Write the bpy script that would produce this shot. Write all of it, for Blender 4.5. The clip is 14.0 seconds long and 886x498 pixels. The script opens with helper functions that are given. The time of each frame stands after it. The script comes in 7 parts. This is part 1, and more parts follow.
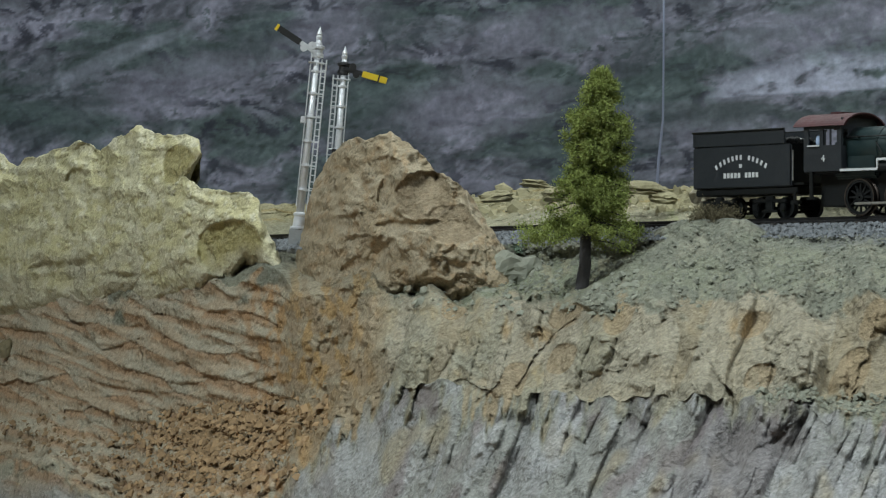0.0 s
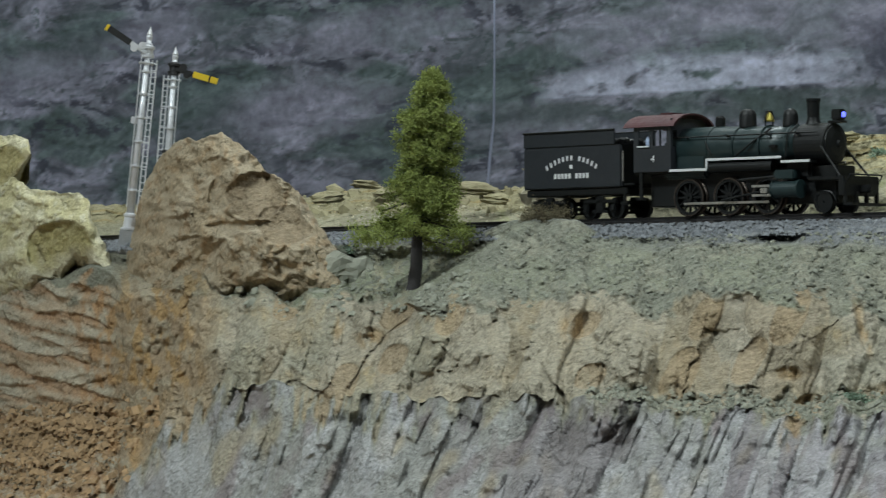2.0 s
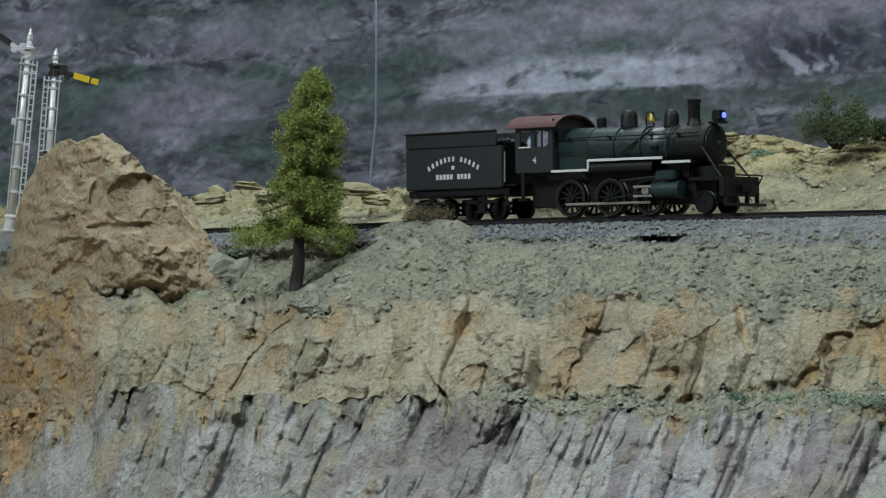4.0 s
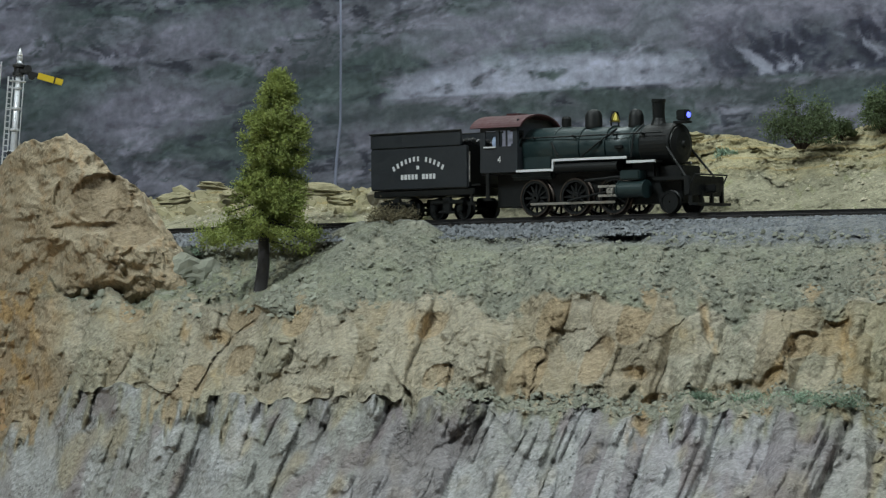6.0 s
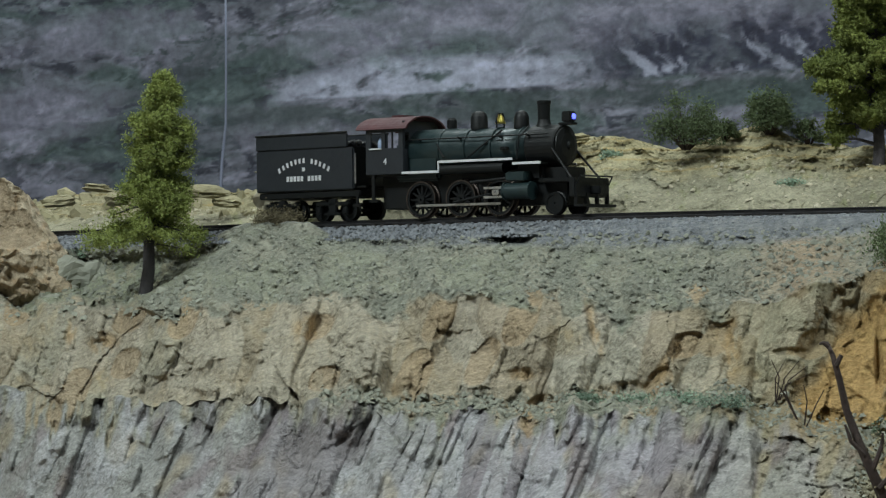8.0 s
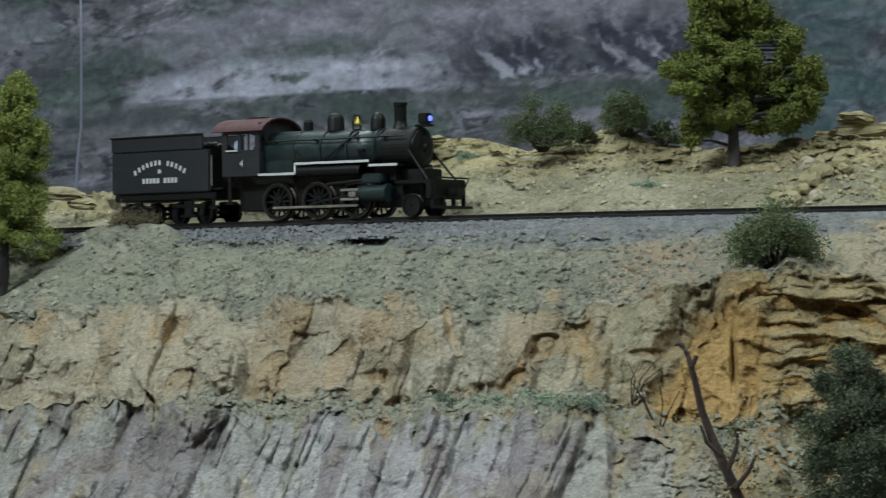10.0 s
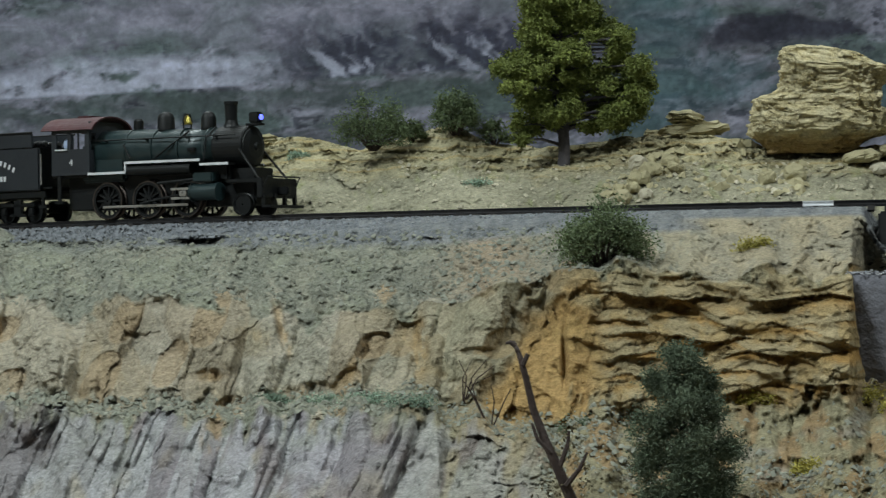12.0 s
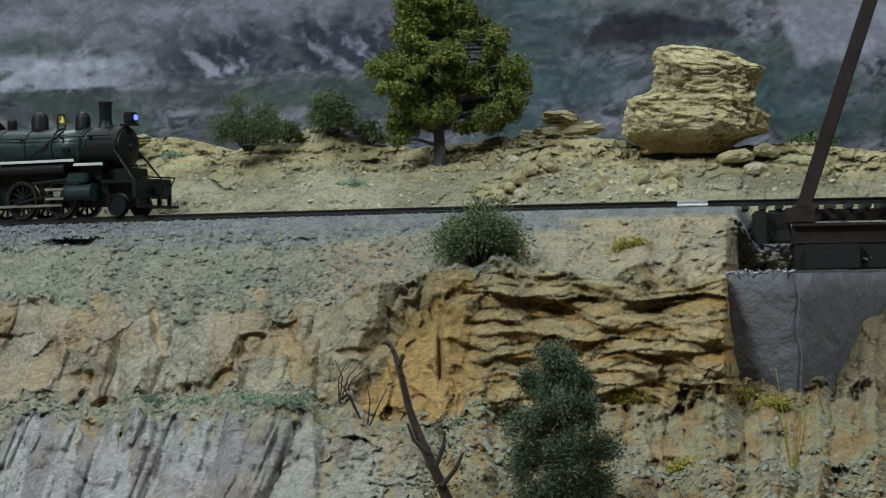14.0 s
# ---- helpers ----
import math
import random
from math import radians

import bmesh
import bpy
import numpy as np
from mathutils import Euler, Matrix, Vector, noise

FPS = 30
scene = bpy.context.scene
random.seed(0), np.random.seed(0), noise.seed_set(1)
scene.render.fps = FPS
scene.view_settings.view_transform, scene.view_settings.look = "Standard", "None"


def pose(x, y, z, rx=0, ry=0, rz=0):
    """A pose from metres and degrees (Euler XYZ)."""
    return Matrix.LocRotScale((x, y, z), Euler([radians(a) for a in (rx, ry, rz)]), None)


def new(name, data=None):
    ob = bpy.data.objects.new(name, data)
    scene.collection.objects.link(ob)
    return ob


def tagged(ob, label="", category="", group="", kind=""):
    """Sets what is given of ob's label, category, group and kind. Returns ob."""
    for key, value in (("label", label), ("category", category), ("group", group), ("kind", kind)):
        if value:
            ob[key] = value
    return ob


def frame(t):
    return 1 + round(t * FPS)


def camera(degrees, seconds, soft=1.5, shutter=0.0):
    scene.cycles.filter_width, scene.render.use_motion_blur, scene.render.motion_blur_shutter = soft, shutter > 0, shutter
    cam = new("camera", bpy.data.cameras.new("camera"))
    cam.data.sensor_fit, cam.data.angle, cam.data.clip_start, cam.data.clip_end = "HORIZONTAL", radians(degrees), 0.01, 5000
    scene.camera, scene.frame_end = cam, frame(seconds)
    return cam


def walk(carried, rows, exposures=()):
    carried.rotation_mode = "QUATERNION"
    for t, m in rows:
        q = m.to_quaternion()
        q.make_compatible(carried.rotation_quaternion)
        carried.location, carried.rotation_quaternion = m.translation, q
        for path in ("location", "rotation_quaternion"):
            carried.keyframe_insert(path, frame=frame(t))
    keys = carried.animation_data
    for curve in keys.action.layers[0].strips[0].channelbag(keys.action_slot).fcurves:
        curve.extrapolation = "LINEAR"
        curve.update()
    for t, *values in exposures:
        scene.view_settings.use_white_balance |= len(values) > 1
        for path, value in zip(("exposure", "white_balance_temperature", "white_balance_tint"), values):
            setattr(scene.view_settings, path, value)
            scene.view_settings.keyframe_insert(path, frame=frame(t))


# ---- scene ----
# A model railway in HO size: one unit is a metre, rail height 1.30 m, the eye a little below the rails.
EYE, RAIL = 1.2664, 1.300
cam = camera(16.0, 14.0, soft=1.25, shutter=0.4)
# seconds, bearing to the right, upward tilt, lean to the right, in degrees
TURNS = [
    (0.0, -8.200, 0.860, 0.000), (0.5, -7.917, 0.865, 0.010), (1.0, -7.241, 0.859, 0.040),
    (1.5, -6.435, 0.862, 0.094), (2.0, -5.137, 0.869, 0.130), (2.5, -4.440, 0.868, 0.190),
    (3.0, -3.779, 0.879, 0.230), (5.5, -2.599, 0.871, 0.370), (6.0, -2.363, 0.873, 0.390),
    (6.5, -1.907, 0.892, 0.465), (7.0, -1.161, 0.888, 0.520), (7.5, -0.648, 0.889, 0.540),
    (10.0, 2.311, 0.894, 0.690), (10.5, 3.545, 0.907, 0.720), (11.0, 4.065, 0.923, 0.766),
    (11.5, 4.650, 0.874, 0.835), (12.0, 5.374, 0.831, 0.880), (12.5, 6.199, 0.821, 0.927),
    (13.0, 7.043, 0.813, 0.965), (13.5, 7.474, 0.801, 1.010), (14.0, 7.633, 0.799, 1.015),
]
walk(cam, [(t, pose(0, 0, EYE, 90 + up, lean, -bearing)) for t, bearing, up, lean in TURNS],
     exposures=[(0.0, 0.0), (14.0, 0.0)])

# ---- light: a closed room with three oblong ceiling fixtures ----
world = bpy.data.worlds.new("world")
scene.world = world
world.use_nodes = True
world.node_tree.nodes["Background"].inputs[0].default_value = (0.5, 0.6, 0.75, 1)
world.node_tree.nodes["Background"].inputs[1].default_value = 0.02
CEILING = 2.6
LAMPS = [(-0.95, 0.50, 29.5), (0.75, 0.60, 10.8), (-0.1, 1.90, 9.0)]
LAMP_COLOUR = (0.88, 1.0, 1.01)
for lx, ly, watts in LAMPS:
    tube = bpy.data.lights.new("fluorescent_light", "AREA")
    tube.shape, tube.size, tube.size_y, tube.energy, tube.color = "RECTANGLE", 0.60, 0.40, watts, LAMP_COLOUR
    new("fluorescent_light", tube).matrix_world = pose(lx, ly, CEILING - 0.075)


# ---- materials ----
def nodes_of(name):
    m = bpy.data.materials.new(name)
    m.use_nodes = True
    return m, m.node_tree, m.node_tree.nodes["Principled BSDF"]


def noise_node(tree, scale, detail=4.0, rough=0.6, coords="Object"):
    co = tree.nodes.new("ShaderNodeTexCoord")
    n = tree.nodes.new("ShaderNodeTexNoise")
    n.inputs["Scale"].default_value, n.inputs["Detail"].default_value, n.inputs["Roughness"].default_value = scale, detail, rough
    tree.links.new(co.outputs[coords], n.inputs["Vector"])
    return n


def ramp_node(tree, fac, a, b):
    r = tree.nodes.new("ShaderNodeMapRange")
    r.inputs["From Min"].default_value, r.inputs["From Max"].default_value = 0.3, 0.7
    r.inputs["To Min"].default_value, r.inputs["To Max"].default_value = a, b
    tree.links.new(fac, r.inputs["Value"])
    return r


def mixed(tree, fac, a, b, blend="MIX"):
    x = tree.nodes.new("ShaderNodeMix")
    x.data_type, x.blend_type = "RGBA", blend
    for k, v in ((0, fac), (6, a), (7, b)):
        if isinstance(v, (tuple, float, int)):
            x.inputs[k].default_value = v if not isinstance(v, tuple) else (*v[:3], 1)
        else:
            tree.links.new(v, x.inputs[k])
    return x.outputs[2]


def bumped(tree, bsdf, height, strength, distance):
    b = tree.nodes.new("ShaderNodeBump")
    b.inputs["Strength"].default_value, b.inputs["Distance"].default_value = strength, distance
    tree.links.new(height, b.inputs["Height"])
    tree.links.new(b.outputs[0], bsdf.inputs["Normal"])


def paint(name, colour, other=None, rough=0.6, metal=0.0, scale=300.0, bump=0.15, vary=0.0, spec=0.5):
    """Two shades mixed by noise at two scales, with a fine relief and uneven gloss."""
    m, tree, bsdf = nodes_of(name)
    other = other or tuple(c * 0.65 for c in colour)
    fine, coarse = noise_node(tree, scale), noise_node(tree, scale * 0.17, 3.0)
    colour_out = mixed(tree, ramp_node(tree, coarse.outputs[0], 0, 1).outputs[0], colour, other)
    colour_out = mixed(tree, 0.5, colour_out, mixed(tree, ramp_node(tree, fine.outputs[0], 0, 1).outputs[0], other, colour))
    if vary:
        info = tree.nodes.new("ShaderNodeObjectInfo")
        geo = tree.nodes.new("ShaderNodeNewGeometry")
        add = tree.nodes.new("ShaderNodeMath")
        add.operation = "ADD"
        tree.links.new(info.outputs["Random"], add.inputs[0])
        tree.links.new(geo.outputs["Random Per Island"], add.inputs[1])
        hsv = tree.nodes.new("ShaderNodeHueSaturation")
        r = tree.nodes.new("ShaderNodeMapRange")
        r.inputs["From Max"].default_value = 2.0
        r.inputs["To Min"].default_value, r.inputs["To Max"].default_value = 1 - vary, 1 + vary
        tree.links.new(add.outputs[0], r.inputs["Value"])
        tree.links.new(r.outputs[0], hsv.inputs["Value"])
        tree.links.new(colour_out, hsv.inputs["Color"])
        colour_out = hsv.outputs[0]
    tree.links.new(colour_out, bsdf.inputs["Base Color"])
    tree.links.new(ramp_node(tree, fine.outputs[0], max(rough - 0.12, 0.05), min(rough + 0.12, 1)).outputs[0], bsdf.inputs["Roughness"])
    bsdf.inputs["Metallic"].default_value = metal
    bsdf.inputs["Specular IOR Level"].default_value = spec
    if bump:
        bumped(tree, bsdf, fine.outputs[0], bump, 0.6 / scale)
    return m


def tinted(name, fine_scale, bump, contrast=0.25, distance=0.0012, crumbs=1.0):
    """Rock or soil whose pigment is the mesh's own colour layer, with grain, grit, crumbs and pinholes on top."""
    m, tree, bsdf = nodes_of(name)

    def maths(kind, a, b, c=None):
        n = tree.nodes.new("ShaderNodeMath")
        n.operation = kind
        for k, q in enumerate((a, b, c)):
            if isinstance(q, (int, float)):
                n.inputs[k].default_value = q
            elif q is not None:
                tree.links.new(q, n.inputs[k])
        return n.outputs[0]

    layer = tree.nodes.new("ShaderNodeVertexColor")
    layer.layer_name = "pigment"
    fine, grit = noise_node(tree, fine_scale, 3.0, 0.65), noise_node(tree, fine_scale * 2.6, 2.0, 0.6)
    broad, patch = noise_node(tree, fine_scale * 0.30, 4.0, 0.62), noise_node(tree, fine_scale * 0.16, 3.0, 0.6)
    c = mixed(tree, 1.0, layer.outputs[0], mixed(tree, ramp_node(tree, fine.outputs[0], 0, 1).outputs[0], (1 - contrast,) * 3, (1 + contrast,) * 3), "MULTIPLY")
    c = mixed(tree, 0.6, c, mixed(tree, 1.0, c, mixed(tree, ramp_node(tree, grit.outputs[0], 0, 1).outputs[0], (0.70, 0.69, 0.67), (1.28, 1.28, 1.27)), "MULTIPLY"))
    tree.links.new(c, bsdf.inputs["Base Color"])
    bsdf.inputs["Roughness"].default_value = 0.95
    bsdf.inputs["Specular IOR Level"].default_value = 0.15
    height = maths("MULTIPLY_ADD", broad.outputs[0], 2.6, maths("MULTIPLY_ADD", grit.outputs[0], 1.1, maths("MULTIPLY", fine.outputs[0], 1.5)))
    if crumbs:
        where = tree.nodes.new("ShaderNodeMapRange")
        where.inputs["From Min"].default_value, where.inputs["From Max"].default_value = 0.44, 0.60
        tree.links.new(patch.outputs[0], where.inputs["Value"])
        warp = mixed(tree, 0.0012, tree.nodes.new("ShaderNodeTexCoord").outputs["Object"], fine.outputs["Color"], "LINEAR_LIGHT")
        for scale, weight in ((fine_scale * 0.55, 0.9), (fine_scale * 1.25, 0.55)):
            cell = tree.nodes.new("ShaderNodeTexVoronoi")
            cell.inputs["Scale"].default_value = scale
            tree.links.new(warp, cell.inputs["Vector"])
            lump = maths("MULTIPLY", maths("SUBTRACT", 0.6, cell.outputs["Distance"]), where.outputs[0])
            height = maths("MULTIPLY_ADD", lump, weight * crumbs, height)
        height = maths("MULTIPLY", height, maths("MULTIPLY_ADD", where.outputs[0], 0.65, 0.40))
    bumped(tree, bsdf, height, bump, distance)
    return m


def glowing(name, colour, strength):
    m, tree, bsdf = nodes_of(name)
    bsdf.inputs["Base Color"].default_value = (*colour, 1)
    bsdf.inputs["Emission Color"].default_value = (*colour, 1)
    bsdf.inputs["Emission Strength"].default_value = strength
    return m


M_SOIL = tinted("plaster_rock", 420.0, 1.0, 0.24, 0.00085)
M_STONE = tinted("sandstone", 420.0, 1.0, 0.2, 0.0009)
M_PRINT = tinted("printed_backdrop", 60.0, 0.0, 0.06, crumbs=0.0)
M_ROOM = paint("room_wall_paint", (0.55, 0.55, 0.54), (0.5, 0.5, 0.49), 0.85, scale=25, bump=0.05)
M_CEIL = paint("ceiling_paint", (0.75, 0.75, 0.73), (0.7, 0.7, 0.68), 0.9, scale=30, bump=0.05)
M_FLOOR = paint("grey_carpet", (0.16, 0.16, 0.17), (0.1, 0.1, 0.11), 0.95, scale=160, bump=0.4)
M_WOOD = paint("benchwork_plywood", (0.32, 0.22, 0.12), (0.25, 0.16, 0.08), 0.7, scale=40, bump=0.1)
M_TUBE = glowing("lit_diffuser", (0.97, 1.0, 0.95), 2.0)
M_BALLAST = paint("ballast_stone", (0.20, 0.21, 0.225), (0.12, 0.128, 0.14), 0.9, scale=500, vary=0.45)
M_GRAVEL = paint("talus_gravel", (0.245, 0.248, 0.20), (0.17, 0.175, 0.14), 0.95, scale=500, vary=0.35)
M_RUBBLE = paint("orange_rubble_stone", (0.31, 0.205, 0.11), (0.20, 0.135, 0.075), 0.95, scale=500, vary=0.5)
M_YELLOW = paint("yellow_sandstone_chip", (0.37, 0.33, 0.195), (0.29, 0.255, 0.15), 0.95, scale=350, bump=0.5, vary=0.15)
M_OLIVE = paint("olive_grey_sandstone_chip", (0.30, 0.27, 0.16), (0.215, 0.19, 0.115), 0.95, scale=350, bump=0.5, vary=0.25)
M_PALE = paint("pale_sandstone_chip", (0.5, 0.46, 0.35), (0.4, 0.35, 0.25), 0.95, scale=350, bump=0.5, vary=0.2)
M_RAILTOP = paint("blackened_rail_steel", (0.045, 0.045, 0.05), (0.03, 0.027, 0.025), 0.45, 0.6, 600)
M_SLEEPER = paint("dark_sleeper_wood", (0.055, 0.05, 0.048), (0.03, 0.027, 0.026), 0.85, scale=700, vary=0.3)
M_SILVER = paint("silver_mast_paint", (0.72, 0.73, 0.76), (0.52, 0.53, 0.57), 0.38, 0.25, 500, 0.1)
M_BLOCK = paint("grey_concrete_block", (0.36, 0.37, 0.38), (0.26, 0.27, 0.28), 0.9, scale=350, bump=0.3)
M_BLACKPAINT = paint("black_arm_paint", (0.02, 0.02, 0.022), (0.012, 0.012, 0.012), 0.5, scale=500)
M_YELLOWPAINT = paint("yellow_arm_paint", (0.75, 0.55, 0.03), (0.62, 0.44, 0.02), 0.5, scale=400)
M_ENGINE = paint("black_engine_paint", (0.009, 0.010, 0.011), (0.005, 0.006, 0.006), 0.5, 0.0, 450, 0.1, 0.0, 0.3)
M_BOILER = paint("dark_green_boiler_paint", (0.020, 0.038, 0.040), (0.012, 0.025, 0.027), 0.40, 0.1, 400, 0.08)
M_GREYCAB = paint("dark_grey_cab_paint", (0.022, 0.026, 0.032), (0.015, 0.018, 0.023), 0.5, 0.0, 400, 0.08)
M_ROOF = paint("oxide_red_roof_paint", (0.080, 0.022, 0.026), (0.052, 0.016, 0.019), 0.6, 0.0, 350, 0.15)
M_STEEL = paint("polished_rod_steel", (0.62, 0.6, 0.57), (0.45, 0.43, 0.4), 0.35, 0.85, 600, 0.05)
M_TYRE = paint("worn_wheel_tyre", (0.15, 0.12, 0.105), (0.035, 0.030, 0.027), 0.34, 0.8, 300, 0.1)
M_WHITEEDGE = paint("white_edge_paint", (0.72, 0.73, 0.75), (0.55, 0.56, 0.58), 0.5, scale=500)
M_BRASS = paint("brass", (0.55, 0.46, 0.10), (0.36, 0.30, 0.07), 0.45, 0.7, 500, 0.05)
M_LENS = glowing("lit_headlight_lens", (0.10, 0.13, 1.0), 2.6)
M_FIGURE = paint("pale_blue_figure_paint", (0.45, 0.55, 0.75), (0.3, 0.4, 0.62), 0.7, scale=400)
M_CONCRETE = paint("weathered_grey_abutment", (0.140, 0.138, 0.158), (0.100, 0.098, 0.110), 0.9, scale=90, bump=0.5)
M_CHALK = paint("pale_crumbled_mortar", (0.42, 0.43, 0.45), (0.32, 0.32, 0.33), 0.95, scale=300, bump=0.5)
M_RUST = paint("rust_black_bridge_steel", (0.040, 0.026, 0.024), (0.022, 0.016, 0.016), 0.6, 0.2, 260, 0.2)
M_TRUNK = paint("dark_grey_bark", (0.060, 0.055, 0.058), (0.030, 0.028, 0.030), 0.9, scale=700, bump=0.9)
M_TRUNK2 = paint("grey_bark", (0.11, 0.10, 0.11), (0.05, 0.045, 0.05), 0.9, scale=700, bump=0.9)
M_TWIG = paint("dead_brown_twig", (0.075, 0.05, 0.042), (0.035, 0.024, 0.02), 0.9, scale=600, bump=0.6)
M_CONIFER = paint("yellow_green_foliage", (0.245, 0.285, 0.075), (0.15, 0.19, 0.045), 0.9, scale=120, bump=0, vary=0.28)
M_LEAF = paint("olive_leaf_foliage", (0.27, 0.31, 0.07), (0.13, 0.165, 0.04), 0.9, scale=90, bump=0, vary=0.35)
M_BUSH = paint("dark_green_bush_foliage", (0.135, 0.175, 0.08), (0.075, 0.105, 0.048), 0.9, scale=120, bump=0, vary=0.3)
M_FRONT = paint("blue_green_foliage", (0.14, 0.175, 0.11), (0.08, 0.11, 0.068), 0.9, scale=90, bump=0, vary=0.12)
M_SAGE = paint("sage_green_tuft", (0.27, 0.36, 0.27), (0.19, 0.27, 0.20), 0.95, scale=200, bump=0, vary=0.4)
M_STRAW = paint("yellow_dry_grass", (0.42, 0.36, 0.07), (0.32, 0.29, 0.07), 0.95, scale=200, bump=0, vary=0.4)
M_DRYBUSH = paint("dry_brown_scrub", (0.20, 0.17, 0.10), (0.12, 0.10, 0.06), 0.95, scale=200, bump=0, vary=0.4)
M_CABLE = paint("grey_blue_cable", (0.21, 0.23, 0.32), (0.16, 0.18, 0.26), 0.5, scale=200, bump=0)
# near-black for the bearing blocks and for shade painted round the bridge end
M_PAD_SHADE = paint("black_pad_and_shade", (0.010, 0.010, 0.010), (0.006, 0.006, 0.006), 0.7, scale=300)


# ---- numbers: smooth noise on arrays ----
RNG = np.random.default_rng(7)
LATTICE = RNG.random((64, 64, 64)).astype(np.float32)


DIRS = RNG.normal(size=(64, 64, 64, 3))
DIRS = DIRS / np.linalg.norm(DIRS, axis=-1, keepdims=True)

FLAT = RNG.normal(size=(64, 64, 64, 2)).astype(np.float32)
FLAT = FLAT / np.linalg.norm(FLAT, axis=-1, keepdims=True)


def vnoise(x, y, z=0.0):
    """Smooth gradient noise, about 0 to 1, at arrays of places; a plain number z picks a sheet of its own."""
    if np.ndim(z) == 0:
        x, y = np.broadcast_arrays(np.asarray(x, np.float32), np.asarray(y, np.float32))
        k = int(abs(z) * 7.0) % 64
        xf, yf = np.floor(x), np.floor(y)
        u, v = x - xf, y - yf
        xi, yi = xf.astype(np.int32) & 63, yf.astype(np.int32) & 63
        fu, fv = (q * q * q * (q * (6 * q - 15) + 10) for q in (u, v))
        rows = []
        for b in (0, 1):
            pair = []
            for a in (0, 1):
                g = FLAT[k, (xi + a) & 63, (yi + b) & 63]
                pair.append(g[..., 0] * (u - a) + g[..., 1] * (v - b))
            rows.append(pair[0] + fu * (pair[1] - pair[0]))
        return 0.5 + 0.72 * (rows[0] + fv * (rows[1] - rows[0]))
    x, y, z = np.broadcast_arrays(np.asarray(x, float), np.asarray(y, float), np.asarray(z, float) + 0.37)
    xi, yi, zi = np.floor(x).astype(int), np.floor(y).astype(int), np.floor(z).astype(int)
    u, v, w = x - xi, y - yi, z - zi
    fu, fv, fw = (q * q * q * (q * (6 * q - 15) + 10) for q in (u, v, w))
    out = 0.0
    for a in (0, 1):
        for b in (0, 1):
            for c in (0, 1):
                g = DIRS[(xi + a) % 64, (yi + b) % 64, (zi + c) % 64]
                dot = g[..., 0] * (u - a) + g[..., 1] * (v - b) + g[..., 2] * (w - c)
                out = out + dot * (fu if a else 1 - fu) * (fv if b else 1 - fv) * (fw if c else 1 - fw)
    return 0.5 + 0.85 * out


def fbm(x, y, z=0.0, octaves=4, gain=0.5):
    total, amp, norm = 0.0, 1.0, 0.0
    for k in range(octaves):
        f = 2.03 ** k
        total = total + amp * vnoise(x * f + 13.7 * k, y * f + 5.1 * k, z * f + 9.3 * k)
        norm += amp
        amp *= gain
    return total / norm


def ridged(x, y, z=0.0, octaves=4):
    total, amp, norm = 0.0, 1.0, 0.0
    for k in range(octaves):
        f = 2.07 ** k
        total = total + amp * (1 - np.abs(2 * vnoise(x * f + 3.7 * k, y * f + 8.1 * k, z * f + 2.3 * k) - 1))
        norm += amp
        amp *= 0.55
    return total / norm


def cells(x, y, seed=0):
    """Distance to the nearest and second nearest of scattered seeds, and the nearest one's random number."""
    x, y = np.broadcast_arrays(np.asarray(x, np.float32), np.asarray(y, np.float32))
    xi, yi = np.floor(x).astype(np.int32), np.floor(y).astype(np.int32)
    d1, d2, who = np.full(x.shape, 9.0, np.float32), np.full(x.shape, 9.0, np.float32), np.zeros(x.shape, np.float32)
    for a in (-1, 0, 1):
        for b in (-1, 0, 1):
            i, j = (xi + a) % 64, (yi + b) % 64
            px, py = xi + a + LATTICE[i, j, seed], yi + b + LATTICE[i, j, seed + 1]
            d = np.hypot(px - x, py - y)
            near = d < d1
            d2 = np.where(near, d1, np.minimum(d2, d))
            who = np.where(near, LATTICE[i, j, seed + 2], who)
            d1 = np.where(near, d, d1)
    return d1, d2, who


def facets(x, y, seed=0, tilt=1.0, lift=0.5):
    """Broken faces: each scattered cell is a plane of its own slope and height."""
    x, y = np.broadcast_arrays(np.asarray(x, np.float32), np.asarray(y, np.float32))
    xi, yi = np.floor(x).astype(np.int32), np.floor(y).astype(np.int32)
    best, out = np.full(x.shape, 9.0, np.float32), np.zeros(x.shape, np.float32)
    for a in (-1, 0, 1):
        for b in (-1, 0, 1):
            i, j = (xi + a) % 64, (yi + b) % 64
            px, py = xi + a + LATTICE[i, j, seed], yi + b + LATTICE[i, j, seed + 1]
            d = np.hypot(px - x, py - y)
            plane = lift * (LATTICE[i, j, seed + 2] - 0.5) + tilt * ((LATTICE[i, j, seed + 3] - 0.5) * (x - px) + (LATTICE[i, j, seed + 4] - 0.5) * (y - py))
            near = d < best
            out = np.where(near, plane, out)
            best = np.where(near, d, best)
    return out


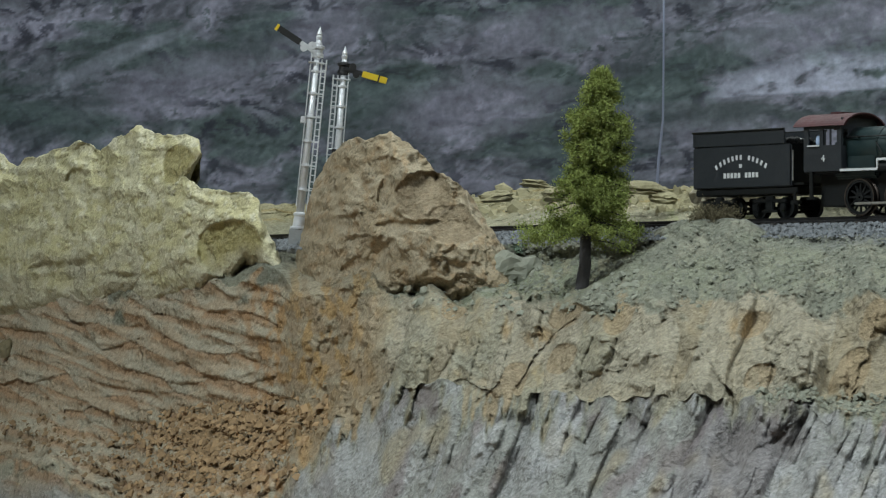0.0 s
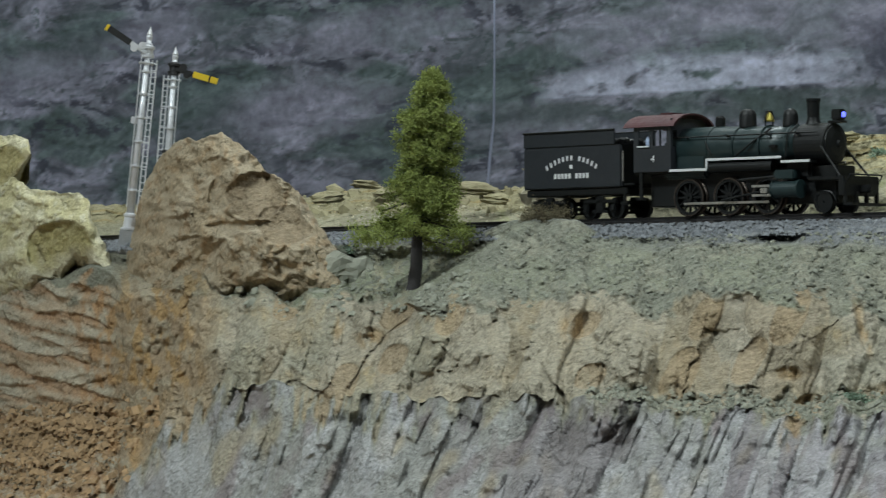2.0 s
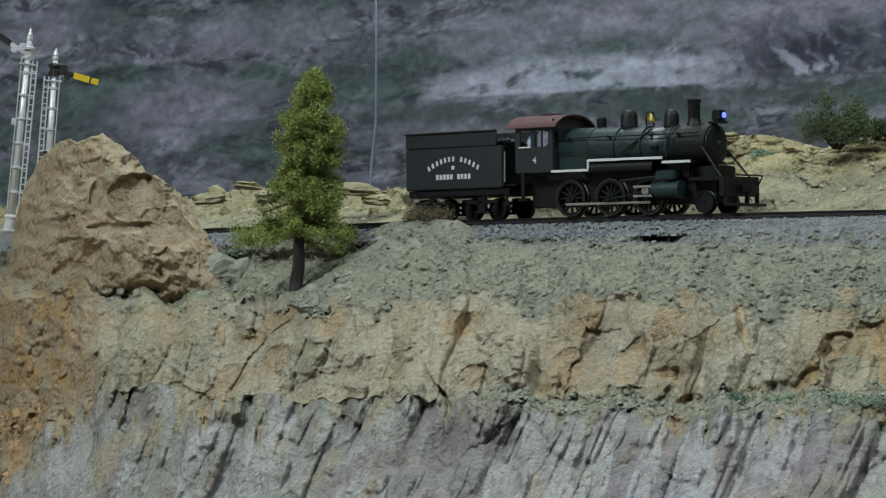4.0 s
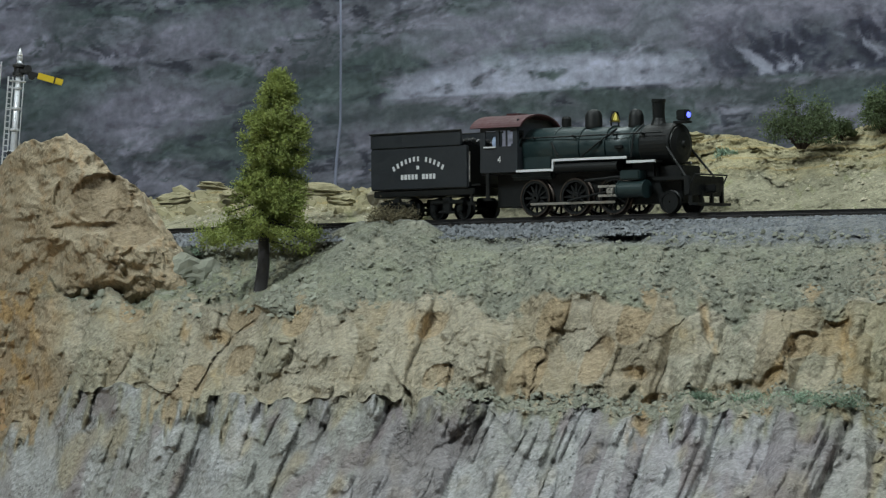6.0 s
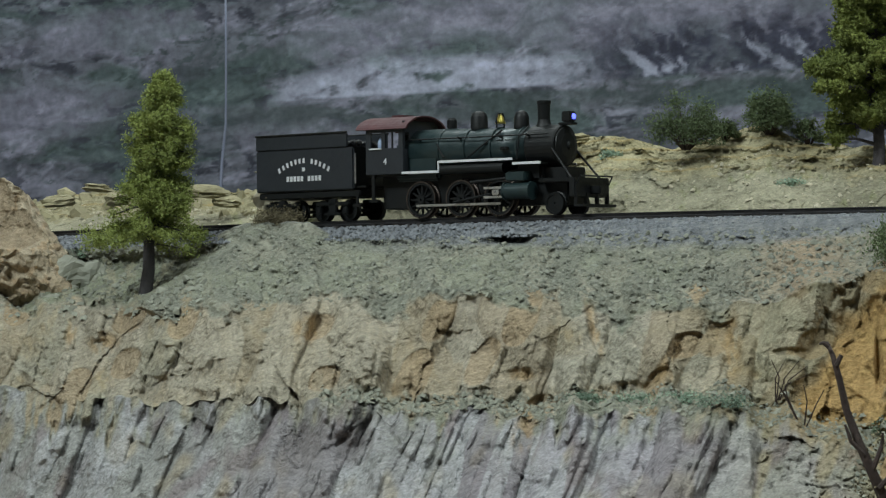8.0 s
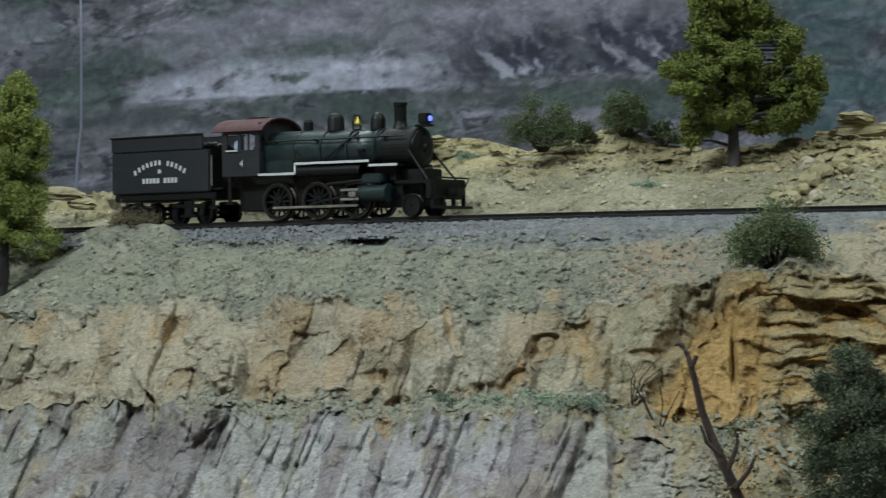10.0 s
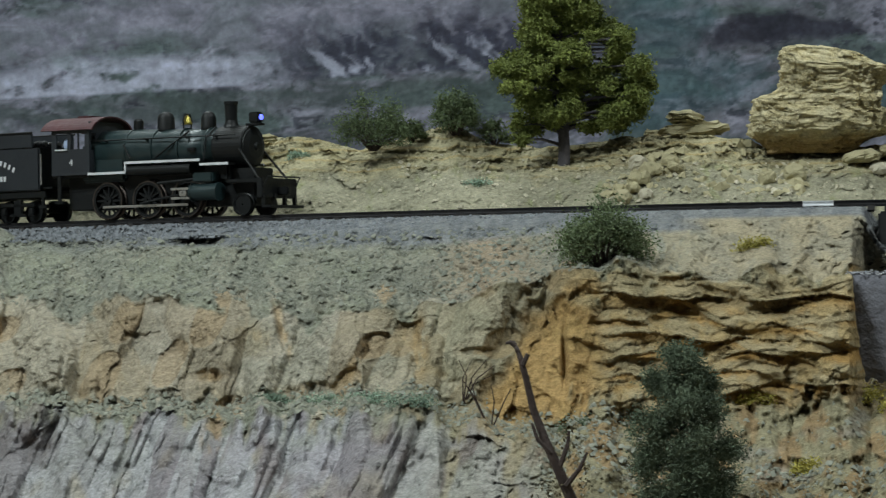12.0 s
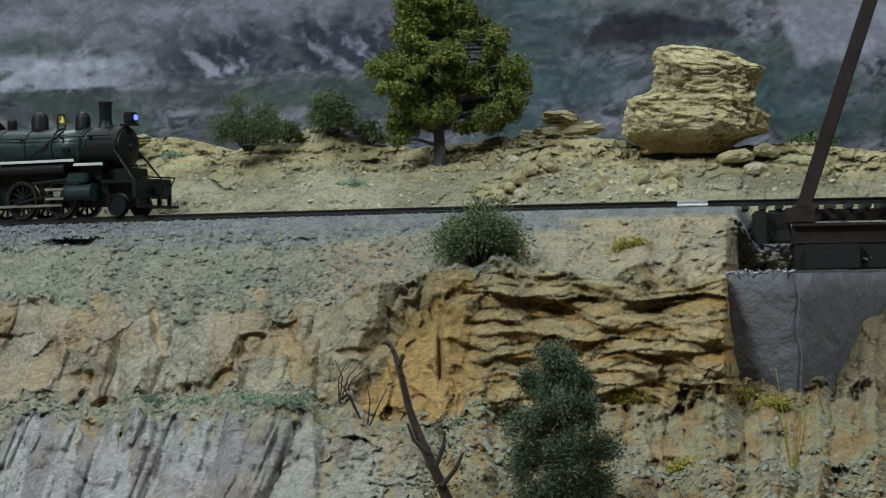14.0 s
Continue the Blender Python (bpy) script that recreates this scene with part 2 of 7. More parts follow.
def ledges(x, y, seed=0, tilt=1.0, lift=0.5):
    """Overlapping scales: each cell juts at its lower edge and slopes back upward to the lip above it; with the height inside the cell."""
    x, y = np.broadcast_arrays(np.asarray(x, np.float32), np.asarray(y, np.float32))
    xi, yi = np.floor(x).astype(np.int32), np.floor(y).astype(np.int32)
    best, out, within = np.full(x.shape, 9.0, np.float32), np.zeros(x.shape, np.float32), np.zeros(x.shape, np.float32)
    for a in (-1, 0, 1):
        for b in (-1, 0, 1):
            cell = LATTICE[(xi + a) % 64, (yi + b) % 64, seed:seed + 4]
            dx, dy = x - xi - a - cell[..., 0], y - yi - b - cell[..., 1]
            d = np.hypot(dx, dy)
            near = d < best
            out = np.where(near, lift * (cell[..., 2] - 0.5) - tilt * dy + 0.5 * (cell[..., 3] - 0.5) * dx, out)
            within = np.where(near, dy, within)
            best = np.where(near, d, best)
    return out, within


def lobes(x, y, seed=0, slim=0.45, tall=0.8):
    """Overlapping drips: each scattered cell is a rounded lobe of its own width, length and height, and the highest shows; with its random number."""
    x, y = np.broadcast_arrays(np.asarray(x, np.float32), np.asarray(y, np.float32))
    xi, yi = np.floor(x).astype(np.int32), np.floor(y).astype(np.int32)
    out, who = np.zeros(x.shape, np.float32), np.zeros(x.shape, np.float32)
    for a in (-1, 0, 1):
        for b in (-1, 0, 1):
            cell = LATTICE[(xi + a) % 64, (yi + b) % 64, seed:seed + 5]
            u = (x - xi - a - cell[..., 0]) / (slim * (0.6 + 0.8 * cell[..., 2]))
            v = (y - yi - b - cell[..., 1]) / (tall * (0.6 + 0.8 * cell[..., 3]))
            lobe = (0.35 + 0.65 * cell[..., 4]) * np.sqrt(np.clip(1 - u * u - np.abs(v) ** 3, 0, 1))
            top = lobe > out
            out, who = np.where(top, lobe, out), np.where(top, cell[..., 2], who)
    return out, who


def crag(x, y, seed=0):
    """Broken rock: facets within facets, about -1 to 1."""
    x2, y2 = x + 3 * (vnoise(x / 5, y / 5, seed + 0.5) - 0.5), y + 3 * (vnoise(x / 5, y / 5, seed + 1.5) - 0.5)
    return (1.1 * facets(x2 / 19, y2 / 16, seed % 50, 1.3, 0.8) + 0.55 * facets(x2 / 8.5, y2 / 7, (seed + 9) % 50, 1.3, 0.7)
            + 0.26 * facets(x2 / 3.8, y2 / 3.2, (seed + 17) % 50, 1.2, 0.7) + 0.13 * facets(x2 / 1.8, y2 / 1.5, (seed + 23) % 50, 1.2, 0.7))


def slabs(x, y, seed=0):
    """Broad planes that meet in low ridges, about -1 to 1."""
    x2, y2 = x + 4 * (vnoise(x / 9, y / 9, seed + 2.5) - 0.5), y + 4 * (vnoise(x / 9, y / 9, seed + 3.5) - 0.5)
    return 1.2 * facets(x2 / 21, y2 / 19, (seed + 5) % 50, 1.7, 0.35) + 0.5 * facets(x2 / 9, y2 / 8, (seed + 11) % 50, 1.6, 0.35)


def step(a, b, x):
    q = np.clip((x - a) / (b - a), 0, 1)
    return q * q * (3 - 2 * q)


def blend(a, b, f):
    return a + (b - a) * f[..., None]


def curve(knots, x):
    """A gentle line through (place, value) knots."""
    k = np.array(knots, float)
    return np.interp(x, k[:, 0], k[:, 1])


# ---- the track's line, and places by bearing, rise and reach from the eye ----
def track_y(x):
    x = np.asarray(x, float)
    bend = np.clip(x, -0.40, 0.40)
    return 1.3296 - 0.7805 * bend + 0.9388 * bend ** 2 + (x - bend) * (-0.7805 + 1.8776 * bend)


LINE_X = np.linspace(-0.95, 0.75, 1701)
LINE_Y = track_y(LINE_X)
LINE_AZ = np.degrees(np.arctan2(LINE_X, LINE_Y))
LINE_R = np.hypot(LINE_X, LINE_Y)
LINE_S = np.concatenate([[0], np.cumsum(np.hypot(np.diff(LINE_X), np.diff(LINE_Y)))])


def track_reach(az):
    return np.interp(az, LINE_AZ, LINE_R)


def at(az, rise, reach):
    a = radians(az)
    return Vector((reach * math.sin(a), reach * math.cos(a), EYE + reach * math.tan(radians(rise))))


def track_pose(s):
    """Pose on the line at length s from its left end: x ahead, to the right; z up from the rail tops."""
    x, y = np.interp(s, LINE_S, LINE_X), np.interp(s, LINE_S, LINE_Y)
    x2, y2 = np.interp(s + 0.004, LINE_S, LINE_X), np.interp(s + 0.004, LINE_S, LINE_Y)
    return pose(x, y, RAIL, 0, 0, math.degrees(math.atan2(y2 - y, x2 - x)))


def track_length_at(az):
    return float(np.interp(az, LINE_AZ, LINE_S))


# ---- mesh helpers ----
def part(name, bm, material, parent=None, label="", smooth=False):
    me = bpy.data.meshes.new(name)
    bm.normal_update()
    bm.to_mesh(me)
    bm.free()
    me.materials.append(material)
    if smooth:
        me.shade_smooth()
    ob = new(name, me)
    ob.parent = parent
    if label:
        ob["label"] = label
    return ob


def shared(name, mesh, parent, m):
    ob = new(name, mesh)
    ob.parent = parent
    ob.matrix_basis = m
    return ob


def empty(name, m, label, category, group="", kind=""):
    ob = new(name)
    ob.empty_display_size = 0.01
    ob.matrix_world = m
    return tagged(ob, label, category, group, kind)


def box(bm, x0, x1, y0, y1, z0, z1, bevel=0.0):
    made = bmesh.ops.create_cube(bm, size=1.0, matrix=Matrix.Translation(((x0 + x1) / 2, (y0 + y1) / 2, (z0 + z1) / 2)) @ Matrix.Diagonal((x1 - x0, y1 - y0, z1 - z0, 1)))
    if bevel:
        edges = {e for v in made["verts"] for e in v.link_edges}
        bmesh.ops.bevel(bm, geom=list(edges), offset=bevel, segments=2, affect="EDGES")
    return bm


def tube(bm, p, q, r0, r1=None, seg=14, caps=True):
    p, q = Vector(p), Vector(q)
    d = q - p
    m = Matrix.Translation((p + q) / 2) @ d.to_track_quat("Z", "Y").to_matrix().to_4x4()
    bmesh.ops.create_cone(bm, cap_ends=caps, segments=seg, radius1=r0, radius2=r0 if r1 is None else r1, depth=d.length, matrix=m)
    return bm


def lathe(bm, profile, m=None, seg=24):
    """Turns (radius, height) pairs about z."""
    m = m or Matrix()
    rings = [[bm.verts.new(m @ Vector((r * math.cos(2 * math.pi * k / seg), r * math.sin(2 * math.pi * k / seg), z))) for k in range(seg)] for r, z in profile]
    for a, b in zip(rings, rings[1:]):
        for k in range(seg):
            bm.faces.new((a[k], a[(k + 1) % seg], b[(k + 1) % seg], b[k]))
    bm.faces.new(rings[-1])
    bm.faces.new(rings[0][::-1])
    return bm


def path_tube(bm, points, radii, seg=8):
    rings = []
    pts = [Vector(p) for p in points]
    side = None
    for i, p in enumerate(pts):
        d = (pts[min(i + 1, len(pts) - 1)] - pts[max(i - 1, 0)]).normalized()
        if side is None:
            side = d.orthogonal().normalized()
        side = (side - d * side.dot(d)).normalized()
        up = d.cross(side)
        rings.append([bm.verts.new(p + radii[i] * (math.cos(2 * math.pi * k / seg) * side + math.sin(2 * math.pi * k / seg) * up)) for k in range(seg)])
    for a, b in zip(rings, rings[1:]):
        for k in range(seg):
            bm.faces.new((a[k], a[(k + 1) % seg], b[(k + 1) % seg], b[k]))
    bm.faces.new(rings[-1])
    bm.faces.new(rings[0][::-1])
    return bm


def sheet(name, verts, rows, columns, material, pigment=None, smooth=True, wrap=False):
    """A grid of rows x columns places as one mesh, with a pigment at each."""
    me = bpy.data.meshes.new(name)
    idx = np.arange(rows * columns).reshape(rows, columns)
    if wrap:
        idx = np.concatenate([idx, idx[:, :1]], 1)
    quads = np.stack([idx[:-1, :-1], idx[:-1, 1:], idx[1:, 1:], idx[1:, :-1]], -1).reshape(-1, 4)
    me.vertices.add(rows * columns)
    me.vertices.foreach_set("co", np.asarray(verts, np.float32).ravel())
    me.loops.add(quads.size)
    me.loops.foreach_set("vertex_index", quads.astype(np.int32).ravel())
    me.polygons.add(len(quads))
    me.polygons.foreach_set("loop_start", np.arange(0, quads.size, 4, dtype=np.int32))
    me.update(calc_edges=True)
    if pigment is not None:
        layer = me.color_attributes.new("pigment", "FLOAT_COLOR", "POINT")
        rgba = np.ones((rows * columns, 4), np.float32)
        rgba[:, :3] = np.clip(pigment.reshape(-1, 3), 0.01, 0.85)
        layer.data.foreach_set("color", rgba.ravel())
    me.materials.append(material)
    if smooth:
        me.shade_smooth()
    return new(name, me)


def scatter(name, centres, sizes, material, seed, flat=0.75, label="", category="", parent=None):
    """Many small angular stones in one mesh: each a jittered octahedron with its top cut."""
    rng = np.random.default_rng(seed)
    base = np.array([(1, 0, 0), (0.3, 0.95, 0), (-0.8, 0.6, 0), (-0.8, -0.6, 0), (0.3, -0.95, 0), (0.45, 0.1, 0.75), (-0.35, 0.35, 0.8), (-0.2, -0.5, 0.7)])
    faces = np.array([(0, 1, 5), (1, 6, 5), (1, 2, 6), (2, 3, 6), (3, 7, 6), (3, 4, 7), (4, 0, 5), (4, 5, 7), (5, 6, 7)])
    n = len(centres)
    v = base[None] * (1 + rng.uniform(-0.35, 0.35, (n, 8, 1)))
    v = v * np.stack([rng.uniform(0.7, 1.3, n), rng.uniform(0.7, 1.3, n), rng.uniform(0.6, 1.3, n) * flat], 1)[:, None]
    v[:, :5, 2] -= 0.35
    a = rng.uniform(0, 2 * np.pi, n)
    c, s = np.cos(a)[:, None], np.sin(a)[:, None]
    x, y = v[..., 0] * c - v[..., 1] * s, v[..., 0] * s + v[..., 1] * c
    t = rng.uniform(-0.6, 0.6, n)[:, None]
    z = v[..., 2] * np.cos(t) + x * np.sin(t)
    x = x * np.cos(t) - v[..., 2] * np.sin(t)
    v = np.stack([x, y, z], -1) * np.asarray(sizes)[:, None, None] + np.asarray(centres)[:, None]
    f = (faces[None] + 8 * np.arange(n)[:, None, None]).reshape(-1, 3)
    me = bpy.data.meshes.new(name)
    me.from_pydata(v.reshape(-1, 3).tolist(), [], f.tolist())
    me.materials.append(material)
    ob = new(name, me)
    ob.parent = parent
    return tagged(ob, label, category, kind="stuff")


def foliage(name, centres, sizes, material, seed, parent, droop=0.0):
    """A crown of many small folded leaf tufts round the given centres."""
    rng = np.random.default_rng(seed)
    n = len(centres)
    base = np.array([(-0.5, 0, 0), (0, -0.28, 0.1), (0.6, 0, -0.05), (0, 0.28, 0.1)])
    q = rng.normal(size=(n, 3, 3))
    e1 = q[:, 0] / np.linalg.norm(q[:, 0], axis=1)[:, None]
    e2 = q[:, 1] - (q[:, 1] * e1).sum(1)[:, None] * e1
    e2 /= np.linalg.norm(e2, axis=1)[:, None]
    e3 = np.cross(e1, e2)
    v = base[None, :, 0, None] * e1[:, None] + base[None, :, 1, None] * e2[:, None] + base[None, :, 2, None] * e3[:, None]
    v = v * np.asarray(sizes)[:, None, None] + np.asarray(centres)[:, None]
    v[..., 2] -= droop * np.asarray(sizes)[:, None]
    f = (np.array([(0, 1, 2), (0, 2, 3)])[None] + 4 * np.arange(n)[:, None, None]).reshape(-1, 3)
    me = bpy.data.meshes.new(name)
    me.from_pydata(v.reshape(-1, 3).tolist(), [], f.tolist())
    me.materials.append(material)
    ob = new(name, me)
    ob.parent = parent
    return ob


# ---- the room ----
def slab(name, x0, x1, y0, y1, z0, z1, material, label, category):
    return tagged(part(name, box(bmesh.new(), x0, x1, y0, y1, z0, z1), material), label, category, kind="structure")


slab("floor", -3.2, 3.2, -3.2, 3.0, -0.1, 0.0, M_FLOOR, "grey carpet floor of the exhibition room", "floor")
slab("ceiling", -3.2, 3.2, -3.2, 3.0, CEILING, CEILING + 0.1, M_CEIL, "plain white painted ceiling above the layout", "ceiling")
slab("wall_north", -3.2, 3.2, 2.9, 3.0, 0.0, CEILING, M_ROOM, "plain pale painted wall behind the backdrop", "wall")
slab("wall_south", -3.2, 3.2, -3.2, -3.1, 0.0, CEILING, M_ROOM, "plain pale painted wall behind the viewer", "wall")
slab("wall_west", -3.2, -3.1, -3.1, 2.9, 0.0, CEILING, M_ROOM, "plain pale painted side wall", "wall")
slab("wall_east", 3.1, 3.2, -3.1, 2.9, 0.0, CEILING, M_ROOM, "plain pale painted side wall", "wall")
for lx, ly, watts in LAMPS:
    fixture = empty("ceiling_light", pose(lx, ly, CEILING - 0.03), "white oblong light fixture under the ceiling", "lamp", "ceiling lights")
    part("housing", box(bmesh.new(), -0.32, 0.32, -0.22, 0.22, -0.01, 0.03, 0.004), M_CEIL, fixture)
    part("diffuser", box(bmesh.new(), -0.3, 0.3, -0.2, 0.2, -0.035, -0.012, 0.004), M_TUBE, fixture)
bench = empty("benchwork", pose(0, 0, 0), "plywood benchwork table carrying the model landscape", "table")
part("table_top", box(bmesh.new(), -1.62, 1.62, 0.62, 2.6, 1.03, 1.05, 0.003), M_WOOD, bench)
part("fascia", box(bmesh.new(), -1.62, 1.62, 0.60, 0.618, 0.85, 1.06, 0.002), M_WOOD, bench)
for lx in (-1.5, 0.0, 1.5):
    for ly in (0.72, 2.5):
        part("leg", box(bmesh.new(), lx - 0.04, lx + 0.04, ly - 0.04, ly + 0.04, 0.0, 1.03, 0.004), M_WOOD, bench)


# ---- the printed backdrop: a hazy scrub hillside ----
def build_backdrop():
    cols, y = 1060, 2.5
    az = np.concatenate([np.linspace(-32, -18.2, 30), np.linspace(-18, 18, 1000), np.linspace(18.2, 32, 30)])[None]
    up = np.concatenate([[-2.0, 0.0, 1.0], np.linspace(1.4, 6.0, 165), [6.6, 7.4, 8.5]])[:, None]
    rows = up.shape[0]
    az, up = az + 0 * up, up + 0 * az
    x = np.tan(np.radians(az)) * y
    z = EYE + np.hypot(x, y) * np.tan(np.radians(up))
    wx = az + 1.2 * (fbm(az * 0.7, up * 0.9, 3.1) - 0.5)
    wy = up + 0.5 * (fbm(az * 0.5, up * 1.1, 7.7) - 0.5)
    stone, violet, green, dark = (np.array(c) for c in ((0.110, 0.114, 0.132), (0.190, 0.187, 0.226), (0.066, 0.090, 0.084), (0.036, 0.038, 0.050)))
    # spurs and gullies of the photographed slope, their sunny and shady sides
    fold = fbm(wx * 0.75 - wy * 0.75, wy * 1.25 + wx * 0.30, 1.0, 6, 0.5)
    side = np.gradient(fold, axis=1) * 1000 / 36 - 0.6 * np.gradient(fold, axis=0) * 165 / 4.6
    c = blend(np.broadcast_to(stone, (rows, cols, 3)), violet, step(0.38, 0.66, fold + 0.10 * side))
    c = blend(c, green, 0.85 * step(0.45, 0.58, fbm(wx * 0.42 + 9, wy * 1.2, 5.0, 4)))
    # scrub in ragged drifts along the contours
    tuft = fbm(wx * 2.6 + wy, wy * 4.4, 12.0, 5, 0.62)
    drift = step(0.40, 0.60, fbm(wx * 0.6, wy * 1.4, 12.5, 3))
    c = blend(c, dark, 0.85 * drift * step(0.50, 0.60, tuft))
    c = blend(c, green * 0.65, 0.75 * (1 - drift) * step(0.55, 0.63, fbm(wx * 4.2, wy * 6.0, 17.0, 4, 0.6)))
    c = c * (0.72 + 0.56 * fbm(az * 1.1, up * 2.6, 51.0, 5))[..., None] * (1 + 0.20 * np.clip(side, -1, 1))[..., None]
    edge = 0.55 * (fbm(az * 1.5, up * 2.8, 53.0, 4) - 0.5)

    def patch(colour, spots, strength):
        """Soft lobes of the slope: bearing, rise, half width, half height, slant."""
        nonlocal c
        for pa, pe, hw, hh, sl in spots:
            u, v = (az - pa) / hw + 1.2 * edge, (up - pe - sl * (az - pa)) / hh + 1.6 * edge
            c = blend(c, np.array(colour), strength * (1 - step(0.55, 1.15, np.hypot(u, v))) * (0.7 + 0.6 * (fbm(az * 2.2, up * 4.5, pa, 3) - 0.5)))

    mauve, pale = (0.195, 0.190, 0.232), np.array((0.31, 0.32, 0.385))
    patch(mauve, [(-7.7, 3.4, 1.9, 0.7, 0.12), (-6.4, 4.85, 1.9, 0.45, 0.1), (-13.0, 3.9, 2.0, 0.55, 0.3), (-3.2, 3.2, 1.2, 0.5, 0.2), (-2.0, 2.8, 1.6, 0.35, 0.1), (1.7, 5.0, 3.0, 0.6, -0.1), (-1.5, 4.8, 2.0, 0.5, 0.1), (5.5, 5.3, 3.2, 0.5, 0.0), (-10.2, 4.9, 1.4, 0.4, 0.2), (11.6, 5.5, 2.2, 0.4, 0.0)], 0.75)
    patch((0.050, 0.068, 0.066), [(-8.7, 4.9, 1.1, 0.4, 0.0), (-4.3, 4.4, 1.0, 0.6, 0.1), (-9.6, 3.0, 1.0, 0.9, 0.0), (-15.4, 3.4, 1.4, 0.9, 0.1), (-4.6, 3.0, 0.8, 0.6, 0.3), (-11.7, 4.8, 0.9, 0.5, 0.2)], 0.7)
    patch((0.30, 0.31, 0.36), [(-14.3, 4.25, 1.1, 0.20, 0.45), (-13.2, 4.7, 0.7, 0.15, 0.5)], 0.5)
    # the pale scree with a straight lower edge, and the green line of scrub below it
    foot = 3.56 + 0.05 * (az + 3.3) + 0.12 * edge
    head = 3.75 + 0.62 * (1 - np.exp(-np.clip(az + 3.4, 0, 9) * 0.8)) + 0.5 * edge
    scree = step(0.0, 0.07, up - foot) * (1 - step(-0.15, 0.20, up - head)) * step(-3.5, -2.9, az) * (1 - step(1.2, 3.2, az + 2 * edge))
    c = blend(c, pale, 0.9 * scree * step(0.36, 0.52, fbm(az * 1.3 - up * 1.1, up * 1.9 + az * 0.3, 4.0, 5, 0.58) + 0.05))
    scrub = step(0.0, 0.1, foot - up) * (1 - step(0.25, 0.75, foot - up + 0.4 * edge)) * step(-5.0, -3.4, az) * (1 - step(7.5, 9.0, az))
    c = blend(c, np.array((0.052, 0.066, 0.064)), 0.75 * scrub * step(0.3, 0.48, fbm(az * 1.2, up * 3, 31.0, 3)))
    # dark gullied cliffs streaked with white
    zone = step(1.8, 3.6, az + 2 * edge) * (1 - step(7.6, 9.2, az + 2 * edge)) * step(0.0, 0.12, up - foot) * (1 - step(0.75, 1.35, up - foot + edge))
    gully = ridged(az * 1.7 + 0.9 * up + 2.5 * edge, up * 1.1 + edge, 3.0, 3)
    c = blend(c, np.array((0.075, 0.074, 0.098)), 0.6 * zone)
    c = blend(c, np.array((0.030, 0.031, 0.046)), 0.85 * zone * step(0.60, 0.78, gully) * step(0.3, 0.45, fbm(az * 0.9, up * 1.3, 21.0, 3)))
    c = blend(c, pale * 0.9, 0.85 * zone * step(0.52, 0.66, fbm(az * 2.1 + up + 2 * edge, up * 1.5, 6.0, 4)) * (1 - step(0.5, 0.9, up - foot + edge)))
    # the dark overhang and teal scrub behind the balanced rock
    teal = (0.055, 0.095, 0.108)
    patch(teal, [(9.5, 4.9, 1.0, 0.8, 0.0), (10.2, 3.8, 1.3, 0.6, 0.0), (14.3, 3.4, 1.4, 0.8, 0.0), (12.5, 3.6, 1.2, 0.5, 0.0), (9.2, 3.2, 0.8, 0.6, 0.0)], 0.8)
    roof = 5.05 - 0.11 * (az - 11.4) ** 2 + 0.6 * edge
    under = 4.15 + 0.10 * (az - 9.5) + 0.6 * edge
    cave = step(0.0, 0.16, roof - up) * step(0.0, 0.25, up - under) * step(9.9, 10.5, az + edge) * (1 - step(13.75, 13.95, az + 0.2 * edge))
    c = blend(c, np.array((0.030, 0.030, 0.042)), 0.92 * cave * step(0.2, 0.4, fbm(az * 1.6, up * 2.2, 43.0, 3) + 0.1))
    ray = step(0.0, 0.25, up - 3.85 - 0.12 * (az - 14.0) + 0.5 * edge) * step(13.85, 14.05, az + 0.35 * (up - 4.6)) * (1 - step(0.7, 1.6, up - 4.3 - 0.35 * (az - 14)))
    c = blend(c, pale * 0.95, 0.85 * ray)
    c = c * (0.80 + 0.20 * step(-5, 0, az))[..., None]
    streak = ridged(wx * 0.8 + 0.6 * wy, wy * 1.5 - 0.45 * wx, 52.0, 4)
    c = 1.5 * c * (1.08 - 0.30 * step(0.55, 0.90, streak))[..., None] * np.array((0.97, 0.99, 1.08))
    verts = np.stack([x, np.full_like(x, y), z], -1)
    front = sheet("backdrop", verts, rows, cols, M_PRINT, c, smooth=False)
    tagged(front, "printed photo backdrop of a hazy scrub hillside", "backdrop", kind="structure")
    panel = part("backing_board", box(bmesh.new(), -1.6, 1.6, 2.506, 2.53, 1.05, 1.75), M_ROOM, front)
    return front


build_backdrop()


# ---- the landscape: one sheet from the foot of the cliff over the track bed to the backdrop ----
MM = 22.7  # millimetres to a degree of bearing at the track's mean reach


